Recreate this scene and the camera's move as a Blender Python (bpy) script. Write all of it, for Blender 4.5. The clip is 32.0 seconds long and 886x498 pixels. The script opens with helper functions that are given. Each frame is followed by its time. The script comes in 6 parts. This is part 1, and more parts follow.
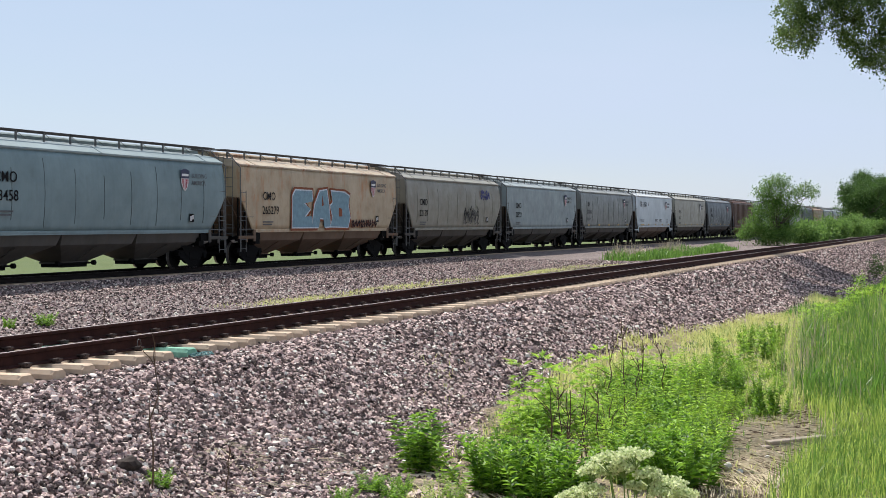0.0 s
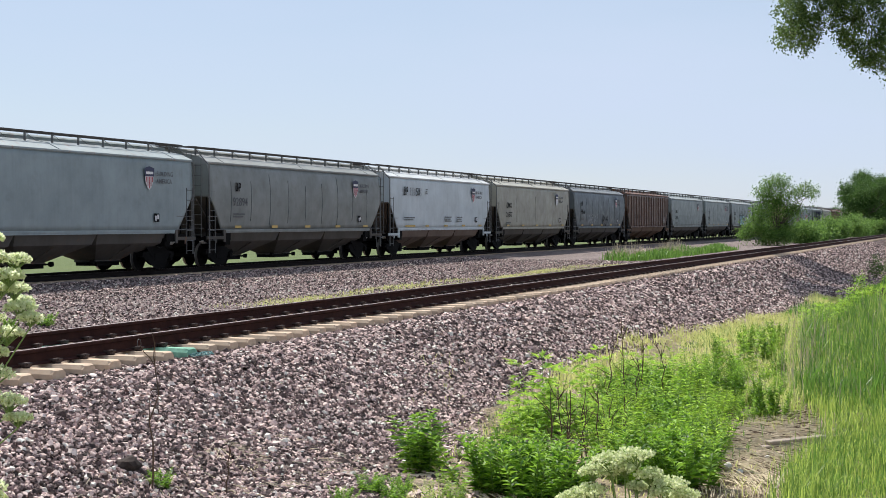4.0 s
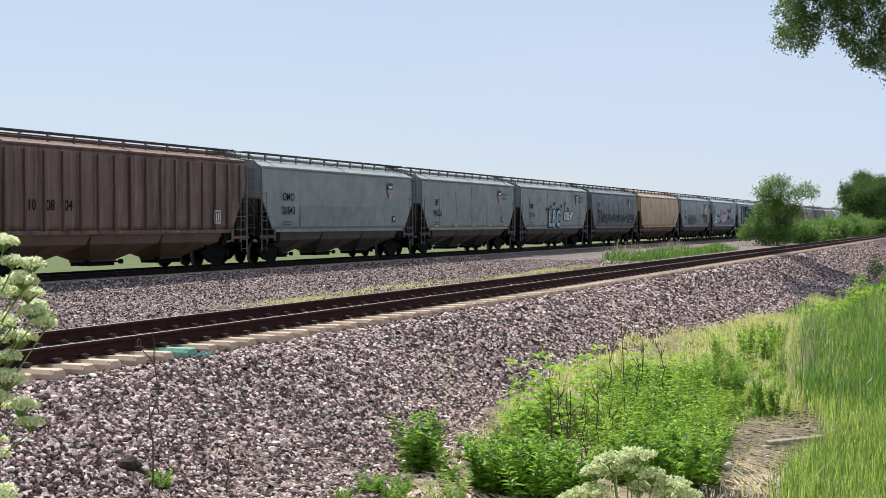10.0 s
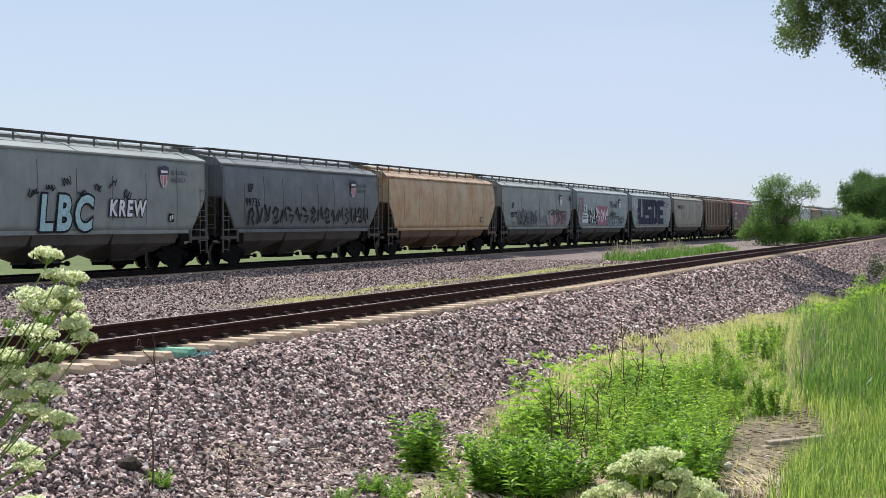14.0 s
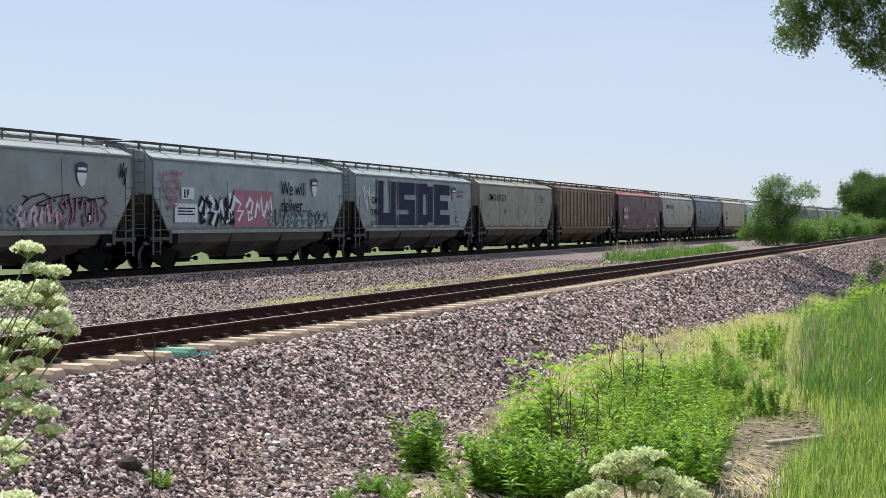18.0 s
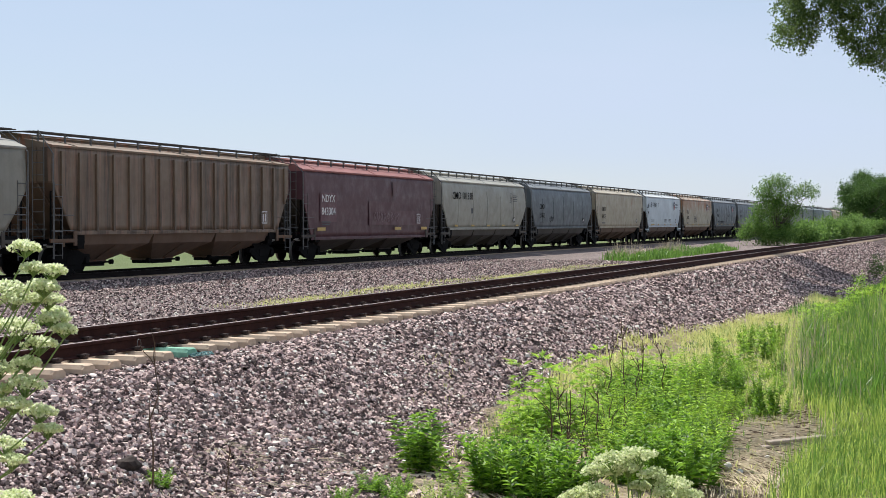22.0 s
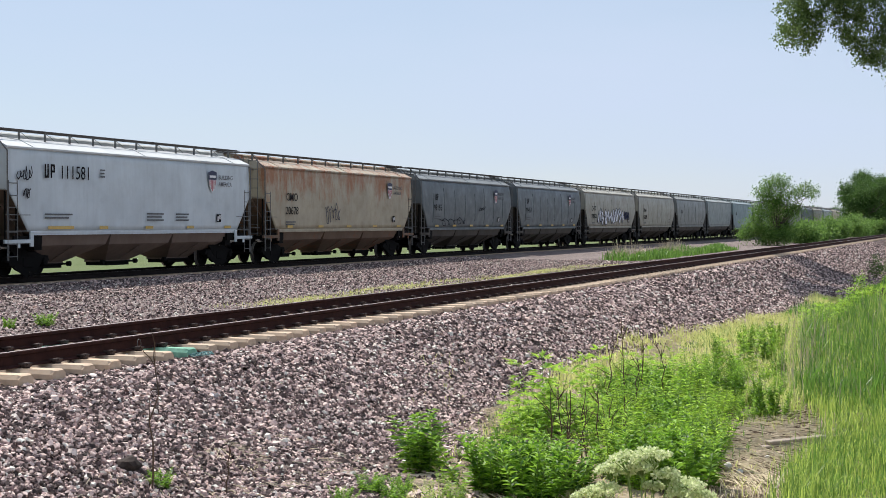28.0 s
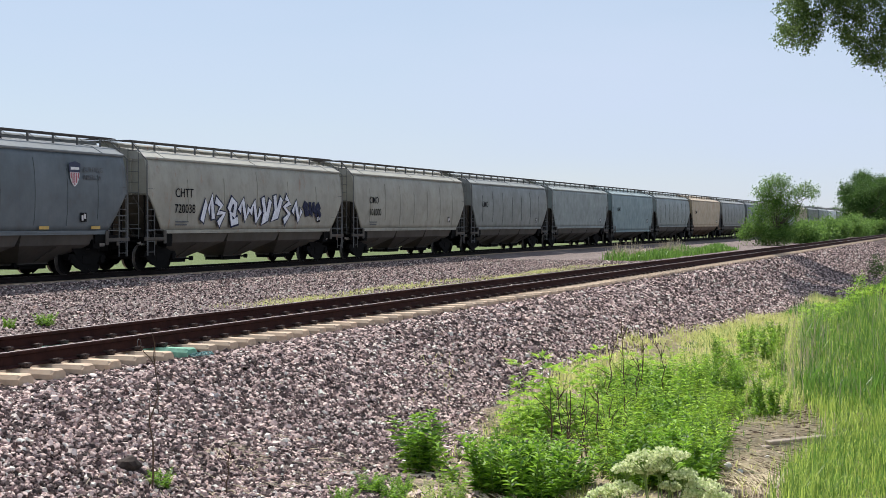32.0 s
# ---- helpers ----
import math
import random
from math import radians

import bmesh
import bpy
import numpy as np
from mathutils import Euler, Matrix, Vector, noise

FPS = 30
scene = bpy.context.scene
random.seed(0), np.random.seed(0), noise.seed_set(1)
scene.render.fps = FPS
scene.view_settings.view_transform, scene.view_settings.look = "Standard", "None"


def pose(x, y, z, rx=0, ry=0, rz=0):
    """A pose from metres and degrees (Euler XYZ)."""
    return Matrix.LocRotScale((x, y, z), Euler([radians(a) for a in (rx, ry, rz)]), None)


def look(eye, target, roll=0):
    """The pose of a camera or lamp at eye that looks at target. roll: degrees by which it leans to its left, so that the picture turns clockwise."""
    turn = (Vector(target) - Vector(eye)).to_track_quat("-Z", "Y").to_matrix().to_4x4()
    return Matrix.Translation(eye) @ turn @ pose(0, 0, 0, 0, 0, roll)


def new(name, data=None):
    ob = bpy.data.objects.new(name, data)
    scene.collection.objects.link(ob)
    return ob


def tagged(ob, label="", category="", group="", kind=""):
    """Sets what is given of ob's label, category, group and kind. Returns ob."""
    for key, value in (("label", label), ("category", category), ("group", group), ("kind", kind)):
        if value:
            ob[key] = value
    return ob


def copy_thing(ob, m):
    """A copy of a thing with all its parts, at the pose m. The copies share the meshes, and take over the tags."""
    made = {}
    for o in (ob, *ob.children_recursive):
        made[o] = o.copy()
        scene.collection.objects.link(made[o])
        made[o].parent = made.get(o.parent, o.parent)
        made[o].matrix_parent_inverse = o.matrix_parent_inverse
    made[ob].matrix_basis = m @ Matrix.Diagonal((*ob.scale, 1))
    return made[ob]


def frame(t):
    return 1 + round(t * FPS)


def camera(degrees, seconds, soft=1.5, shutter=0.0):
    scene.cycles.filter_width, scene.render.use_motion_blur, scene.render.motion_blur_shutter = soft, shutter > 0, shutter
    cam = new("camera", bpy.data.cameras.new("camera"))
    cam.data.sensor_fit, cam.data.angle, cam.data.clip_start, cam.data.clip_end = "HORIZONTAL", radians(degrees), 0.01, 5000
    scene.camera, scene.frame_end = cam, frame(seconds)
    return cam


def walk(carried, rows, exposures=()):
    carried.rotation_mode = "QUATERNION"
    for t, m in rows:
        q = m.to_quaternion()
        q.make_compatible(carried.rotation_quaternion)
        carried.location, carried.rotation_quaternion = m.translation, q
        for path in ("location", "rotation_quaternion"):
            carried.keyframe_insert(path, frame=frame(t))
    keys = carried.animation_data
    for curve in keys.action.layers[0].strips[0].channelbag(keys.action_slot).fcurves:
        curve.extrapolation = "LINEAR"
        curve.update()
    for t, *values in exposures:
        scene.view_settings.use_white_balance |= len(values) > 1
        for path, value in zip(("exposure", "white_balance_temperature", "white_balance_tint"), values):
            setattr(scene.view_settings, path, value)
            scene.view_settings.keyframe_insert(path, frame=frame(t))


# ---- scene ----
from collections import defaultdict
from mathutils import geometry

# ---------------------------------------------------------------- camera
CLIP = 32.0
cam = camera(31.52, CLIP, soft=0.6)
EYE = (0.0, 0.0, 1.46)
AIM = (math.cos(radians(18.9)) * 100, math.sin(radians(18.9)) * 100, 1.46 - 100 * math.tan(radians(0.949)))
walk(cam, [(0.0, look(EYE, AIM)), (CLIP, look(EYE, AIM))])

# ---------------------------------------------------------------- light
TO_SUN = Vector((0.45, 0.50, 1.05)).normalized()
world = bpy.data.worlds.new("world")
scene.world = world
world.use_nodes = True
wn, wl = world.node_tree.nodes, world.node_tree.links
wn.clear()
sky = wn.new("ShaderNodeTexSky")
sky.sky_type = "NISHITA"
sky.sun_disc = False
sky.sun_elevation = math.asin(TO_SUN.z)
sky.sun_rotation = math.atan2(TO_SUN.x, TO_SUN.y)
sky.altitude = 200
sky.air_density, sky.dust_density, sky.ozone_density = 1.0, 0.25, 2.0
wcoord = wn.new("ShaderNodeTexCoord")
wmap = wn.new("ShaderNodeMapping")
wmap.inputs["Scale"].default_value = (1.0, 1.0, 5.0)
wl.new(wcoord.outputs["Generated"], wmap.inputs["Vector"])
wnoise = wn.new("ShaderNodeTexNoise")
wnoise.inputs["Scale"].default_value, wnoise.inputs["Detail"].default_value, wnoise.inputs["Roughness"].default_value = 2.2, 4.0, 0.5
wl.new(wmap.outputs["Vector"], wnoise.inputs["Vector"])
wramp = wn.new("ShaderNodeMapRange")
wramp.inputs["From Min"].default_value, wramp.inputs["From Max"].default_value = 0.35, 0.75
wramp.inputs["To Min"].default_value, wramp.inputs["To Max"].default_value = 0.60, 0.93
wl.new(wnoise.outputs["Fac"], wramp.inputs["Value"])
veil = wn.new("ShaderNodeMix")
veil.data_type = "RGBA"
veil.inputs["B"].default_value = (6.25, 7.25, 9.2, 1)   # thin high cloud
wl.new(wramp.outputs["Result"], veil.inputs["Factor"])
wl.new(sky.outputs["Color"], veil.inputs["A"])
wback = wn.new("ShaderNodeBackground")
wback.inputs["Strength"].default_value = 0.076
wl.new(veil.outputs["Result"], wback.inputs["Color"])
wout = wn.new("ShaderNodeOutputWorld")
wl.new(wback.outputs["Background"], wout.inputs["Surface"])

sun = new("sun", bpy.data.lights.new("sun", "SUN"))
sun.data.energy, sun.data.angle, sun.data.color = 5.0, radians(0.55), (1.0, 0.96, 0.90)
sun.matrix_world = look(TO_SUN * 300, (0, 0, 0))
scene.view_settings.exposure = 0.40


# ---------------------------------------------------------------- materials
class Mat:
    """A node material in short steps."""

    def __init__(self, name, rough=0.7, metal=0.0):
        self.m = bpy.data.materials.new(name)
        self.m.use_nodes = True
        self.n, self.l = self.m.node_tree.nodes, self.m.node_tree.links
        self.b = self.n["Principled BSDF"]
        self.b.inputs["Roughness"].default_value, self.b.inputs["Metallic"].default_value = rough, metal
        self.pos = self.n.new("ShaderNodeTexCoord").outputs["Object"]
        if rough >= 0.8:
            self.b.inputs["Specular IOR Level"].default_value = 0.12

    def geo(self):
        return self.n.new("ShaderNodeNewGeometry")

    def scaled(self, v, src=None):
        k = self.n.new("ShaderNodeMapping")
        k.inputs["Scale"].default_value = v
        self.l.new(src or self.pos, k.inputs["Vector"])
        return k.outputs["Vector"]

    def noise(self, scale, detail=4.0, rough=0.55, src=None):
        k = self.n.new("ShaderNodeTexNoise")
        k.inputs["Scale"].default_value, k.inputs["Detail"].default_value, k.inputs["Roughness"].default_value = scale, detail, rough
        self.l.new(src or self.pos, k.inputs["Vector"])
        return k.outputs["Fac"]

    def cells(self, scale, src=None, feature="F1"):
        k = self.n.new("ShaderNodeTexVoronoi")
        k.feature = feature
        k.inputs["Scale"].default_value = scale
        self.l.new(src or self.pos, k.inputs["Vector"])
        return k

    def span(self, v, a, b, c=0.0, d=1.0):
        k = self.n.new("ShaderNodeMapRange")
        for key, val in zip(("From Min", "From Max", "To Min", "To Max"), (a, b, c, d)):
            k.inputs[key].default_value = val
        self.l.new(v, k.inputs["Value"])
        return k.outputs["Result"]

    def calc(self, op, a, b):
        k = self.n.new("ShaderNodeMath")
        k.operation = op
        for s, v in zip(k.inputs, (a, b)):
            if isinstance(v, (int, float)):
                s.default_value = v
            else:
                self.l.new(v, s)
        return k.outputs["Value"]

    def mix(self, fac, a, b):
        k = self.n.new("ShaderNodeMix")
        k.data_type = "RGBA"
        for key, v in (("Factor", fac), ("A", a), ("B", b)):
            s = k.inputs[key] if key != "Factor" else k.inputs[0]
            if key == "A":
                s = k.inputs[6]
            if key == "B":
                s = k.inputs[7]
            if isinstance(v, tuple):
                s.default_value = (*v, 1)
            elif isinstance(v, (int, float)):
                s.default_value = v
            else:
                self.l.new(v, s)
        return k.outputs[2]

    def ramp(self, fac, stops):
        k = self.n.new("ShaderNodeValToRGB")
        e = k.color_ramp.elements
        while len(e) < len(stops):
            e.new(0.5)
        for i, (p, c) in enumerate(stops):
            e[i].position, e[i].color = p, (*c, 1)
        self.l.new(fac, k.inputs["Fac"])
        return k.outputs["Color"]

    def rand(self):
        return self.n.new("ShaderNodeObjectInfo").outputs["Random"]

    def island(self):
        return self.geo().outputs["Random Per Island"]

    def color(self, c):
        if isinstance(c, tuple):
            self.b.inputs["Base Color"].default_value = (*c, 1)
        else:
            self.l.new(c, self.b.inputs["Base Color"])
        return self

    def rough(self, v):
        self.l.new(v, self.b.inputs["Roughness"])
        return self

    def bump(self, h, strength=0.3, dist=0.01):
        k = self.n.new("ShaderNodeBump")
        k.inputs["Strength"].default_value, k.inputs["Distance"].default_value = strength, dist
        self.l.new(h, k.inputs["Height"])
        self.l.new(k.outputs["Normal"], self.b.inputs["Normal"])
        return self


STONES = [(0.0, (0.010, 0.007, 0.006)), (0.36, (0.050, 0.033, 0.030)), (0.58, (0.165, 0.114, 0.106)), (0.70, (0.32, 0.24, 0.215)), (0.92, (0.385, 0.305, 0.272)), (1.0, (0.52, 0.44, 0.37))]


def stone_material(name, lift):
    k = Mat(name, 0.85)
    c = k.ramp(k.island(), [(p, tuple(min(0.85, v * lift + 0.02 * (lift - 1)) for v in col)) for p, col in STONES])
    return k.color(k.mix(k.span(k.noise(55, 3), 0.3, 0.75, 0, 0.3), c, (0.16, 0.12, 0.11))).bump(k.noise(90, 3), 0.4, 0.004).m


def ground_material():
    """Gravel on the railway bed; soil and dry straw under the weeds; a mown field beyond the line."""
    k = Mat("ground_soil_and_gravel", 0.95)
    xyz = k.n.new("ShaderNodeSeparateXYZ")
    k.l.new(k.pos, xyz.inputs[0])
    y = k.calc("ADD", xyz.outputs["Y"], k.span(k.noise(0.35, 3), 0.25, 0.75, -0.8, 0.8))
    cell = k.cells(19.0)
    stone = k.ramp(cell.outputs["Color"], STONES)
    # shade between and beneath the stones is mixed into the gravel colour
    gap_shade = k.span(cell.outputs["Distance"], 0.35, 0.75)
    stone = k.mix(k.span(gap_shade, 0, 1, 0, 0.8), k.mix(0.15, stone, (0.03, 0.022, 0.02)), (0.012, 0.009, 0.009))
    dusty = k.calc("MULTIPLY", k.calc("GREATER_THAN", y, 13.2), k.span(k.noise(0.5, 4), 0.25, 0.8, 0.22, 0.58))
    stone = k.mix(dusty, stone, k.mix(k.noise(24, 4, 0.7), (0.20, 0.165, 0.155), (0.46, 0.40, 0.37)))
    soil = k.mix(k.span(k.noise(11.0, 7, 0.75), 0.35, 0.66), (0.15, 0.118, 0.080), (0.38, 0.31, 0.22))
    soil = k.mix(k.span(k.noise(1.4, 7, 0.75), 0.48, 0.64, 0, 0.7), soil, (0.095, 0.082, 0.045))
    field = k.mix(k.noise(0.15, 5), (0.085, 0.115, 0.045), (0.135, 0.165, 0.07))
    toe = k.calc("ADD", k.span(xyz.outputs["X"], 13.5, 23.0, 1.35, 0.0), k.span(xyz.outputs["X"], 38.0, 54.0, 0.0, 2.6))
    bed = k.calc("GREATER_THAN", k.calc("ADD", y, toe), 6.95)
    far = k.calc("GREATER_THAN", y, 33.0)
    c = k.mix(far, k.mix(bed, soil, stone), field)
    h = k.mix(bed, k.noise(14, 5), k.span(cell.outputs["Distance"], 0, 0.8, 1, 0))
    return k.color(c).bump(h, 0.9, 0.03).m


def rust_rail_material():
    k = Mat("rusted_rail_steel", 0.85, 0.0)
    c = k.mix(k.span(k.noise(6, 5, 0.7), 0.3, 0.7), (0.024, 0.0092, 0.0078), (0.054, 0.0205, 0.0155))
    return k.color(c).bump(k.noise(120, 3), 0.25, 0.003).m


def polished_material():
    k = Mat("worn_rail_head", 0.5, 0.7)
    return k.color(k.mix(k.noise(4, 4), (0.26, 0.22, 0.21), (0.15, 0.115, 0.105))).m


def concrete_material(name, a, b):
    k = Mat(name, 0.9)
    c = k.mix(k.span(k.noise(9, 6, 0.65), 0.3, 0.7), a, b)
    c = k.mix(k.span(k.noise(2.2, 4), 0.48, 0.72, 0, 0.6), c, (0.25, 0.13, 0.065))
    r = k.calc("MULTIPLY", k.rand(), 0.35)
    return k.color(k.mix(r, c, (0.30, 0.26, 0.21))).bump(k.noise(70, 4), 0.35, 0.004).m


def paint(name, base, fade=0.25, rust=0.0, dirt=0.3, rust_color=(0.20, 0.075, 0.035), gloss=0.45, high=0.0, stain=0.0):
    """Railcar paint: faded in patches, streaked downwards, with rust and road dirt."""
    k = Mat(name, gloss)
    pale = tuple(min(0.85, v * 1.25 + 0.03) for v in base)
    deep = tuple(v * 0.72 for v in base)
    c = k.mix(k.span(k.noise(0.55, 5, 0.6), 0.3, 0.7), base, pale)
    streak = k.noise(1.0, 6, 0.7, k.scaled((3.2, 3.2, 0.22)))
    c = k.mix(k.span(streak, 0.48, 0.78, 0, 0.12 + fade), c, deep)
    fine = k.noise(1.0, 5, 0.7, k.scaled((14, 14, 0.8)))
    c = k.mix(k.span(fine, 0.52, 0.85, 0, dirt * 0.45), c, (0.11, 0.085, 0.06))
    grime = k.noise(1.8, 6, 0.65)
    c = k.mix(k.span(grime, 0.52, 0.78, 0, dirt * 0.8), c, (0.14, 0.11, 0.08))
    if stain > 0:       # long vertical stains, dark and rusty
        run_down = k.noise(1.0, 5, 0.7, k.scaled((2.3, 2.3, 0.10)))
        c = k.mix(k.span(run_down, 0.46, 0.58, 0, stain), c, tuple(v * 0.38 for v in base))
        pale_run = k.noise(1.0, 6, 0.75, k.scaled((3.9, 3.9, 0.30)))
        c = k.mix(k.span(pale_run, 0.50, 0.62, 0, stain * 0.75), c, (0.25, 0.135, 0.085))
    if rust > 0:
        rr = k.noise(1.0, 7, 0.75, k.scaled((1.6, 1.6, 0.5)))
        if high > 0:    # rust that starts at the eave and runs down
            xyz = k.n.new("ShaderNodeSeparateXYZ")
            k.l.new(k.pos, xyz.inputs[0])
            rr = k.calc("ADD", rr, k.span(xyz.outputs["Z"], 2.2, 3.9, -high, high))
        c = k.mix(k.span(rr, 0.61 - 0.3 * rust, 0.74 - 0.25 * rust), c, k.mix(k.noise(7, 5), rust_color, tuple(v * 1.7 for v in rust_color)))
    k.color(c)
    k.rough(k.span(grime, 0.3, 0.8, gloss - 0.08, 0.8))
    return k.bump(k.noise(0.9, 3), 0.18, 0.05).m


def plain(name, c, rough=0.7, metal=0.0, vary=0.25, scale=6.0):
    k = Mat(name, rough, metal)
    return k.color(k.mix(k.span(k.noise(scale, 5, 0.65), 0.3, 0.7), tuple(v * (1 - vary) for v in c), tuple(min(0.9, v * (1 + vary)) for v in c))).bump(k.noise(scale * 9, 3), 0.15, 0.003).m


def leaf(name, a, b, back=0.45, rough=0.5):
    """Thin leaves: light passes through them."""
    k = Mat(name, rough)
    k.b.inputs["Specular IOR Level"].default_value = 0.25
    c = k.mix(k.span(k.island(), 0.2, 0.8), a, b)
    c = k.mix(k.span(k.noise(1.3, 3), 0.35, 0.7, 0, 0.5), c, tuple(v * 0.7 for v in a))
    k.color(c)
    t = k.n.new("ShaderNodeBsdfTranslucent")
    k.l.new(k.mix(0.5, c, tuple(min(1, v * 1.5 + 0.02) for v in b)), t.inputs["Color"])
    s = k.n.new("ShaderNodeMixShader")
    s.inputs[0].default_value = back
    k.l.new(k.b.outputs[0], s.inputs[1])
    k.l.new(t.outputs[0], s.inputs[2])
    k.l.new(s.outputs[0], k.n["Material Output"].inputs["Surface"])
    return k.m


M_STONE, M_GRAVEL, M_GROUND = stone_material("ballast_stone", 1.98), stone_material("dusty_shaded_gravel", 1.9), ground_material()
M_RAIL, M_HEAD = rust_rail_material(), polished_material()
M_TIE = concrete_material("sunlit_concrete_tie", (0.50, 0.37, 0.255), (0.62, 0.485, 0.36))
M_TIE_GREEN = plain("green_sprayed_concrete", (0.20, 0.40, 0.29), 0.85, 0, 0.35)
# darker copy of the rail steel: the train's shade is in its colour
M_RAIL_SHADED = plain("shaded_rail_steel", (0.013, 0.0095, 0.0085), 0.85, 0.0, 0.4)
M_CLIP = plain("rusty_spring_clip", (0.05, 0.032, 0.027), 0.7, 0.3)
# underframe and wheels: near-black base that includes the shade below the cars
M_UNDER = plain("shade_black_underframe_steel", (0.004, 0.0037, 0.0036), 0.85, 0.0, 0.4)
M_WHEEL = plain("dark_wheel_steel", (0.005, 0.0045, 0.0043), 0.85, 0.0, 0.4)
M_TREAD = plain("worn_wheel_tread", (0.16, 0.15, 0.14), 0.5, 0.6, 0.2)
M_GRATE = plain("weathered_walkway_steel", (0.080, 0.072, 0.067), 0.8, 0.1, 0.4)
M_GALV = plain("painted_grab_bar", (0.11, 0.112, 0.108), 0.7, 0.0, 0.3)
M_BARE = plain("bare_bright_steel", (0.55, 0.54, 0.52), 0.35, 0.6, 0.2)
M_BLACK = plain("black_stencil_paint", (0.010, 0.010, 0.011), 0.85)
M_SEAM = plain("dirty_weld_seam", (0.105, 0.122, 0.12), 0.85)
M_LEAF_TREE = leaf("tree_leaf", (0.030, 0.075, 0.014), (0.085, 0.17, 0.032), 0.38)
M_LEAF_BOUGH = leaf("cottonwood_leaf", (0.026, 0.062, 0.016), (0.15, 0.225, 0.060), 0.45)
M_LEAF_BUSH = leaf("bush_leaf", (0.028, 0.082, 0.014), (0.20, 0.34, 0.070), 0.42)
M_LEAF_WEED = leaf("weed_leaf", (0.10, 0.24, 0.018), (0.42, 0.60, 0.080), 0.5)
M_LEAF_DARK = leaf("nettle_leaf", (0.018, 0.075, 0.008), (0.30, 0.52, 0.045), 0.34)
M_GRASS = leaf("green_grass", (0.075, 0.175, 0.015), (0.50, 0.60, 0.13), 0.45, 0.4)
M_GRASS_DRY = leaf("yellowing_grass", (0.40, 0.45, 0.11), (0.68, 0.66, 0.27), 0.4)
M_GRASS_DARK = leaf("dark_green_grass", (0.045, 0.125, 0.018), (0.16, 0.30, 0.048), 0.4, 0.4)
M_STRAW = plain("dry_straw", (0.58, 0.49, 0.35), 0.9, 0, 0.3)
M_TWIG = plain("dead_brown_stalk", (0.11, 0.075, 0.05), 0.9, 0, 0.3)
M_BARK = plain("grey_bark", (0.12, 0.10, 0.08), 0.95, 0, 0.35)
M_FLOWER_GREEN = leaf("greenish_umbel_blossom", (0.52, 0.64, 0.24), (0.86, 0.88, 0.58), 0.55)
M_LEAF_RAG = leaf("ragged_leaf", (0.026, 0.105, 0.008), (0.46, 0.70, 0.070), 0.36)
M_FLOWER = leaf("white_umbel_blossom", (0.40, 0.51, 0.19), (0.74, 0.79, 0.47), 0.45)
M_STEM = leaf("pale_green_stem", (0.16, 0.26, 0.07), (0.24, 0.34, 0.10), 0.25)


# ---------------------------------------------------------------- mesh helpers
def mesh_of(name, verts, faces, mat=None, smooth=False):
    me = bpy.data.meshes.new(name)
    me.from_pydata([tuple(v) for v in verts], [], [tuple(f) for f in faces])
    if mat:
        for m in (mat if isinstance(mat, (list, tuple)) else [mat]):
            me.materials.append(m)
    if smooth:
        me.polygons.foreach_set("use_smooth", [True] * len(me.polygons))
    me.update()
    return me


def array_mesh(name, verts, faces, mat, smooth=False):
    """A mesh from numpy arrays; all faces have the same number of corners."""
    me = bpy.data.meshes.new(name)
    nf, k = faces.shape
    me.vertices.add(len(verts))
    me.vertices.foreach_set("co", np.ascontiguousarray(verts, dtype=np.float32).ravel())
    me.loops.add(nf * k)
    me.loops.foreach_set("vertex_index", np.ascontiguousarray(faces, dtype=np.int32).ravel())
    me.polygons.add(nf)
    me.polygons.foreach_set("loop_start", np.arange(0, nf * k, k, dtype=np.int32))
    me.polygons.foreach_set("loop_total", np.full(nf, k, dtype=np.int32))
    me.polygons.foreach_set("use_smooth", np.full(nf, smooth, dtype=bool))
    me.materials.append(mat)
    me.update(calc_edges=True)
    me.validate()
    return me


def bm_mesh(name, bm, mat, smooth=False):
    me = bpy.data.meshes.new(name)
    bmesh.ops.recalc_face_normals(bm, faces=bm.faces)
    bm.to_mesh(me)
    bm.free()
    for m in (mat if isinstance(mat, (list, tuple)) else [mat]):
        me.materials.append(m)
    if smooth:
        me.polygons.foreach_set("use_smooth", [True] * len(me.polygons))
    return me


def part(name, bm, mat, parent, label="", at=None, smooth=False):
    """Links a bmesh, or a ready mesh, as one object under a thing or part."""
    me = bm if isinstance(bm, bpy.types.Mesh) else bm_mesh(name, bm, mat, smooth)
    ob = new(name, me)
    ob.parent = parent
    if at is not None:
        ob.matrix_basis = at if isinstance(at, Matrix) else Matrix.Translation(at)
    if label:
        ob["label"] = label
    return ob


def box(bm, x0, x1, y0, y1, z0, z1, bevel=0.0, mat=0):
    v = [bm.verts.new(p) for p in ((x0, y0, z0), (x1, y0, z0), (x1, y1, z0), (x0, y1, z0), (x0, y0, z1), (x1, y0, z1), (x1, y1, z1), (x0, y1, z1))]
    fs = [bm.faces.new([v[i] for i in f]) for f in ((0, 3, 2, 1), (4, 5, 6, 7), (0, 1, 5, 4), (1, 2, 6, 5), (2, 3, 7, 6), (3, 0, 4, 7))]
    for f in fs:
        f.material_index = mat
    if bevel:
        es = list({e for f in fs for e in f.edges})
        bmesh.ops.bevel(bm, geom=es, offset=bevel, segments=1, affect="EDGES", profile=0.5)
    return bm


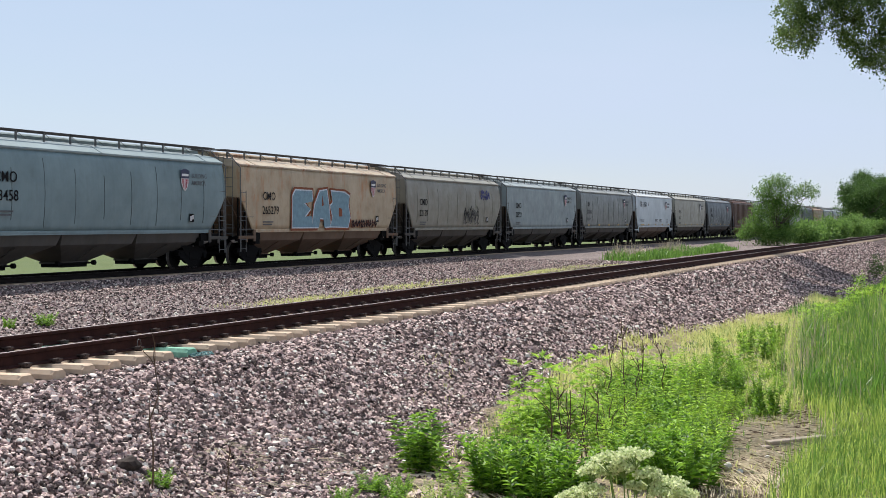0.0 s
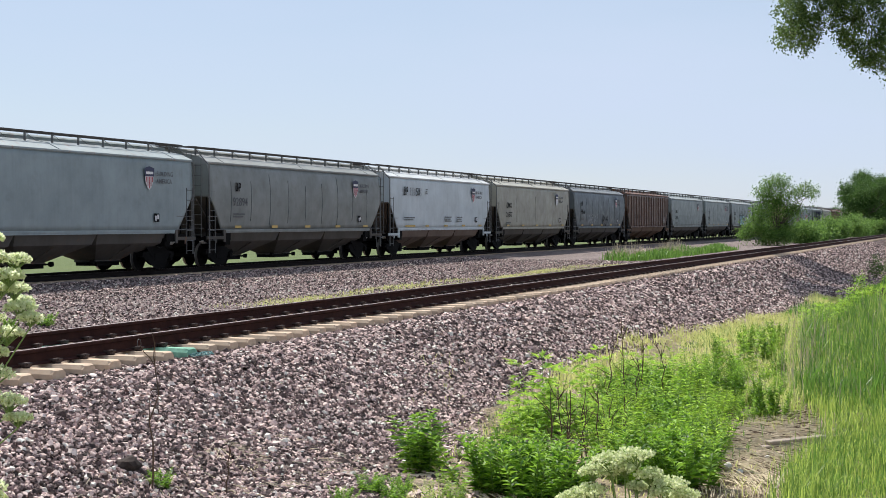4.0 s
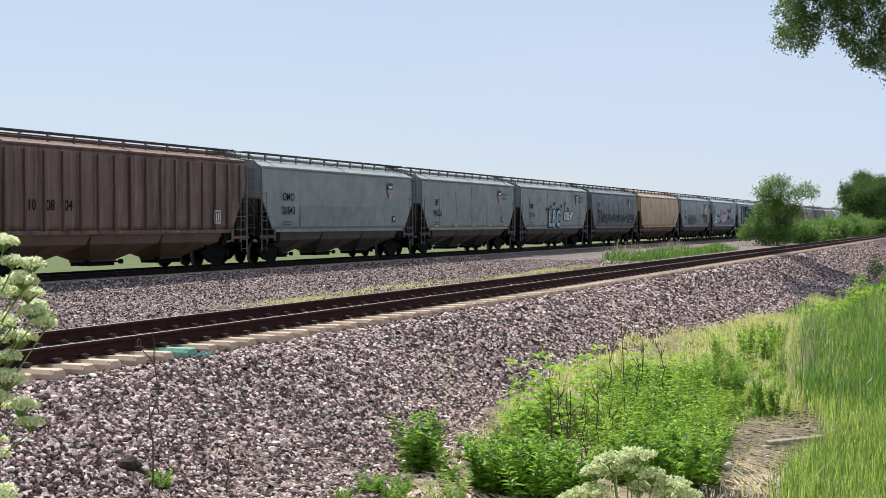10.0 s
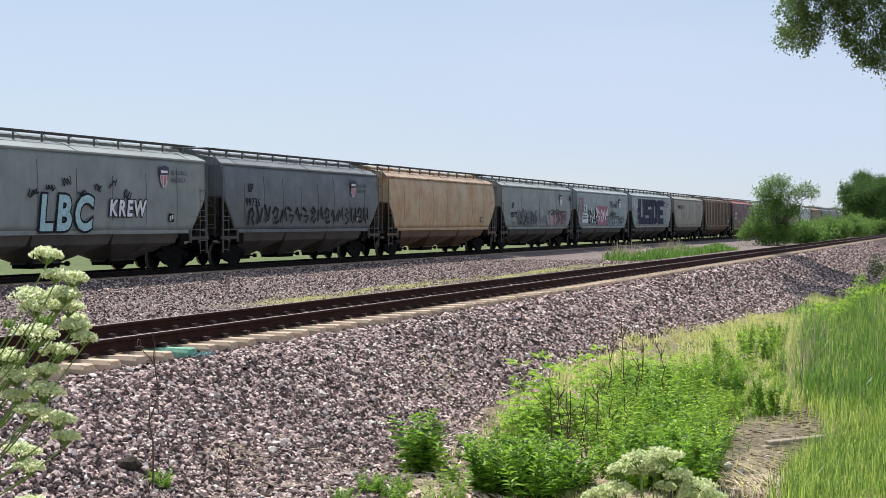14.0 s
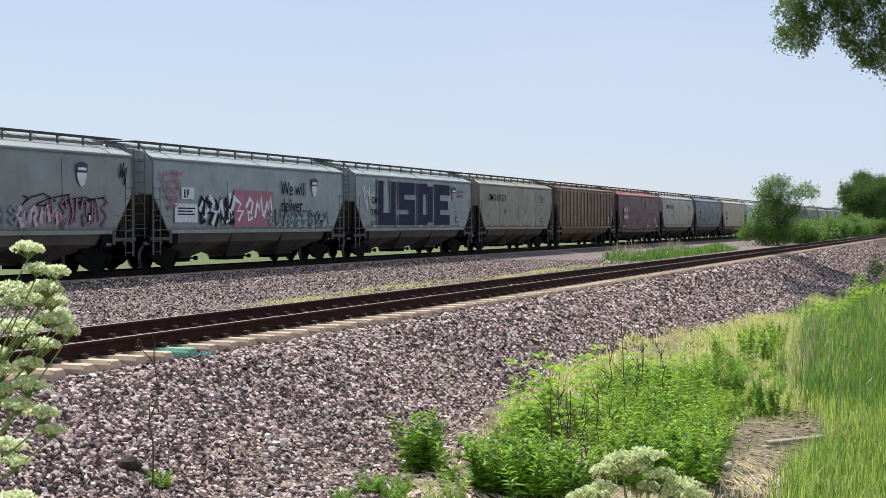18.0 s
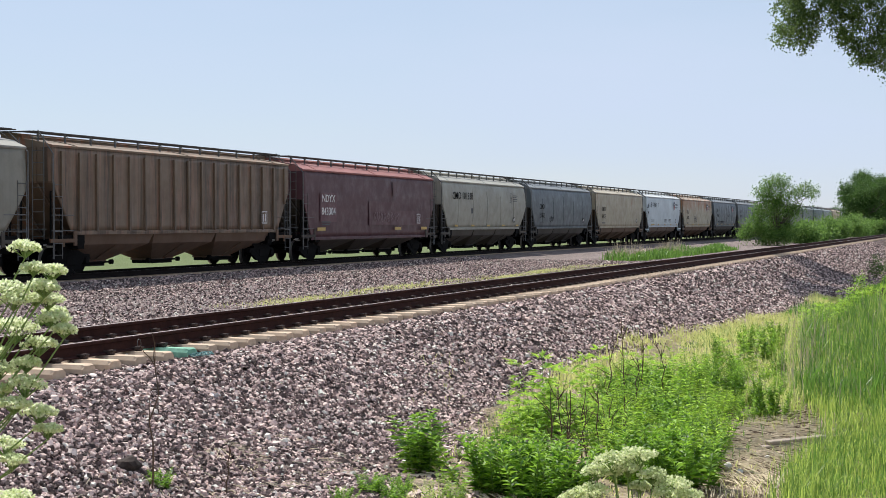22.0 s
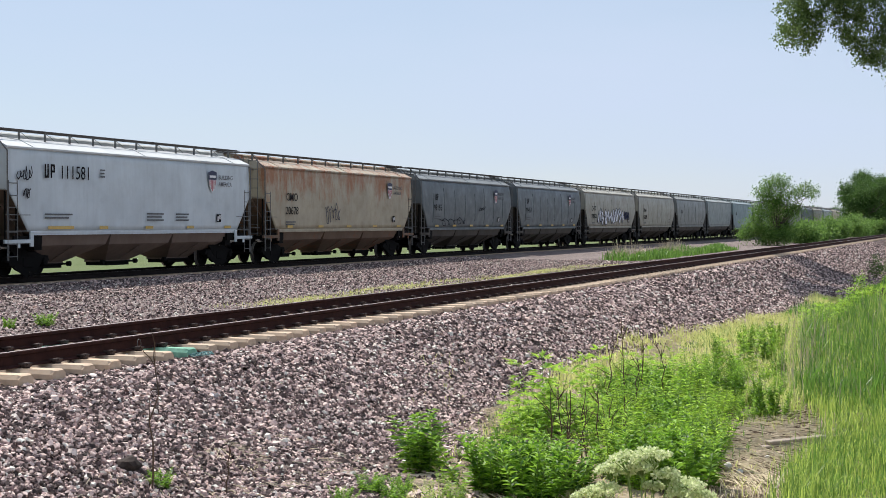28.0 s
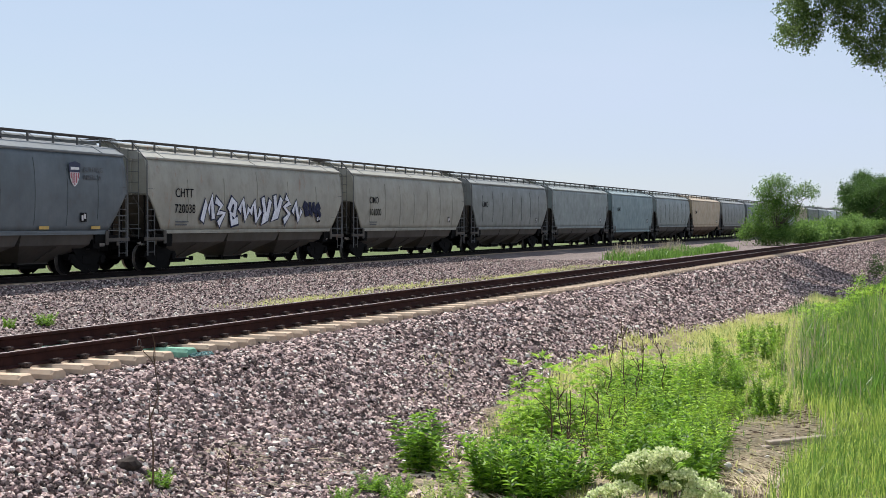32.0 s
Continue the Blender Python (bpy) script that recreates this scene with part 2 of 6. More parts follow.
def hull6(bm, bottom, top):
    """A solid between two rings with the same number of points."""
    a, b = [bm.verts.new(p) for p in bottom], [bm.verts.new(p) for p in top]
    n = len(a)
    bm.faces.new(a[::-1]), bm.faces.new(b)
    for i in range(n):
        bm.faces.new((a[i], a[(i + 1) % n], b[(i + 1) % n], b[i]))
    return bm


def bar(bm, p, q, r=0.012, n=6, r2=None):
    """A round bar from p to q."""
    p, q = Vector(p), Vector(q)
    d = (q - p).normalized()
    a = d.orthogonal().normalized()
    b = d.cross(a)
    r2 = r if r2 is None else r2
    rings = []
    for c, rr in ((p, r), (q, r2)):
        rings.append([bm.verts.new(c + (a * math.cos(t) + b * math.sin(t)) * rr) for t in (2 * math.pi * i / n for i in range(n))])
    for i in range(n):
        bm.faces.new((rings[0][i], rings[0][(i + 1) % n], rings[1][(i + 1) % n], rings[1][i]))
    bm.faces.new(rings[0][::-1]), bm.faces.new(rings[1])
    return bm


def extrude_poly(bm, pts, y0, y1, mat=0):
    """A solid from a polygon of (x, z) points between two y."""
    a, b = [bm.verts.new((x, y0, z)) for x, z in pts], [bm.verts.new((x, y1, z)) for x, z in pts]
    n = len(pts)
    fs = [bm.faces.new(a), bm.faces.new(b[::-1])]
    for i in range(n):
        fs.append(bm.faces.new((a[i], b[i], b[(i + 1) % n], a[(i + 1) % n])))
    for f in fs:
        f.material_index = mat
    return bm


# ---------------------------------------------------------------- ground
NEAR_Y, FAR_Y = 11.15, 29.42        # centre lines of the two tracks
TRAIN_Z = -0.24                     # rail top of the train's track; the near track's is 0
PROFILE = [(-3000, -1.45), (-60, -1.4), (0, -1.32), (6.4, -1.30), (7.1, -1.22), (9.2, -0.38), (9.75, -0.345), (10.0, -0.30), (10.3, -0.25), (12.7, -0.225), (13.3, -0.30),
           (14.9, -0.60), (25.6, -0.62), (27.0, -0.47), (31.8, -0.46), (33.4, -0.85), (45, -1.0), (3000, -1.0)]


def ground_z(x, y):
    """Height of the bed and its banks; the bank on which the camera stands rises behind the view."""
    ys, zs = [p[0] for p in PROFILE], [p[1] for p in PROFILE]
    z = np.interp(y, ys, zs)
    r = np.hypot(np.asarray(x) + 1.0, y)
    bank = np.clip((12.5 - r) / 5.5, 0, 1)
    bank = bank * bank * (3 - 2 * bank)
    return np.where(np.asarray(y) < 7.0, z + bank * (-0.12 - z), z)


def build_ground():
    ys = np.unique(np.concatenate([np.array([-3000, -1200, -500, -200, -90, -50, -30]), np.arange(-20, 6, 0.8), np.arange(6, 16, 0.16),
                                   np.arange(16, 34, 0.5), np.array([34, 37, 41, 46, 55, 75, 110, 170, 300, 600, 1300, 3000])]))
    xs = np.unique(np.concatenate([np.array([-3000, -1000, -300, -100, -50]), np.arange(-30, 8, 2.0), np.arange(8, 40, 0.22), np.arange(40, 90, 0.8),
                                   np.arange(90, 220, 4.0), np.array([230, 260, 300, 360, 450, 600, 900, 1500, 2200, 3000])]))
    X, Y = np.meshgrid(xs, ys)
    Z = ground_z(X, Y)
    rng = np.random.default_rng(4)
    rough = np.where((Y > 7) & (Y < 33), 0.02, 0.05) * ((X > 5) & (X < 95) & (np.abs(Y) < 40))
    Z = Z + rng.normal(0, 1, Z.shape) * rough * 0.6
    nx, ny = len(xs), len(ys)
    i = np.arange(nx * ny).reshape(ny, nx)
    f = np.stack([i[:-1, :-1], i[:-1, 1:], i[1:, 1:], i[1:, :-1]], -1).reshape(-1, 4)
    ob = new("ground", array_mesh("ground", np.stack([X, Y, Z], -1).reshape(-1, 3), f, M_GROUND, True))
    tagged(ob, "gravel railway bed with weedy soil bank and green field", "ground", kind="structure")


build_ground()


# ---------------------------------------------------------------- tracks
RAIL = [(-0.07, 0.0), (0.07, 0.0), (0.07, 0.012), (0.012, 0.03), (0.009, 0.125), (0.036, 0.142), (0.036, 0.172), (0.028, 0.183), (-0.028, 0.183), (-0.036, 0.172), (-0.036, 0.142), (-0.009, 0.125), (-0.012, 0.03), (-0.07, 0.012)]


def rail_mesh(name, x0, x1, web):
    bm = bmesh.new()
    ring = [[bm.verts.new((x, y, z - 0.183)) for y, z in RAIL] for x in (x0, x1)]
    n = len(RAIL)
    for i in range(n):
        f = bm.faces.new((ring[0][i], ring[0][(i + 1) % n], ring[1][(i + 1) % n], ring[1][i]))
        f.material_index = 1 if i in (7,) else 0
    bm.faces.new(ring[0][::-1]), bm.faces.new(ring[1])
    return bm_mesh(name, bm, [web, M_HEAD])


def tie_mesh(name, mat):
    """A concrete tie, waisted in the middle, with chamfered top edges; its top is at z = 0."""
    bm = bmesh.new()
    rings = []
    for y, w, h, top in ((-1.30, 0.136, 0.22, 0.098), (-1.27, 0.14, 0.22, 0.105), (-0.45, 0.13, 0.19, 0.10), (0, 0.115, 0.17, 0.09), (0.45, 0.13, 0.19, 0.10), (1.27, 0.14, 0.22, 0.105), (1.30, 0.136, 0.22, 0.098)):
        dz = -0.014 if abs(y) > 1.29 else (-0.012 if abs(y) < 0.1 else 0.0)
        rings.append([bm.verts.new(p) for p in ((-w, y, -h), (w, y, -h), (w, y, -0.05), (top, y, dz), (-top, y, dz), (-w, y, -0.05))])
    for a, b in zip(rings, rings[1:]):
        for i in range(6):
            bm.faces.new((a[i], b[i], b[(i + 1) % 6], a[(i + 1) % 6]))
    bm.faces.new(rings[0]), bm.faces.new(rings[-1][::-1])
    return bm_mesh(name, bm, mat)


def clip_mesh():
    """A spring clip with its shoulder beside the rail foot."""
    bm = bmesh.new()
    box(bm, -0.055, 0.055, -0.055, 0.035, 0, 0.062, 0.018)
    for s in (-1, 1):
        bar(bm, (s * 0.045, -0.05, 0.05), (s * 0.045, 0.06, 0.045), 0.014, 5)
    bar(bm, (-0.045, -0.05, 0.05), (0.045, -0.05, 0.05), 0.016, 5)
    return bm_mesh("rail_clip", bm, M_CLIP)


def build_track(name, y, z, xs, x0, x1, clips_to, label):
    root = new(name)
    root.location = (0, y, z)
    tagged(root, label, "railway track", kind="structure")
    rm = rail_mesh("rail", x0, x1, M_RAIL if y < 20 else M_RAIL_SHADED)
    for s in (-1, 1):
        part("rail", rm, None, root, at=(0, s * 0.753, 0))
    tm, gm, cm = tie_mesh("tie", M_TIE), tie_mesh("tie_green", M_TIE_GREEN), clip_mesh()
    rnd = random.Random(3)
    joined = bmesh.new()
    for i, x in enumerate(xs):
        at = pose(x + rnd.uniform(-0.015, 0.015), rnd.uniform(-0.02, 0.02), -0.183 - 0.008, 0, 0, rnd.uniform(-0.6, 0.6))
        if i >= 260:
            k = len(joined.verts)
            joined.from_mesh(tm)
            joined.verts.ensure_lookup_table()
            bmesh.ops.transform(joined, matrix=at, verts=joined.verts[k:])
            continue
        tie = part("tie", gm if abs(x - 18.49) < 0.2 and y < 20 else tm, None, root, at=at)
        if x < clips_to:
            for s in (-1, 1):
                for o in (-1, 1):
                    part("rail_clip", cm, None, tie, at=pose(0, s * 0.753 + o * 0.105, 0.0, 0, 0, 0 if o < 0 else 180))
    if len(joined.verts):
        tagged(part("far_tie", joined, M_TIE, root), kind="stuff")
    else:
        joined.free()
    return root


near_ties = [x for x in (15.34 + 0.63 * i for i in range(-60, 13))] + [23.52 + 0.735 * i for i in range(0, 330)]
near_ties.sort(key=lambda x: abs(x - 25))
build_track("near_track", NEAR_Y, 0.0, near_ties, -260, 900, 60, "empty railway track with rusty rails on concrete ties")
far_ties = sorted((0.63 * i for i in range(-60, 240)), key=lambda x: abs(x - 65))
build_track("train_track", FAR_Y, TRAIN_Z, far_ties, -300, 1200, -1, "railway track on gravel under the freight train")


# ---------------------------------------------------------------- the train
WHEEL_R = 0.457


def run(t):
    """Metres that the train has gone at t seconds."""
    u = t / 32
    return 467.35 * u + 29.56 * u * u - 1.32 * u ** 3


def lathe(bm, profile, n=20, mats=None):
    """Turns (radius, y) points about the y axis."""
    rings = [[bm.verts.new((r * math.cos(2 * math.pi * i / n), y, r * math.sin(2 * math.pi * i / n))) for i in range(n)] for r, y in profile]
    for j, (a, b) in enumerate(zip(rings, rings[1:])):
        for i in range(n):
            f = bm.faces.new((a[i], a[(i + 1) % n], b[(i + 1) % n], b[i]))
            f.material_index = mats[j] if mats else 0
    bm.faces.new(rings[0]), bm.faces.new(rings[-1][::-1])
    return bm


def wheelset_mesh():
    bm = bmesh.new()
    for s in (-1, 1):
        pts = [(0.10, 0.60), (0.13, 0.70), (0.37, 0.685), (0.395, 0.67), (WHEEL_R + 0.027, 0.675), (WHEEL_R + 0.02, 0.70), (WHEEL_R, 0.715), (WHEEL_R - 0.008, 0.805), (0.40, 0.81), (0.375, 0.785), (0.16, 0.76), (0.11, 0.80), (0.08, 0.82)]
        lathe(bm, [(r, s * y) for r, y in pts], 24, [0, 0, 0, 0, 0, 1, 1, 0, 0, 0, 0, 0])
    bar(bm, (0, -1.0, 0), (0, 1.0, 0), 0.075, 10)
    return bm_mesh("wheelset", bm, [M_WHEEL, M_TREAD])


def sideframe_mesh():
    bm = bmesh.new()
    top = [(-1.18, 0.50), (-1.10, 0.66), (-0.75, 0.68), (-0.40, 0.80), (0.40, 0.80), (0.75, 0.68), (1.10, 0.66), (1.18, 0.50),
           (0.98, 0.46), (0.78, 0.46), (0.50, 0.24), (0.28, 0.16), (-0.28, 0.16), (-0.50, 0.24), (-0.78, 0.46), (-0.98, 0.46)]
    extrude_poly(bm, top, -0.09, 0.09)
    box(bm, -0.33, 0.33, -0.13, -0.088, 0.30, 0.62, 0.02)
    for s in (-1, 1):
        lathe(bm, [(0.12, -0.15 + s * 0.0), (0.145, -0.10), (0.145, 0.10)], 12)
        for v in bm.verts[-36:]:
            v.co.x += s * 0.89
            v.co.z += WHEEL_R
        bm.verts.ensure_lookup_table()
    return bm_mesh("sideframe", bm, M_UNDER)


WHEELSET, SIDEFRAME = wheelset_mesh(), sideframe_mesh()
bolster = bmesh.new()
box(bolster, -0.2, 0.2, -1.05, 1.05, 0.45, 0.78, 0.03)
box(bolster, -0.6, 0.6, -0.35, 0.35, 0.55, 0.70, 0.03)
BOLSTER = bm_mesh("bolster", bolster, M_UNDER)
WHEELS = []


def add_truck(root, x):
    """A truck: bolster, two sideframes and two wheelsets. The wheelsets turn."""
    tr = part("truck", BOLSTER, None, root, at=(x, 0, 0))
    for s in (-1, 1):
        sf = part("sideframe", SIDEFRAME, None, tr, at=pose(0, s * 1.0, 0, 0, 0, 0 if s < 0 else 180))
    for dx in (-0.89, 0.89):
        w = part("wheelset", WHEELSET, None, tr)
        w.matrix_parent_inverse = Matrix.Translation((dx, 0, WHEEL_R))
        WHEELS.append(w)
    return tr


def side_half_width(kind, z):
    if kind == "round":
        return float(np.interp(z, [1.3, 1.6, 2.1, 2.6, 3.1, 3.5, 3.8, 4.0], [1.49, 1.52, 1.57, 1.59, 1.575, 1.54, 1.48, 1.42]))
    if kind == "ribbed":
        return 1.50
    return float(np.interp(z, [1.0, 2.2, 3.0, 4.0], [1.52, 1.555, 1.55, 1.50]))


def eave(kind):
    return {"round": 4.0, "flat": 4.0, "ribbed": 4.14, "red": 4.0}[kind]


def side_wall(kind, hb, seams):
    """The curved side: sheet with thickness, cut back towards the trucks at both ends, slightly dished between its posts."""
    bm = bmesh.new()
    zs_top, low = eave(kind), (1.05 if kind == "red" else 1.42)
    cut = 0.9 if kind == "red" else 1.1
    cols = sorted(set([round(-hb + 2 * hb * i / 56, 4) for i in range(57)] + [-hb + cut, hb - cut]))
    rows = 13
    pitch = 2 * hb / max(seams, 1)
    grid = []
    for x in cols:
        e = max(0.0, abs(x) - (hb - cut)) / cut
        zb = low + (2.72 - low) * e if kind != "ribbed" else low + (3.0 - low) * e
        col = []
        for j in range(rows):
            z = zb + (zs_top - zb) * j / (rows - 1)
            w = side_half_width(kind, z)
            if seams and kind != "ribbed":
                ph = ((x + hb) % pitch) / pitch
                w += 0.012 * math.sin(math.pi * ph) * math.sin(math.pi * min(1, max(0, (z - 1.4) / 2.4))) - 0.006
            w += noise.noise((x * 0.9, z * 0.9, hb)) * 0.006
            col.append(bm.verts.new((x, -w, z)))
        grid.append(col)
    for a, b in zip(grid, grid[1:]):
        for i in range(rows - 1):
            bm.faces.new((a[i], b[i], b[i + 1], a[i + 1]))
    bm.normal_update()
    bmesh.ops.solidify(bm, geom=bm.faces[:], thickness=0.03)
    bmesh.ops.recalc_face_normals(bm, faces=bm.faces)
    return bm


def roof_bm(kind, hb):
    """The roof: a steep bright strip above the eave, a flatter deck and a raised hatch coaming."""
    z0 = eave(kind)
    w0 = side_half_width(kind, z0)
    if kind == "ribbed":
        prof = [(w0 + 0.02, z0 - 0.02), (w0 + 0.03, z0 + 0.05), (1.2, z0 + 0.13), (0.62, z0 + 0.24), (0.40, z0 + 0.27), (0.38, z0 + 0.42), (0.0, z0 + 0.46)]
    else:
        prof = [(w0 + 0.015, z0 - 0.03), (w0 + 0.045, z0), (w0 + 0.045, z0 + 0.05), (1.08, z0 + 0.27), (0.60, z0 + 0.36), (0.40, z0 + 0.40), (0.38, z0 + 0.53), (0.0, z0 + 0.56)]
    full = [(-y, z) for y, z in prof] + [(y, z) for y, z in reversed(prof[:-1])]
    bm = bmesh.new()
    xs = [-hb - 0.02, -hb + 0.02] + [-hb + 2 * hb * i / 14 for i in range(1, 14)] + [hb - 0.02, hb + 0.02]
    rings = [[bm.verts.new((x, y, z)) for y, z in full] for x in xs]
    for a, b in zip(rings, rings[1:]):
        for i in range(len(full) - 1):
            bm.faces.new((a[i], b[i], b[i + 1], a[i + 1]))
    bm.faces.new(rings[0][::-1]), bm.faces.new(rings[-1])
    # carlines across the roof
    for x in (-hb + 1.4, 0.0, hb - 1.4):
        for s in (-1, 1):
            extrude_strip(bm, [(x, s * y, z + 0.012) for y, z in prof[2 if kind != "ribbed" else 1:5]], 0.05, 0.03)
    return bm


def extrude_strip(bm, pts, width, height):
    """A low rib of that width along x over a line of points."""
    for p, q in zip(pts, pts[1:]):
        a = [(p[0] - width / 2, p[1], p[2] - 0.02), (p[0] + width / 2, p[1], p[2] - 0.02), (q[0] + width / 2, q[1], q[2] - 0.02), (q[0] - width / 2, q[1], q[2] - 0.02)]
        hull6(bm, a, [(x, y, z + height) for x, y, z in a])


def end_wall(kind, hb, s):
    """Upright end sheet, seen above the slope."""
    z0, zb = eave(kind), 2.70 if kind != "ribbed" else 2.98
    top = z0 + (0.24 if kind != "ribbed" else 0.13)
    bm = bmesh.new()
    ring = [(-side_half_width(kind, zb), zb)] + [(-side_half_width(kind, z), z) for z in (3.1, 3.5, z0)] + [(-1.0, top), (-0.4, top + 0.13), (0.4, top + 0.13), (1.0, top)]
    ring += [(side_half_width(kind, z), z) for z in (z0, 3.5, 3.1)] + [(side_half_width(kind, zb), zb)]
    x0, x1 = (hb - 0.03, hb - 0.002) if s > 0 else (-hb + 0.002, -hb + 0.03)
    hull6(bm, [(x0, y, z) for y, z in ring], [(x1, y, z) for y, z in ring])
    for y in (-0.9, 0, 0.9):
        box(bm, min(x0, x0 + s * 0.07), max(x0, x0 + s * 0.07), y - 0.03, y + 0.03, zb, z0)
    return bm


def slope_sheet(kind, hb, s):
    """The sloping floor sheet above the truck."""
    zb = 2.70 if kind != "ribbed" else 2.98
    xa, xb, za = hb - 0.01, hb - (1.75 if kind != "red" else 2.4), 1.30
    bm = bmesh.new()
    a = [(s * xa, -1.48, zb), (s * xa, 1.48, zb), (s * xb, 1.46, za), (s * xb, -1.46, za)]
    hull6(bm, a, [(x + s * 0.03, y, z + 0.04) for x, y, z in a])
    for y in (-0.95, 0.0, 0.95):
        b = [(s * xa, y - 0.03, zb - 0.03), (s * xa, y + 0.03, zb - 0.03), (s * xb, y + 0.03, za - 0.03), (s * xb, y - 0.03, za - 0.03)]
        hull6(bm, [(x, yy, z - 0.10) for x, yy, z in b], b)
    return bm


def hopper_bm(bay, red=False):
    """One bay: a steep skirt under the sill, then a blunt pyramid down to the outlet flange."""
    bm = bmesh.new()
    b = bay / 2 - 0.01
    zt = 1.40 if not red else 1.08
    rings = [(b, 1.47, zt), (b * 0.95, 1.30, 0.98 if not red else 0.90), (0.80, 0.40, 0.40)]
    levels = [[(-x, -y, z), (x, -y, z), (x, y, z), (-x, y, z)] for x, y, z in rings]
    for upper, lower in zip(levels, levels[1:]):
        hull6(bm, lower, upper)
    box(bm, -0.84, 0.84, -0.44, 0.44, 0.33, 0.405, 0.01)
    for y in (-1, 1):      # a stiffener on the sloped side
        hull6(bm, [(-0.02, y * 0.42, 0.44), (0.02, y * 0.42, 0.44), (0.02, y * 1.28, 0.94), (-0.02, y * 1.28, 0.94)],
              [(-0.02, y * 0.47, 0.42), (0.02, y * 0.47, 0.42), (0.02, y * 1.33, 0.92), (-0.02, y * 1.33, 0.92)])
    return bm


def gate_bm():
    """The sliding gate in its frame, with the shaft that opens it."""
    bm = bmesh.new()
    box(bm, -0.76, 0.76, -0.42, 0.42, 0.21, 0.335, 0.01)
    bar(bm, (-1.12, -0.46, 0.34), (1.12, -0.46, 0.34), 0.032, 8)
    for x in (-1.12, 1.12):
        lathe(bm, [(0.085, -0.53), (0.085, -0.40)], 8)
        bm.verts.ensure_lookup_table()
        for v in bm.verts[-16:]:
            v.co.x += x
            v.co.z += 0.34
    box(bm, -1.0, 1.0, -0.14, 0.14, 0.24, 0.32)
    return bm


def ladder_bm(z0, z1, w, n, cut=0.0):
    """Two stiles with rungs, in the xz plane, at y = 0."""
    bm = bmesh.new()
    for x in (0, w):
        bar(bm, (x, 0, z0), (x, 0, z1), 0.015, 6)
    for i in range(n):
        z = z0 + 0.12 + (z1 - z0 - 0.2) * i / (n - 1)
        bar(bm, (0, -0.01, z), (w, -0.01, z), 0.013, 5)
    return bm


def running_board(hb, z):
    """Open steel grating along the roof on both sides of the hatches."""
    bm = bmesh.new()
    for s in (-1, 1):
        y0, y1 = sorted((s * 0.46, s * 0.95))
        for k in range(5):
            y = y0 + (y1 - y0) * k / 4
            box(bm, -hb - 0.1, hb + 0.1, y - 0.012, y + 0.012, z - 0.005, z + 0.04)
        n = int(hb * 2 / 0.30)
        for i in range(n + 1):
            x = -hb - 0.1 + (2 * hb + 0.2) * i / n
            box(bm, x - 0.008, x + 0.008, y0, y1, z + 0.012, z + 0.044)
    for x in (-hb - 0.35, hb + 0.05):
        box(bm, x, x + 0.3, -0.95, 0.95, z - 0.004, z + 0.03)
    return bm


def hatch_bm(hb, z):
    """Long hatch covers over the trough."""
    bm = bmesh.new()
    for i in range(4):
        x0 = -hb + 0.4 + i * (2 * hb - 0.8) / 4
        x1 = x0 + (2 * hb - 0.8) / 4 - 0.12
        hull6(bm, [(x0, -0.42, z), (x1, -0.42, z), (x1, 0.42, z), (x0, 0.42, z)], [(x0 + 0.05, -0.30, z + 0.07), (x1 - 0.05, -0.30, z + 0.07), (x1 - 0.05, 0.30, z + 0.07), (x0 + 0.05, 0.30, z + 0.07)])
    return bm


def coupler_bm():
    bm = bmesh.new()
    box(bm, -0.75, 0.0, -0.09, 0.09, 0.76, 0.98, 0.02)
    hull6(bm, [(0, -0.13, 0.72), (0.26, -0.17, 0.72), (0.30, 0.05, 0.72), (0.12, 0.15, 0.72), (0, 0.13, 0.72)], [(0, -0.13, 1.0), (0.26, -0.17, 1.0), (0.30, 0.05, 1.0), (0.12, 0.15, 1.0), (0, 0.13, 1.0)])
    return bm


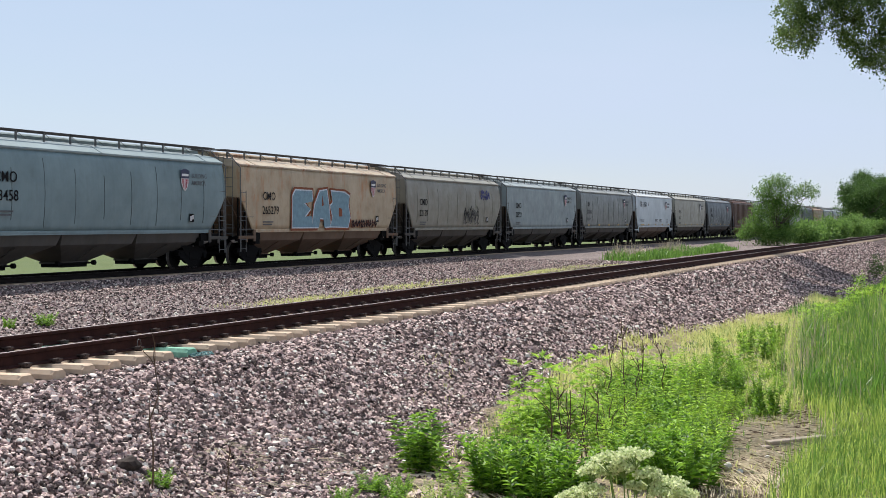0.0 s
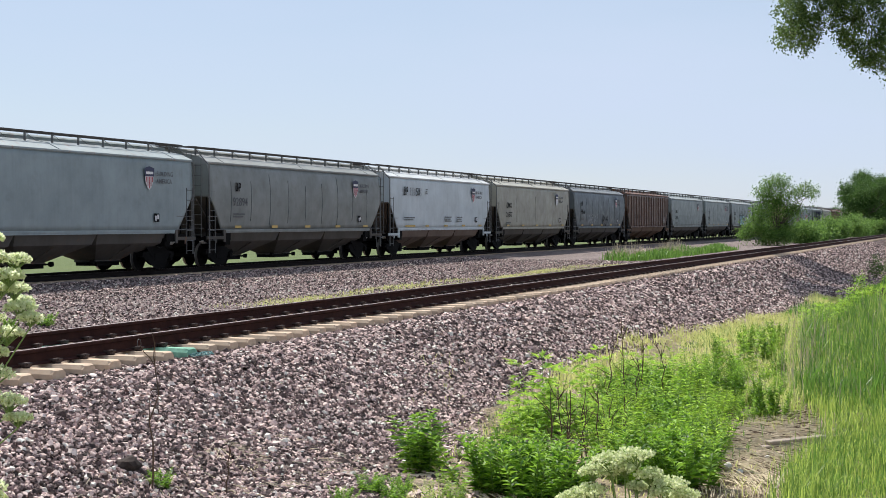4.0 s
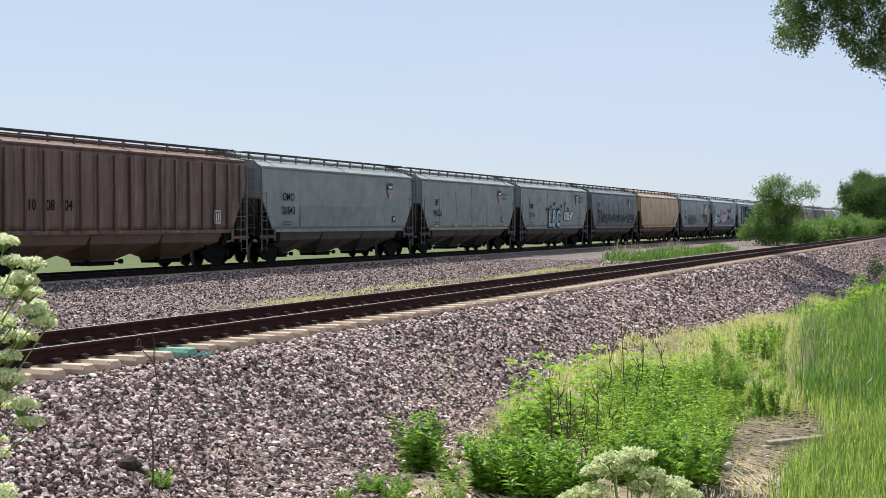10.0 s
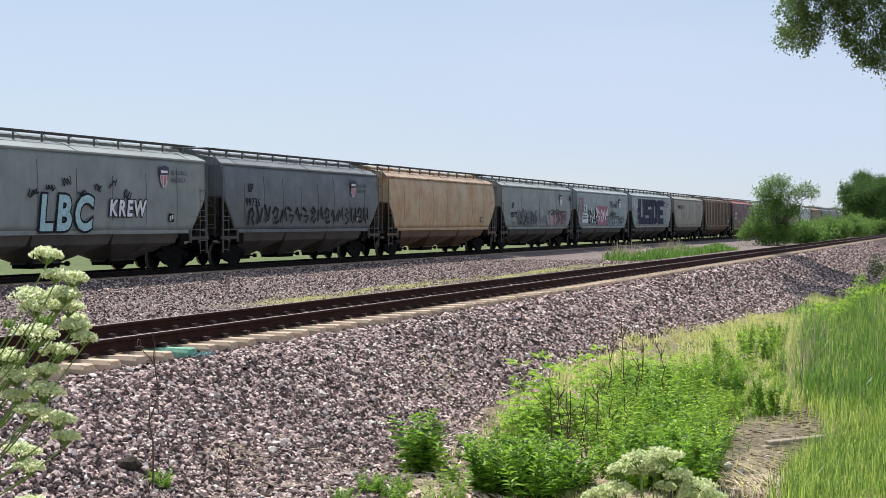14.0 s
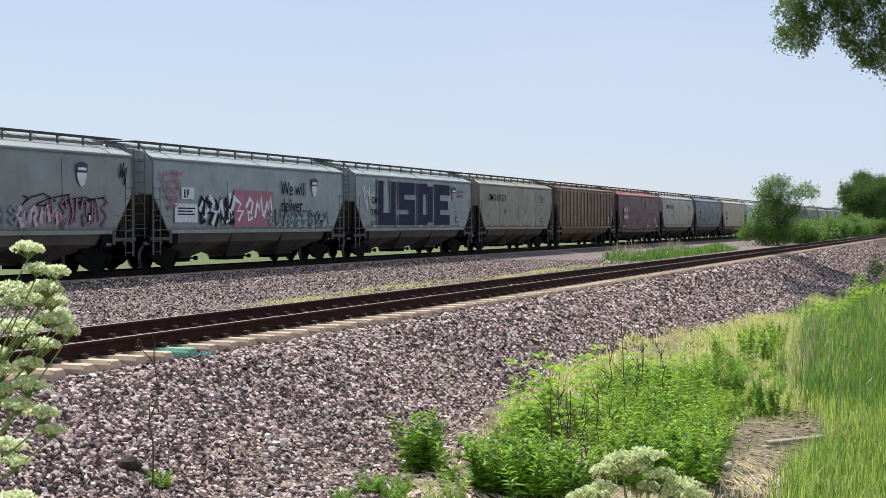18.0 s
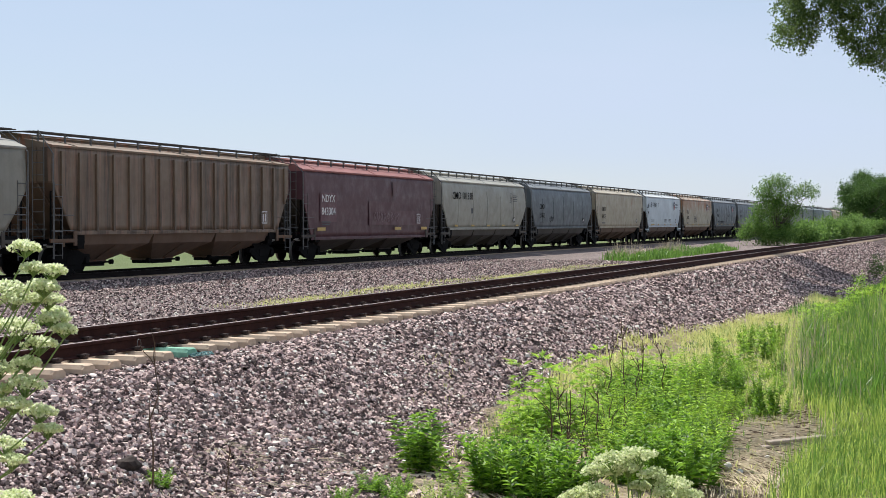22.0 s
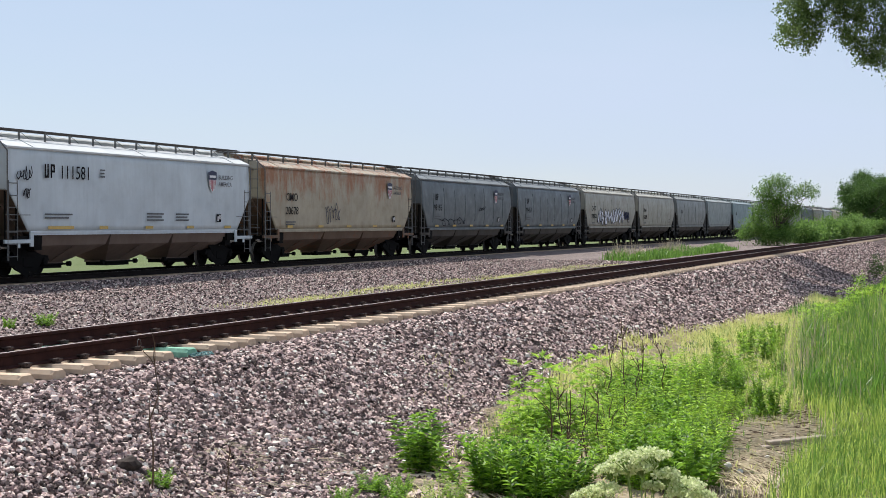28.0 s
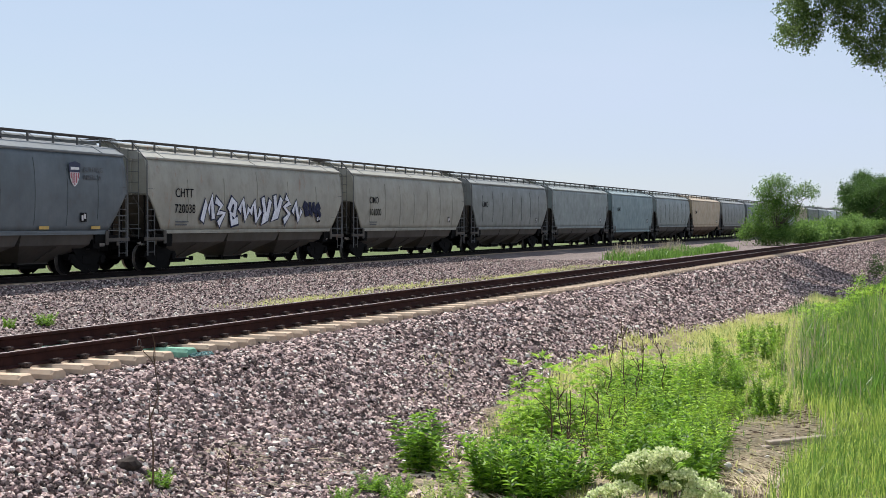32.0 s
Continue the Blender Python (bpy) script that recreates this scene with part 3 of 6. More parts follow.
def build_car(kind, hb, seams):
    """A covered hopper car; rail top is z = 0 and the car runs along x. Painted parts take their paint car by car."""
    root = new("hopper_car")
    blank = M_UNDER
    # body
    sm = bm_mesh("side_wall", side_wall(kind, hb, seams), blank, True)
    part("side_wall", sm, None, root)
    part("side_wall", sm, None, root, at=pose(0, 0, 0, 0, 0, 180))
    part("roof", roof_bm(kind, hb), blank, root)
    for s in (-1, 1):
        part("end_wall", end_wall(kind, hb, s), blank, root)
        part("slope_sheet", slope_sheet(kind, hb, s), blank, root)
    # welded seams or outside posts
    if kind == "ribbed":
        post = bmesh.new()
        extrude_poly(post, [(-0.05, 1.42), (0.05, 1.42), (0.05, 4.0), (-0.05, 4.0)], -0.09, 0.0)
        pm = bm_mesh("side_post", post, blank)
        cutpost = bmesh.new()
        extrude_poly(cutpost, [(-0.05, 2.5), (0.05, 2.5), (0.05, 4.0), (-0.05, 4.0)], -0.09, 0.0)
        cm = bm_mesh("side_post", cutpost, blank)
        n = 17
        for i in range(n):
            x = -hb + 0.5 + (2 * hb - 1.0) * i / (n - 1)
            me = cm if abs(x) > hb - 1.15 else pm
            part("side_post", me, None, root, at=(x, -1.485, 0))
            part("side_post", me, None, root, at=pose(x, 1.485, 0, 0, 0, 180))
    elif seams:
        for i in range(1, seams):
            x = -hb + 2 * hb * i / seams
            b = bmesh.new()
            lo = 1.46 if abs(x) < hb - 1.3 else 1.46 + (abs(x) - (hb - 1.3)) / 1.3 * 1.3
            hi = 3.8 - 0.5 * abs(math.sin(2.3 * i + hb))
            lo += 0.35 * abs(math.sin(4.1 * i))
            for k in range(8):
                z0, z1 = lo + (hi - lo) * k / 8, lo + (hi - lo) * (k + 1) / 8
                w0, w1 = side_half_width(kind, z0), side_half_width(kind, z1)
                hull6(b, [(x - 0.007, -w0 - 0.008, z0), (x + 0.007, -w0 - 0.008, z0), (x + 0.007, -w0 + 0.01, z0), (x - 0.007, -w0 + 0.01, z0)],
                      [(x - 0.007, -w1 - 0.008, z1), (x + 0.007, -w1 - 0.008, z1), (x + 0.007, -w1 + 0.01, z1), (x - 0.007, -w1 + 0.01, z1)])
            part("weld_seam", b, blank, root)
    # side sill, a channel along the foot of the side
    lo = 1.05 if kind == "red" else 1.42
    sill = bmesh.new()
    ends = hb - (0.9 if kind == "red" else 1.25)
    box(sill, -ends, ends, -0.016, 0.03, lo - 0.06, lo + 0.03, 0.012)
    box(sill, -ends, ends, -0.010, 0.0, lo - 0.10, lo - 0.055)
    sl = bm_mesh("side_sill", sill, blank)
    for s in (-1, 1):
        part("side_sill", sl, None, root, at=pose(0, s * 1.53, 0, 0, 0, 0 if s < 0 else 180))
    # hoppers
    lb = hb - (1.75 if kind != "red" else 2.3)
    bay = 2 * lb / 3
    hm, gm = bm_mesh("hopper", hopper_bm(bay, kind == "red"), blank), bm_mesh("outlet_gate", gate_bm(), M_UNDER)
    for i in (-1, 0, 1):
        h = part("hopper", hm, None, root, at=(i * bay, 0, 0))
        part("outlet_gate", gm, None, h)
    # underframe
    cs = bmesh.new()
    box(cs, -hb - 0.25, hb + 0.25, -0.28, 0.28, 0.80, 1.18)
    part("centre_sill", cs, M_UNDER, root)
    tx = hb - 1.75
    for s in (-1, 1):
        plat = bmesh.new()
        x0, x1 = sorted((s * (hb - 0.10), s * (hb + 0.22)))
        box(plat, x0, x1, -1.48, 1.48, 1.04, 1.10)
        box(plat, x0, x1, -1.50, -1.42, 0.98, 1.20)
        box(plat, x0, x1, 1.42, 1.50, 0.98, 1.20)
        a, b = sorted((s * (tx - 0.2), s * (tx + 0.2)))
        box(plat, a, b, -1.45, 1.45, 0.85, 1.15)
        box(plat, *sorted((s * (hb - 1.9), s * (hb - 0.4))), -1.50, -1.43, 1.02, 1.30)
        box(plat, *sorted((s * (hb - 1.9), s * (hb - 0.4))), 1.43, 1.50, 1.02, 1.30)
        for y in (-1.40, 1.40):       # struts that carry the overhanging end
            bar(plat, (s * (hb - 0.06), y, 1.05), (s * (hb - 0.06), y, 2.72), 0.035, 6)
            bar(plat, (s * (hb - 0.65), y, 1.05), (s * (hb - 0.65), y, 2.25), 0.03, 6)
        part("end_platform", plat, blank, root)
        for y in (-1.55, 1.55):       # painted end sill with its bracket and lifting eye
            es = bmesh.new()
            box(es, *sorted((s * (hb - 1.32), s * (hb + 0.2))), -0.035, 0.035, 1.07, 1.19, 0.012)
            box(es, *sorted((s * (hb - 1.34), s * (hb - 1.16))), -0.030, 0.030, 0.96, 1.44, 0.012)
            box(es, *sorted((s * (hb - 0.62), s * (hb - 0.48))), -0.020, 0.020, 0.93, 1.10, 0.010)
            part("end_sill", es, blank, root, at=(0, y, 0))
        cp = part("coupler", coupler_bm(), M_UNDER, root, at=pose(s * (hb + 0.30), 0, 0, 0, 0, 0 if s > 0 else 180))
        add_truck(root, s * tx)
        cy = bmesh.new()
        bar(cy, (s * (hb - 1.05), -0.98, 0.98), (s * (hb - 0.55), -0.98, 0.98), 0.085, 10)
        bar(cy, (s * (hb - 0.55), -0.98, 0.98), (s * (hb - 0.30), -0.98, 0.98), 0.03, 6)
        part("brake_cylinder", cy, M_BARE, root)
        # ladders on both sides, and one on the end
        for y in (-1.56, 1.56):
            part("ladder", ladder_bm(0.55, 3.0, 0.46, 7), M_GALV, root, at=(s * (hb - 0.25) - 0.23, y, 0))
        la = ladder_bm(1.15, eave(kind) + 0.35, 0.42, 9)
        part("end_ladder", la, M_GALV, root, at=pose(s * (hb + 0.09), -1.25, 0, 0, 0, 90))
        gr = bmesh.new()
        for z in (1.45, 1.95):
            bar(gr, (s * (hb - 1.2), -1.54, z), (s * (hb + 0.1), -1.54, z), 0.016, 5)
        bar(gr, (s * (hb + 0.2), -1.4, 1.5), (s * (hb + 0.2), 1.4, 1.5), 0.018, 5)
        bar(gr, (s * (hb + 0.05), -1.57, 0.55), (s * (hb + 0.05), -1.57, 3.9), 0.022, 6)
        bar(gr, (s * (hb + 0.05), -1.57, 3.9), (s * (hb - 0.05), -0.95, eave(kind) + 0.52), 0.020, 6)
        part("handrail", gr, M_GALV, root)
    # brake gear at the leading end
    bw = bmesh.new()
    lathe(bw, [(0.26, 0.0), (0.28, 0.015), (0.26, 0.03)], 16)
    bmesh.ops.rotate(bw, verts=bw.verts, cent=(0, 0, 0), matrix=Matrix.Rotation(radians(90), 3, "Z"))
    box(bw, 0.02, 0.16, -0.16, 0.16, -0.25, 0.22, 0.02)
    part("brake_wheel", bw, M_UNDER, root, at=(-hb - 0.16, 0.6, 2.0))
    cyl = bmesh.new()
    bar(cyl, (-0.35, 0, 0), (0.35, 0, 0), 0.17, 14)
    part("air_reservoir", cyl, M_UNDER, root, at=(hb - 0.7, -0.75, 1.30))
    # roof walk
    zr = eave(kind) + (0.46 if kind == "ribbed" else 0.60)
    part("running_board", running_board(hb, zr), M_GRATE, root)
    sup = bmesh.new()
    box(sup, -0.025, 0.025, -0.03, 0.03, -0.30, 0)
    bar(sup, (0, 0, -0.02), (0.55, 0, -0.24), 0.010, 4)
    sm = bm_mesh("board_support", sup, M_GALV)
    for i in range(12):
        for s in (-1, 1):
            part("board_support", sm, None, root, at=(-hb + 0.1 + (2 * hb - 0.7) * i / 11, s * 0.91, zr))
    part("hatch_cover", hatch_bm(hb, zr - 0.10), blank, root)
    return root


def repaint(root, body, roof, low, seams_show=True):
    """Gives each painted part of one car its paint."""
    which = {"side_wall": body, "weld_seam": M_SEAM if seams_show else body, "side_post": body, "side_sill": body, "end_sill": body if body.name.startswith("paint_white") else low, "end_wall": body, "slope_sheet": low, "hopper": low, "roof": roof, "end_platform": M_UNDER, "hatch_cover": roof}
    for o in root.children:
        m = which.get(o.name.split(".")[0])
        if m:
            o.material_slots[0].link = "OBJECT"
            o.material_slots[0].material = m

# ---------------------------------------------------------------- lettering and paint marks on the cars
M_SHIELD_BLUE = plain("faded_blue_decal", (0.022, 0.030, 0.075), 0.6)
M_SHIELD_RED = plain("faded_red_decal", (0.36, 0.07, 0.09), 0.6)
M_WHITE = plain("white_decal", (0.72, 0.72, 0.70), 0.6, 0, 0.1)
M_BADGE = plain("faded_badge_white", (0.58, 0.57, 0.57), 0.6, 0, 0.12)
M_YELLOW = plain("yellow_reflector", (0.50, 0.34, 0.08), 0.5, 0, 0.15)
M_GREYMARK = plain("faded_stencil", (0.085, 0.09, 0.095), 0.7)
GRAFF = {k: plain("spray_paint_" + k, c, 0.85, 0, 0.18) for k, c in dict(blue=(0.20, 0.315, 0.37), pale=(0.56, 0.62, 0.66), violet=(0.085, 0.095, 0.25), pink=(0.34, 0.165, 0.20),
         black=(0.02, 0.02, 0.025), teal=(0.10, 0.42, 0.52), white=(0.66, 0.68, 0.72), brown=(0.25, 0.09, 0.05), navy=(0.030, 0.034, 0.065), slate=(0.20, 0.24, 0.26), sea=(0.34, 0.52, 0.55), rose=(0.50, 0.37, 0.40)).items()}
TEXTS = {}


def text_mesh(words, size, mat):
    key = (words, size, mat.name)
    if key not in TEXTS:
        cu = bpy.data.curves.new("stencil", "FONT")
        cu.body, cu.size, cu.extrude, cu.resolution_u = words, size * 1.38, 0.002, 3
        cu.offset = size * 0.004
        cu.space_character = 1.02
        ob = new("stencil", cu)
        deps = bpy.context.evaluated_depsgraph_get()
        me = bpy.data.meshes.new_from_object(ob.evaluated_get(deps))
        bpy.data.objects.remove(ob)
        me.materials.clear()
        me.materials.append(mat)
        TEXTS[key] = me
    return TEXTS[key]


def letter(root, words, x, z, size, mat=None, wide=1.12, name="stencil", y=-1.605):
    """Words on the side that faces the camera; x from the car's middle, z of the base line."""
    m = Matrix.Translation((x, y, z)) @ Matrix.Rotation(radians(90), 4, "X") @ Matrix.Diagonal((wide, 1, 1, 1))
    return part(name, text_mesh(words, size, mat or M_BLACK), None, root, at=m)


def plate(root, name, x0, x1, z0, z1, mat, y=-1.60):
    bm = bmesh.new()
    box(bm, x0, x1, y - 0.004, y, z0, z1)
    return part(name, bm, mat, root)


def poly_decal(root, name, pts, mat, y=-1.60, parent=None):
    bm = bmesh.new()
    extrude_poly(bm, pts, y - 0.004, y)
    return part(name, bm, mat, parent or root)


def shield(root, x, z, slogan=True, stripes=True, pale=False):
    """A company badge as plain shapes: a dark cap over a striped shield."""
    w, h = 0.58, 0.76
    poly_decal(root, "badge", [(x, z + h), (x + w * 0.5, z + h * 1.05), (x + w, z + h), (x + w * 0.98, z + 0.3), (x + w * 0.75, z + 0.08), (x + w * 0.5, z), (x + w * 0.25, z + 0.08), (x + 0.02 * w, z + 0.3)], M_BADGE, -1.600)
    poly_decal(root, "badge_cap", [(x - 0.03, z + h * 0.62), (x - 0.05, z + h), (x + w * 0.5, z + h * 1.09), (x + w + 0.05, z + h), (x + w + 0.03, z + h * 0.62)], M_SHIELD_BLUE, -1.606)
    plate(root, "badge_band", x + 0.04, x + w - 0.04, z + h * 0.72, z + h * 0.84, M_WHITE, -1.612)
    if stripes:
        for i in range(5):
            xx = x + 0.05 + i * 0.108
            lo = z + (0.27 if i in (0, 4) else 0.12 if i in (1, 3) else 0.05)
            plate(root, "badge_stripe", xx, xx + 0.054, lo, z + h * 0.60, M_SHIELD_RED, -1.606)
    if slogan:
        letter(root, "BUILDING", x + w + 0.22, z + 0.50, 0.17, M_GREYMARK)
        letter(root, "AMERICA", x + w + 0.22, z + 0.24, 0.17, M_GREYMARK)


def lines(root, x, z, n, w, mat=None):
    """Rows of small print, too small to read, as bars."""
    for i in range(n):
        plate(root, "small_print", x, x + w * (1.0 - 0.13 * (i % 2)), z - i * 0.11, z - i * 0.11 + 0.05, mat or M_GREYMARK)


def initials_bars(root, x, z, size):
    """Two initials as plain bars of their size."""
    w, t = size * 0.52, size * 0.17
    strokes = [(0, t, 0, 1), (w - t, w, 0, 1), (t, w - t, 0, 0.17)]
    strokes += [(a + size * 0.78, b + size * 0.78, c, d) for a, b, c, d in ((0, t, 0, 1), (t, w, 0.84, 1), (t, w, 0.40, 0.56), (w - t, w, 0.56, 0.84))]
    for a, b, c, d in strokes:
        plate(root, "initial_bar", x + a, x + b, z + c * size, z + d * size, M_BLACK, -1.603)


GLYPHS = [[(-.5, -.4), (-.2, .3), (.0, -.1), (.25, .5), (.5, -.3)], [(-.4, .1), (-.1, .45), (.3, .3), (.2, -.2), (-.2, -.1), (0, -.5), (.5, -.4)], [(-.5, .4), (.1, .2), (-.3, -.1), (.4, -.1), (-.1, -.5)],
          [(-.4, -.5), (-.3, .2), (.1, .45), (.35, .1), (.1, -.15), (.4, -.5)], [(.45, .2), (.1, .5), (-.35, .3), (.2, 0), (-.4, -.2), (.1, -.5), (.4, -.2)],
          [(-.4, .5), (-.1, -.1), (-.4, -.5), (.1, -.3), (.4, .4)], [(-.5, 0), (-.2, .4), (.2, -.4), (.5, 0)], [(-.35, .5), (-.4, -.2), (-.05, -.5), (.1, .1), (.4, -.3), (.35, .5)], [(-.3, -.5), (.3, -.2), (-.35, .1), (.35, .3), (-.1, .5)]]


def thick(pts, r):
    """A fat stroke along a line of (x, z) points, as one outline with round-ish joints."""
    left, right = [], []
    n = len(pts)
    for i, p in enumerate(pts):
        a, b = Vector(pts[max(0, i - 1)]), Vector(pts[min(n - 1, i + 1)])
        d = (b - a)
        d = d.normalized() if d.length > 1e-6 else Vector((1, 0))
        o = Vector((-d.y, d.x)) * r
        c = Vector(p) + (d * -r * 0.6 if i == 0 else d * r * 0.6 if i == n - 1 else Vector((0, 0)))
        left.append(c + o), right.append(c - o)
    return left, right


def stroke_decal(root, name, pts, r, mat, y):
    bm = bmesh.new()
    left, right = thick(pts, r)
    rows = []
    for i, (a, b) in enumerate(zip(left, right)):
        d = y - 0.0005 * i
        rows.append([bm.verts.new(p) for p in ((a.x, d, a.y), (b.x, d, b.y), (b.x, d - 0.003, b.y), (a.x, d - 0.003, a.y))])
    for a, b in zip(rows, rows[1:]):
        for i in range(4):
            bm.faces.new((a[i], a[(i + 1) % 4], b[(i + 1) % 4], b[i]))
    bm.faces.new(rows[0]), bm.faces.new(rows[-1][::-1])
    return part(name, bm, mat, root)


def graffiti(root, x0, z0, w, h, n, fill, edge, seed, glow=None, weight=1.0, shapes=None):
    """A row of fat sprayed strokes that spell nothing, fill over a wider outline."""
    rnd = random.Random(seed)
    for i in range(n):
        cx, lw = x0 + (i + 0.5) * w / n, w / n * 0.80
        g = GLYPHS[rnd.randrange(len(GLYPHS)) if shapes is None else shapes[i]]
        lift, slant = rnd.uniform(-0.06, 0.06) * h, rnd.uniform(-0.12, 0.2)
        pts = [(cx + u * lw + v * h * slant + rnd.uniform(-0.04, 0.04) * lw, z0 + h / 2 + v * h * 0.82 + lift) for u, v in g]
        fat = min(lw * 0.20, h * 0.17) * weight
        if glow:
            stroke_decal(root, "graffiti_glow", pts, fat * 1.55, glow, -1.600 - 0.0004 * i)
        stroke_decal(root, "graffiti_outline", pts, fat * 1.35, edge, -1.609 - 0.0004 * i)
        if fill:
            stroke_decal(root, "graffiti_stroke", pts, fat * 0.85, fill, -1.618 - 0.0004 * i)


def fat_letter(k, x0, x1, z0, z1, grow):
    """Outlines of three swollen, leaning shapes."""
    forms = [[(0.05, 0), (1.0, 0.0), (0.95, 0.30), (0.62, 0.28), (0.9, 0.5), (0.6, 0.66), (1.0, 0.72), (0.97, 1.0), (0.2, 1.0), (0.08, 0.85)],
             [(0.0, 0.0), (0.36, 0.0), (0.44, 0.26), (0.62, 0.24), (0.66, 0.0), (1.0, 0.02), (0.92, 0.6), (0.80, 1.05), (0.42, 1.0), (0.14, 0.6)],
             [(0.0, 0.02), (0.9, 0.0), (1.02, 0.3), (0.92, 0.62), (0.98, 0.9), (0.7, 1.0), (0.02, 1.02), (0.12, 0.7), (-0.02, 0.6), (0.1, 0.3)]]
    return [(x0 + u * (x1 - x0) + (grow if u > 0.5 else -grow), z0 + v * (z1 - z0) + (grow if v > 0.5 else -grow)) for u, v in forms[k]]


def sprayed(root, words, x, z, size, fill, edge, glow):
    """Sprayed capitals: each a fat letter over its dark outline."""
    for k, (mat, grow, y) in enumerate(((glow, 0.10, -1.600), (edge, 0.065, -1.606), (fill, 0.0, -1.612))):
        if mat:
            cu = bpy.data.curves.new("spray", "FONT")
            cu.body, cu.size, cu.extrude, cu.resolution_u, cu.offset, cu.shear, cu.space_character = words, size * 1.38, 0.002, 3, size * (0.05 + grow), 0.15, 1.25
            ob = new("spray", cu)
            me = bpy.data.meshes.new_from_object(ob.evaluated_get(bpy.context.evaluated_depsgraph_get()))
            bpy.data.objects.remove(ob)
            me.materials.clear()
            me.materials.append(mat)
            part("graffiti_word", me, None, root, at=Matrix.Translation((x, y, z)) @ Matrix.Rotation(radians(90), 4, "X"))


def scribble(root, x0, z0, w, h, mat, seed, n=9, r=0.018):
    """A loose line tag."""
    rnd = random.Random(seed)
    bm = bmesh.new()
    p, amp = None, {}
    for i in range(n * 5 + 1):
        u = i / (n * 5)
        k = int(u * n * 0.999)
        if k not in amp:
            amp[k] = (rnd.uniform(0.3, 1.0), rnd.uniform(0.35, 1.0), rnd.uniform(-0.15, 0.15))
        a, b, c = amp[k]
        q = (x0 + w * u + b * w / n * 0.75 * math.sin(u * n * 6.28 + seed) + rnd.uniform(-0.04, 0.04), -1.603, z0 + h * (0.5 + c + 0.45 * a * math.cos(u * n * 6.28)) + rnd.uniform(-0.05, 0.05))
        if p:
            bar(bm, p, q, r, 4)
        p = q
    for v in bm.verts:       # paint lies flat on the sheet
        v.co.y = -1.603 + (v.co.y + 1.603) * 0.1
    return tagged(part("graffiti_tag", bm, mat, root), kind="stuff")


def block_tag(root, x0, z0, w, h, mat, y=-1.601):
    """Four huge block letters in straight strokes."""
    lw = w / 4
    strokes = [[(0, .25, 0, 1), (.25, .6, 0, .28), (.6, .85, 0, 1)], [(0, .85, .72, 1), (0, .3, .42, .72), (0, .85, .36, .60), (.55, .85, .2, .4), (0, .85, 0, .25)],
               [(0, .3, 0, 1), (.3, .55, 0, .25), (.3, .55, .75, 1), (.55, .85, .06, .94)], [(0, .28, 0, 1), (.28, .85, .75, 1), (.28, .75, .38, .6), (.28, .85, 0, .25)]]
    for i, ss in enumerate(strokes):
        for k, (a, b, c, d) in enumerate(ss):
            plate(root, "graffiti_stroke", x0 + (i + a) * lw, x0 + (i + b) * lw, z0 + c * h, z0 + d * h, mat, y - 0.0012 * k)


# body colours
C = dict(blue=(0.130, 0.195, 0.205), grey=(0.150, 0.165, 0.155), green=(0.165, 0.198, 0.192), pale=(0.190, 0.238, 0.245), white=(0.425, 0.48, 0.50), dark=(0.072, 0.092, 0.102),
         tan=(0.36, 0.28, 0.175), stone=(0.250, 0.245, 0.198), drab=(0.185, 0.178, 0.140), warm=(0.30, 0.262, 0.18), orange=(0.38, 0.28, 0.160), brown=(0.085, 0.044, 0.030), umber=(0.130, 0.088, 0.052), maroon=(0.056, 0.0115, 0.017))
PAINTS = {}


def coat(c, rust, dirt):
    key = (c, rust, dirt)
    high = 0.10 if (c, rust) == ("warm", 0.40) else 0.0
    if key not in PAINTS:
        tint = (0.30, 0.135, 0.050) if c in ("orange", "tan") else (0.085, 0.050, 0.034) if c in ("brown", "umber") else (0.20, 0.075, 0.035)
        body = paint("paint_" + c, C[c], 0.25, 0.0 if c == "pale" else rust, dirt, (0.21, 0.095, 0.042) if high else tint, high=high, stain=0.85 if c in ("brown", "umber") else 0.0)
        top = tuple(min(0.44, v * 0.80 + 0.08) for v in C[c])
        roof = paint("roof_" + c, (0.22, 0.075, 0.065) if c == "maroon" else C[c] if c in ("brown", "umber") else top, 0.2, min(1.0, rust * 1.3), dirt * 0.9, gloss=0.62)
        # brown dust, darkened further to hold the shade under the side sill
        dust_and_shade = (0.125, 0.082, 0.056) if c in ("tan", "white", "brown", "umber", "warm", "orange") else (0.066, 0.058, 0.049)
        low = paint("dusty_shaded_" + c, tuple(0.06 * v + 0.94 * d for v, d in zip(C[c], dust_and_shade)), 0.3, rust * 0.6, 0.5, gloss=0.8)
        PAINTS[key] = (body, roof, low)
    return PAINTS[key]


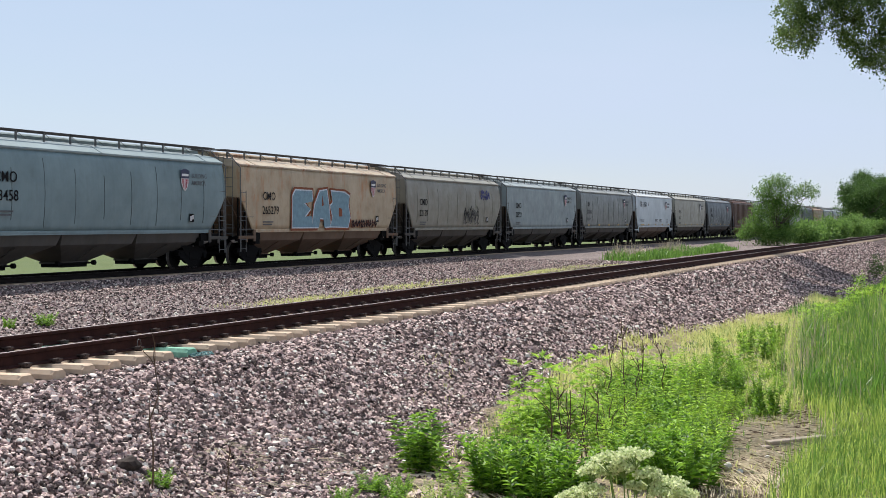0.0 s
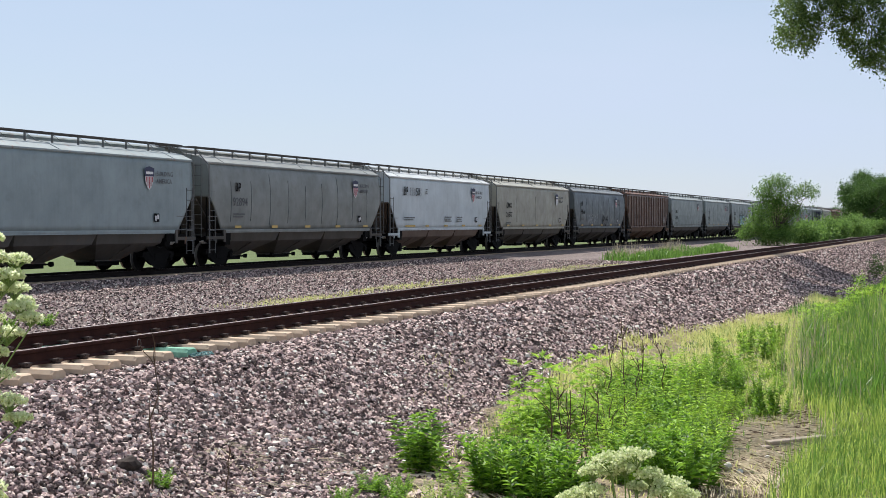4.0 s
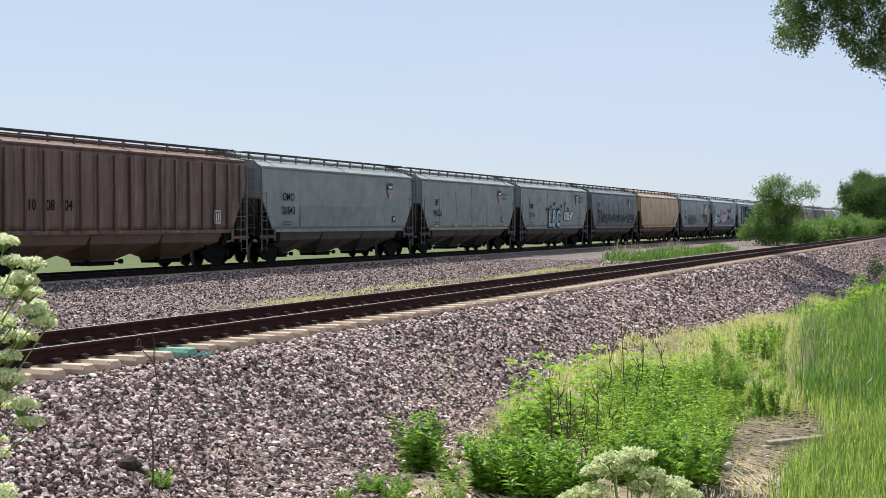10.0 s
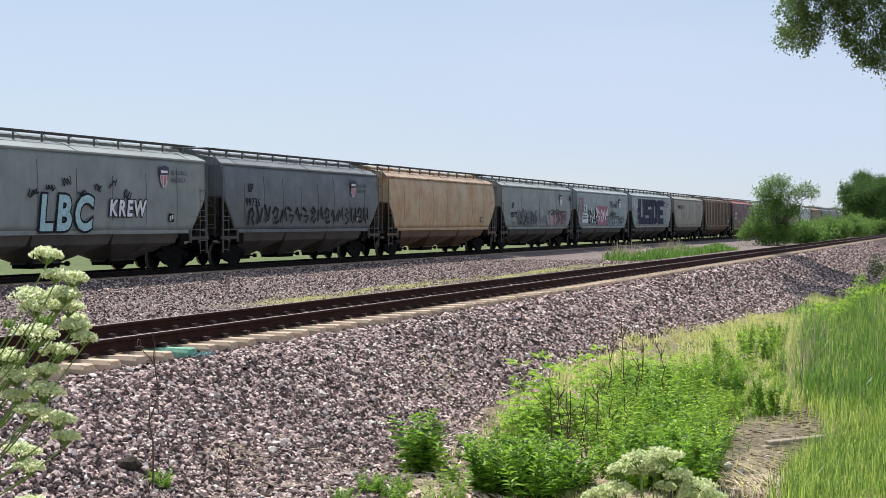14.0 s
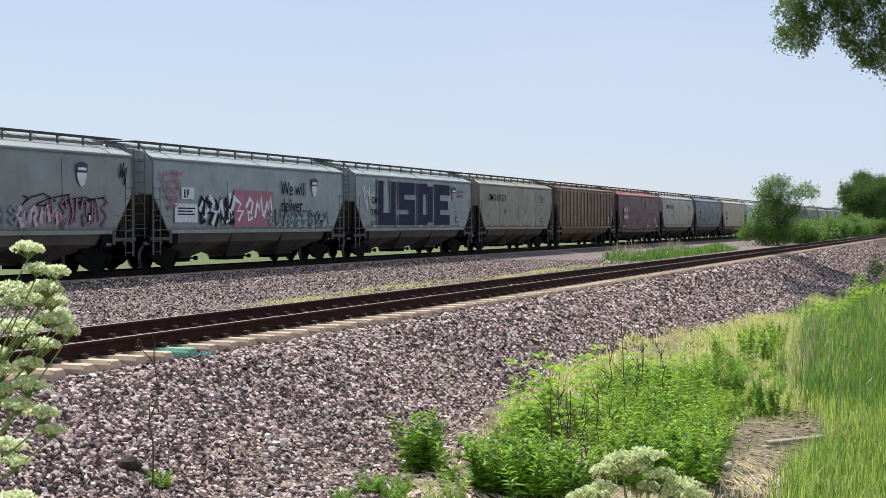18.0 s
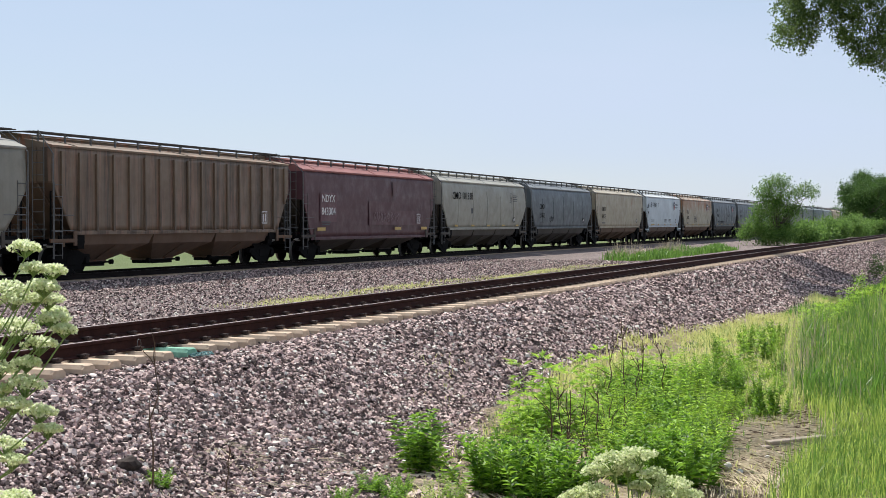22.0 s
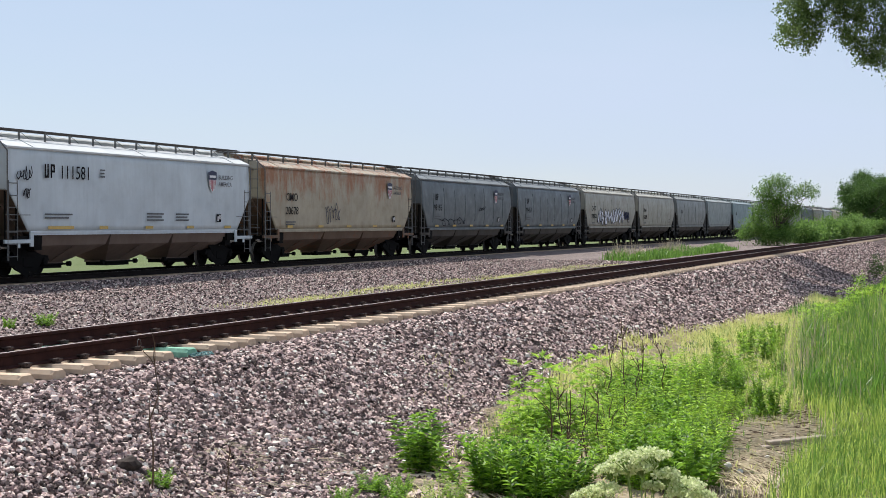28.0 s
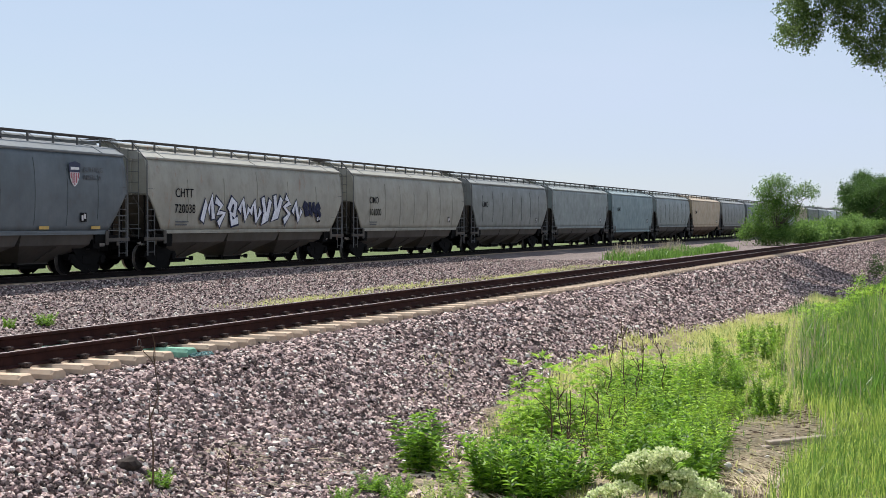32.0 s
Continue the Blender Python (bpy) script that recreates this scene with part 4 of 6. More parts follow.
# each car: kind, seams, colour, rust, dirt, label
CARS = [
    ("round", 10, "green", 0.0, 0.25, "grey covered hopper car with weathered paint"),
    ("round", 10, "blue", 0.0, 0.20, "blue-grey covered hopper car with curved seamed sides"),
    ("flat", 0, "tan", 0.25, 0.35, "tan covered hopper car with rust streaks and blue graffiti"),
    ("round", 10, "drab", 0.05, 0.35, "dusty beige-grey covered hopper car with black tag"),
    ("flat", 0, "pale", 0.10, 0.20, "pale blue-grey covered hopper car with rusty eave"),
    ("round", 10, "grey", 0.0, 0.30, "grey covered hopper car with curved seamed sides"),
    ("flat", 0, "white", 0.0, 0.12, "clean white-grey covered hopper car with yellow reflectors"),
    ("flat", 4, "stone", 0.0, 0.30, "beige-grey covered hopper car with black number"),
    ("round", 9, "dark", 0.0, 0.30, "dark blue-grey covered hopper car with yellow reflectors"),
    ("ribbed", 0, "brown", 0.30, 0.95, "rusty brown covered hopper car with upright side posts"),
    ("flat", 0, "green", 0.0, 0.28, "blue-green grey covered hopper car with blotched side"),
    ("flat", 6, "green", 0.0, 0.30, "grey-green covered hopper car with striped badge"),
    ("flat", 8, "green", 0.0, 0.30, "grey-green covered hopper car with teal graffiti"),
    ("round", 9, "dark", 0.0, 0.35, "dark grey covered hopper car with a line of tags"),
    ("round", 8, "orange", 0.36, 0.35, "rust-stained orange-tan covered hopper car"),
    ("flat", 4, "green", 0.0, 0.30, "light grey covered hopper car with graffiti along the sill"),
    ("flat", 3, "pale", 0.05, 0.30, "light grey covered hopper car with pink graffiti and slogan"),
    ("flat", 6, "pale", 0.0, 0.25, "light grey covered hopper car with huge navy block letters"),
    ("flat", 4, "drab", 0.0, 0.30, "beige-grey covered hopper car with striped badge"),
    ("ribbed", 0, "umber", 0.22, 0.95, "brown covered hopper car with upright side posts"),
    ("red", 0, "maroon", 0.0, 0.30, "dark red covered hopper car with deep side sill"),
    ("round", 6, "stone", 0.0, 0.30, "beige-grey covered hopper car with curved sides"),
    ("round", 6, "dark", 0.0, 0.25, "dark blue-grey covered hopper car with small tag"),
    ("flat", 0, "warm", 0.12, 0.40, "dirty cream covered hopper car with brown stains"),
    ("flat", 0, "white", 0.0, 0.12, "white-grey covered hopper car with black tag at its end"),
    ("flat", 0, "warm", 0.40, 0.35, "cream covered hopper car with heavy rust streaks"),
    ("round", 9, "dark", 0.0, 0.30, "dark blue-grey covered hopper car with scrawled tags"),
    ("round", 9, "dark", 0.0, 0.30, "dark grey covered hopper car with faded badge"),
    ("round", 6, "stone", 0.05, 0.40, "dirty beige covered hopper car with white graffiti"),
    ("round", 8, "stone", 0.0, 0.35, "beige-grey covered hopper car with small black number"),
    ("round", 8, "grey", 0.0, 0.30, "grey covered hopper car with curved sides"),
    ("flat", 0, "green", 0.0, 0.30, "grey-green covered hopper car with plain sides"),
    ("red", 0, "blue", 0.0, 0.25, "blue-grey covered hopper car with deep side sill"),
    ("round", 8, "green", 0.0, 0.30, "grey-green covered hopper car with seamed sides"),
    ("flat", 0, "tan", 0.15, 0.35, "tan covered hopper car with dusty sides"),
    ("round", 8, "grey", 0.0, 0.30, "grey covered hopper car among others alike"),
]
# where two cars meet, at the start, from the first visible pair on
MEET = [55.85, 74.8, 92.9, 112.05, 131.4, 149.6, 168.85, 187.25, 206.6, 226.1, 244.85, 264.3, 282.3, 301.8, 320.8, 339.9, 359.2, 377.3, 396.8, 415.35, 433.35, 451.6, 470.65, 488.75, 507.8, 525.9, 544.0, 563.25,
        581.35, 599.45, 617.85, 635.95, 654.65, 674.4, 694.3]
MEET = [18.0, 36.6] + MEET
while len(MEET) < 49:
    MEET.append(MEET[-1] + 18.7)
TEMPLATES = {}
TRAIN = []


def decorate(i, root, hb):
    """Numbers, badges and graffiti, car by car (i counts from the first car seen)."""
    L = -hb
    two = {0: ("CMO", "23458"), 1: ("CMO", "265279"), 3: ("CMO", "20922"), 6: ("CMO", "21677"), 9: ("CMO", "20543"), 11: ("CMO", "21914"), 2: ("CMO", "22139"), 16: ("CMO", "21867"), 14: ("", "90373"),
           21: ("CMO", "23362"), 22: ("CMO", "20953"), 24: ("CMO", "20678"), 27: ("CHTT", "720038"), 28: ("CMO", "101000"), 19: ("NDYX", "843304"), 4: ("", "92894"), 7: ("", "99566"), 10: ("", "93023"),
           12: ("", "99736"), 25: ("", "99155"), 26: ("", "99457")}
    if i in two:
        a, b = two[i]
        ink = M_WHITE if i == 19 else (M_GREYMARK if i == 4 else M_BLACK)
        za, zb = (2.95, 2.38) if i in (7, 25, 26, 0, 4, 12) else (2.65, 2.07)
        x = L + 1.95
        if i == 0:
            x = L + 2.6
        if i == 19:
            plate(root, "cleaned_patch", x - 0.15, x + 1.7, 1.75, 3.05, paint("cleaned_maroon", (0.085, 0.026, 0.032), 0.1, 0, 0.1), -1.585)
        if a:
            letter(root, a, x, za, 0.34, ink)
        else:
            initials_bars(root, x + 0.2, za, 0.34)
        letter(root, b, x - 0.05, zb, 0.34, ink)
        lines(root, x, zb - 0.35, 2, 1.0)
    one = {5: "111501", 23: "111581"}
    if i in one:
        initials_bars(root, L + 1.9, 3.12, 0.44)
        letter(root, one[i], L + 2.75, 3.12, 0.44, None, 1.0)
        lines(root, L + 5.2, 3.44, 3, 0.3)
        lines(root, L + 1.9, 1.95, 2, 1.6)
        lines(root, L + 8.3, 2.0, 3, 1.2)
        lines(root, L + 10.4, 2.0, 3, 1.0)
    if i in (17, 20):
        letter(root, "CMO " + ("101371" if i == 17 else "101338"), L + 1.7, 3.05, 0.42)
    if i in (3, 4, 5, 6, 7, 10, 14, 16, 23, 24, 25, 26, 12, 9, 1, 0, 11):
        shield(root, hb - (3.6 if i != 6 else 3.9), 2.88 if i not in (1, 11) else 2.95, i not in (9, 14), i not in (14, 6))
    if i in (4, 5, 7, 10, 16, 17, 23, 25, 26, 20, 24, 6):
        for k in range(5):
            x = L + 2.1 + k * (2 * hb - 4.4) / 4
            plate(root, "reflector", x, x + (0.55 if i not in (5, 23) or k else 1.5), 1.50, 1.60, M_YELLOW, -1.595)
    if i in (8, 18, 19):     # white-outlined data box
        for a, b, c, d in ((0, 0.5, 0, 0.04), (0, 0.5, 0.46, 0.5), (0, 0.04, 0, 0.5), (0.46, 0.5, 0, 0.5), (0.12, 0.2, 0.08, 0.4), (0.3, 0.38, 0.08, 0.4)):
            plate(root, "data_box_line", hb - 3.0 + a, hb - 3.0 + b, 1.68 + c, 1.68 + d, M_BADGE, -1.68)
    if i not in (8, 18, 19):
        plate(root, "data_plate", hb - 2.95, hb - 2.60, 1.74, 2.04, M_BLACK, -1.600)
        plate(root, "data_plate_line", hb - 2.91, hb - 2.80, 1.78, 1.96, M_BADGE, -1.605)
        plate(root, "data_plate_line", hb - 2.76, hb - 2.65, 1.84, 2.00, M_BADGE, -1.605)
    if i in (17, 20):        # outline of a worn-off badge beside faded small print
        for a, b, c, d in ((0, 0.42, 0.36, 0.40), (0, 0.42, 0.62, 0.66), (0, 0.04, 0.36, 0.66), (0.38, 0.42, 0.36, 0.66), (0.06, 0.10, 0.05, 0.36), (0.30, 0.34, 0.05, 0.36)):
            plate(root, "badge_outline", hb - 3.6 + a, hb - 3.6 + b, 2.88 + c, 2.88 + d, M_GREYMARK)
        lines(root, hb - 3.0, 3.38, 4, 1.0)
        plate(root, "small_print", L + 5.1, L + 5.4, 2.25, 2.55, M_GREYMARK)
    if i == 19:              # painted-over blocks low on the side, with faint tags
        cover = paint("painted_over_maroon", (0.068, 0.0165, 0.0225), 0.2, 0, 0.3)
        plate(root, "painted_block", hb - 9.5, hb - 5.9, 1.60, 2.75, cover, -1.585)
        plate(root, "painted_block", hb - 5.9, hb - 2.2, 1.60, 2.32, cover, -1.585)
        plate(root, "faded_mark", hb - 6.3, hb - 6.05, 3.05, 3.75, cover, -1.585)
        graffiti(root, hb - 9.0, 1.75, 3.6, 0.5, 8, None, paint("faint_spray", (0.15, 0.085, 0.09), 0.2, 0, 0.3), 51, None, 0.35)
        for x in (L + 1.3, hb - 6.2, hb - 2.3):
            plate(root, "reflector", x, x + 0.9, 1.36, 1.50, M_YELLOW, -1.66)
    if i == 1:
        for k, (a, b) in enumerate(((4.7, 7.0), (6.9, 9.0), (9.0, 11.3))):
            poly_decal(root, "graffiti_outline", fat_letter(k, L + a, L + b, 1.50, 3.12, 0.13), GRAFF["brown"], -1.600 - 0.001 * k)
            poly_decal(root, "graffiti_halo", fat_letter(k, L + a, L + b, 1.50, 3.12, 0.035), GRAFF["pale"], -1.606 - 0.001 * k)
            poly_decal(root, "graffiti_letter", fat_letter(k, L + a, L + b, 1.50, 3.12, -0.02), GRAFF["blue"], -1.612 - 0.001 * k)
        poly_decal(root, "graffiti_hole", [(L + 9.95, 2.0), (L + 10.35, 2.0), (L + 10.3, 2.35), (L + 9.95, 2.4)], GRAFF["brown"], -1.622)
        poly_decal(root, "graffiti_hole", [(L + 8.0, 2.45), (L + 8.2, 2.5), (L + 8.05, 2.9)], GRAFF["brown"], -1.622)
        graffiti(root, L + 11.5, 1.5, 3.2, 0.35, 9, GRAFF["black"], GRAFF["brown"], 8)
    if i == 2:
        graffiti(root, hb - 4.1, 3.05, 1.75, 0.62, 4, GRAFF["violet"], GRAFF["violet"], 5, None, 0.7)
        graffiti(root, hb - 7.3, 1.58, 2.9, 1.15, 5, None, GRAFF["black"], 4, None, 0.28)
        graffiti(root, hb - 7.25, 1.52, 2.9, 1.05, 5, None, GRAFF["black"], 14, None, 0.24)
    if i == 7:
        graffiti(root, L + 8.6, 1.45, 2.1, 0.95, 3, None, GRAFF["black"], 7, None, 0.30)
        graffiti(root, L + 4.2, 1.5, 3.2, 0.9, 6, None, plain("faint_white_spray", (0.34, 0.37, 0.38), 0.6), 2, None, 0.22)
    if i == 8:               # worn figures between the posts
        for k, digits in enumerate(("10", "08", "04")):
            letter(root, digits, L + 2.75 + 1.05 * k, 2.1, 0.36, M_BLACK, 1.0, y=-1.515)
    if i == 9:
        plate(root, "patched_paint", L + 3.8, L + 12.8, 1.55, 2.45, paint("patch_grey", (0.13, 0.16, 0.155), 0.4, 0, 0.6), -1.585)
    if i == 10:
        scribble(root, L + 8.0, 1.7, 2.2, 0.6, GRAFF["slate"], 11, 6, 0.02)
    if i == 11:
        sprayed(root, "LBC", L + 6.7, 1.50, 1.12, GRAFF["sea"], GRAFF["black"], None)
        sprayed(root, "KREW", L + 10.9, 1.95, 0.55, GRAFF["white"], GRAFF["black"], None)
        for k in range(7):
            scribble(root, L + 6.2 + 0.95 * k, 2.5 + 0.18 * (k % 3), 0.45, 0.35, GRAFF["black"], 40 + k, 3, 0.03)
    if i == 12:
        graffiti(root, L + 2.0, 1.62, 13.2, 0.85, 17, None, GRAFF["black"], 15, None, 0.38)
    if i == 14:
        graffiti(root, L + 3.3, 1.52, 4.8, 1.15, 9, GRAFF["slate"], GRAFF["navy"], 21, None, 0.6)
        graffiti(root, L + 3.4, 1.50, 4.4, 0.8, 9, None, GRAFF["black"], 41, None, 0.35)
        graffiti(root, L + 10.5, 1.6, 2.6, 0.7, 4, None, GRAFF["rose"], 42, None, 0.7)
        graffiti(root, L + 8.0, 1.55, 3.4, 0.7, 5, None, GRAFF["slate"], 24, None, 0.5)
        graffiti(root, hb - 5.4, 1.5, 3.8, 1.15, 6, GRAFF["pink"], GRAFF["black"], 25, None, 0.5)
        scribble(root, hb - 7.0, 2.2, 4.6, 0.5, GRAFF["black"], 26, 4, 0.03)
        scribble(root, hb - 0.9, 2.9, 0.4, 0.9, GRAFF["black"], 27, 3, 0.04)
    if i == 15:
        plate(root, "sprayed_ground", L + 6.3, hb - 7.7, 1.55, 3.0, GRAFF["pink"], -1.600)
        graffiti(root, L + 6.35, 1.75, hb - 7.7 - L - 6.4, 1.1, 4, None, GRAFF["white"], 22, None, 0.42)
        graffiti(root, L + 3.4, 1.55, 3.0, 1.35, 4, None, GRAFF["pale"], 38, None, 0.75)
        graffiti(root, L + 3.3, 1.55, 3.1, 1.25, 5, None, GRAFF["black"], 28, None, 0.75)
        for k in range(5):
            scribble(root, L + 0.35 + 0.12 * k, 3.35 - 0.30 * k, 1.6 - 0.18 * k, 0.30, GRAFF["pink"], 60 + k, 6, 0.03)
        shield(root, hb - 3.7, 2.85, False, False)
        plate(root, "sprayed_patch", L + 2.0, L + 3.0, 2.58, 3.02, GRAFF["pale"], -1.598)
        initials_bars(root, L + 2.2, 2.64, 0.30)
        plate(root, "sprayed_patch", L + 1.5, L + 3.25, 1.72, 2.42, GRAFF["pale"], -1.597)
        lines(root, L + 1.7, 2.22, 3, 1.35, M_BLACK)
        letter(root, "We will", hb - 6.9, 2.88, 0.60, None, 0.95)
        letter(root, "deliver...", hb - 6.9, 2.18, 0.60, None, 0.95)
        graffiti(root, hb - 8.4, 1.5, 6.6, 0.75, 8, GRAFF["slate"], GRAFF["black"], 23, None, 0.5)
        graffiti(root, hb - 8.2, 1.5, 6.2, 0.5, 9, None, GRAFF["sea"], 33, None, 0.4)
    if i == 16:
        block_tag(root, L + 2.72, 1.56, 11.4, 2.25, GRAFF["slate"], -1.592)
        block_tag(root, L + 2.85, 1.60, 11.3, 2.16, GRAFF["navy"])
        scribble(root, L + 0.9, 2.2, 1.4, 1.4, GRAFF["white"], 5, 5, 0.03)
    if i == 21:
        scribble(root, L + 4.6, 1.7, 0.9, 0.7, GRAFF["black"], 9, 3, 0.03)
    if i == 23:
        scribble(root, L + 0.45, 2.9, 0.75, 0.55, GRAFF["black"], 3, 5, 0.026)
        scribble(root, L + 0.75, 2.35, 0.35, 0.5, GRAFF["black"], 13, 3, 0.026)
    if i == 24:
        scribble(root, L + 6.2, 1.5, 1.7, 1.1, GRAFF["navy"], 6, 5, 0.025)
    if i == 25:
        scribble(root, L + 3.0, 1.5, 4.4, 0.5, GRAFF["black"], 6, 5, 0.03)
        scribble(root, L + 10.0, 2.3, 1.0, 0.5, GRAFF["black"], 8, 3, 0.028)
    if i == 27:
        graffiti(root, L + 4.0, 1.65, 9.2, 1.15, 9, GRAFF["white"], GRAFF["navy"], 31)
        graffiti(root, L + 13.3, 2.0, 2.0, 0.6, 3, GRAFF["navy"], GRAFF["navy"], 32)
    if i in (29, 31, 33):
        letter(root, "CMO", L + 1.85, 2.65, 0.34)


def build_train():
    """The cars in their order, coupled end to end."""
    for i in range(len(MEET) - 1):
        kind, seams, colour, rust, dirt, label = CARS[i] if i < len(CARS) else CARS[(i * 7) % 20 + 10]
        length = MEET[i + 1] - MEET[i]
        hb = round((length - 1.42) / 2, 1)
        key = (kind, hb, seams)
        mid = (MEET[i] + MEET[i + 1]) / 2
        if key not in TEMPLATES:
            TEMPLATES[key] = build_car(kind, hb, seams)
            root = TEMPLATES[key]
        else:
            src = TEMPLATES[key]
            root = copy_thing(src, Matrix.Identity(4))
            for o in [c for c in root.children_recursive if c.name.split(".")[0] not in KEEP]:
                bpy.data.objects.remove(o)
        repaint(root, *coat(colour, rust, dirt), colour in ("dark", "blue", "green", "grey"))
        tagged(root, label, "hopper car", "cars of the freight train")
        decorate(i - 1, root, hb)
        root.location = (mid, FAR_Y, TRAIN_Z)
        TRAIN.append((root, mid))


KEEP = {"side_wall", "roof", "end_wall", "slope_sheet", "side_post", "weld_seam", "side_sill", "end_sill", "hopper", "outlet_gate", "centre_sill", "end_platform", "coupler", "truck", "sideframe", "wheelset", "ladder", "brake_cylinder",
        "end_ladder", "handrail", "brake_wheel", "air_reservoir", "running_board", "board_support", "hatch_cover"}
build_train()


# ---------------------------------------------------------------- plants
def leaves(P, D, N, length, width, rng, fold=0.25):
    """Triangles of many folded leaves: bases P, directions D, up hints N."""
    D = D / np.linalg.norm(D, axis=1, keepdims=True)
    S = np.cross(D, N)
    S /= np.linalg.norm(S, axis=1, keepdims=True) + 1e-9
    U = np.cross(S, D)
    l, w = np.asarray(length).reshape(-1, 1), np.asarray(width).reshape(-1, 1)
    a = P
    m = P + D * l * 0.45
    left, right = m + S * w * 0.5 + U * w * fold, m - S * w * 0.5 + U * w * fold
    tip = P + D * l - U * l * 0.12
    V = np.stack([a, left, tip, right, m], 1).reshape(-1, 3)
    k = np.arange(len(P))[:, None] * 5
    F = np.concatenate([k + [0, 4, 1], k + [4, 2, 1], k + [0, 3, 4], k + [4, 3, 2]], 0)
    return V, F


def unit(rng, n, flat=1.0):
    v = rng.normal(0, 1, (n, 3))
    v[:, 2] *= flat
    return v / (np.linalg.norm(v, axis=1, keepdims=True) + 1e-9)


def crown(name, blobs, per, size, mat, seed):
    """Leaves in clumps: blobs are (x, y, z, radius); leaves sit on twig-end tufts inside each."""
    rng = np.random.default_rng(seed)
    Ps, Ds = [], []
    for x, y, z, r in blobs:
        nt = max(6, int(per * r * r))
        c = np.array([x, y, z]) + unit(rng, nt) * (r * rng.uniform(0.25, 1.08, (nt, 1)) ** 0.6) * [1, 1, 0.85]
        k = 9
        out = (c - [x, y, z]) / (r + 1e-6)
        p = np.repeat(c, k, 0) + rng.normal(0, size * 1.3, (nt * k, 3))
        d = unit(rng, nt * k) + np.repeat(out, k, 0) * 0.7 - [0, 0, 0.35]
        Ps.append(p), Ds.append(d)
    P, D = np.concatenate(Ps), np.concatenate(Ds)
    n = len(P)
    N = np.array([0, 0, 1.0]) + rng.normal(0, 0.5, (n, 3))
    V, F = leaves(P, D, N, size * rng.uniform(0.7, 1.4, n), size * 0.6 * rng.uniform(0.7, 1.3, n), rng)
    return array_mesh(name, V, F, mat)


def limb(bm, p, q, r0, r1, rng, bend=0.12, n=5):
    """A crooked tapered limb."""
    p, q = Vector(p), Vector(q)
    pts = [p + (q - p) * (i / n) + Vector(rng.normal(0, bend * (q - p).length / n, 3)) * (0 if i in (0, n) else 1) for i in range(n + 1)]
    for i in range(n):
        a, b = r0 + (r1 - r0) * i / n, r0 + (r1 - r0) * (i + 1) / n
        bar(bm, pts[i], pts[i + 1], a, 7, b)
    return pts


def tree(name, x, y, z, height, blobs, per, size, mat, seed, label, category="tree", trunk=0.12):
    """Trunk and limbs that reach into each clump of the crown."""
    rng = np.random.default_rng(seed)
    root = new(name)
    root.location = (x, y, z)
    tagged(root, label, category)
    bm = bmesh.new()
    fork = Vector((0, 0, height * 0.3))
    limb(bm, (0, 0, -0.2), fork, trunk, trunk * 0.75, rng)
    for b in blobs:
        limb(bm, fork * rng.uniform(0.5, 1.0), b[:3], trunk * 0.5, trunk * 0.12, rng)
    part("trunk", bm, M_BARK, root)
    part("crown", crown("crown", blobs, per, size, mat, seed), None, root)
    return root


def clump(rng, n, spread, z0, z1, r0, r1):
    out = []
    for _ in range(n):
        z = rng.uniform(z0, z1)
        k = 1.0 - 0.5 * abs((z - z0) / (z1 - z0) - 0.4)
        out.append((rng.uniform(-1, 1) * spread * k, rng.uniform(-1, 1) * spread * k, z, rng.uniform(r0, r1)))
    return out


rng = np.random.default_rng(11)
# bushes between the two lines
tree("bush_tree", 146.0, 17.6, -0.6, 6.2, [(0.2, 0.15, 4.7, 1.15), (-0.5, 0.7, 5.75, 0.62), (0.4, -0.45, 5.85, 0.60), (0.8, 0.2, 6.1, 0.40), (-0.8, 1.25, 4.85, 0.70), (0.9, -1.25, 4.8, 0.60), (0.3, -2.2, 5.0, 0.48),
     (0, -3.05, 4.75, 0.45), (0.2, -2.6, 5.5, 0.34), (-0.3, -3.4, 5.1, 0.28), (-0.8, 1.2, 3.3, 1.05), (0.5, -0.2, 3.2, 1.2), (0.2, -1.5, 3.3, 0.75), (-0.4, 2.0, 1.9, 1.0), (-0.9, 2.7, 1.1, 0.8), (0.3, 0.5, 1.4, 1.4),
     (0.5, -1.0, 1.4, 1.1), (-1.0, 0.9, 0.7, 1.0), (-1.2, -0.6, 0.8, 0.9)], 130, 0.17, M_LEAF_BUSH, 1, "young leafy green tree beside the line", "tree", 0.09)
for k, (x, y, h, s) in enumerate([(160, 16.8, 1.4, 1.4), (172, 17.2, 1.7, 1.6), (188, 17.6, 2.3, 1.8), (205, 17.4, 1.9, 2.0), (222, 17.6, 2.5, 2.0), (240, 17.8, 2.4, 2.2), (262, 17.4, 3.0, 2.4), (285, 17.6, 3.3, 2.6)]):
    tree("bush", x, y, -0.6, h, clump(rng, 12, s, 0.2, h, 0.55, 0.95), 62, 0.26, M_LEAF_BUSH, 20 + k, "dense green bush between the tracks", "bush", 0.05)
tree("roadside_tree", 300, 18.0, -0.6, 12.5, clump(rng, 30, 4.4, 1.5, 10.2, 0.9, 1.9), 50, 0.34, M_LEAF_TREE, 40, "dark broadleaf tree beyond the bushes", "tree", 0.25)
tree("roadside_tree", 286, 19.0, -0.6, 11.5, clump(rng, 30, 4.4, 1.2, 8.6, 0.9, 1.9), 50, 0.34, M_LEAF_TREE, 41, "dark broadleaf tree beyond the bushes", "tree", 0.25)
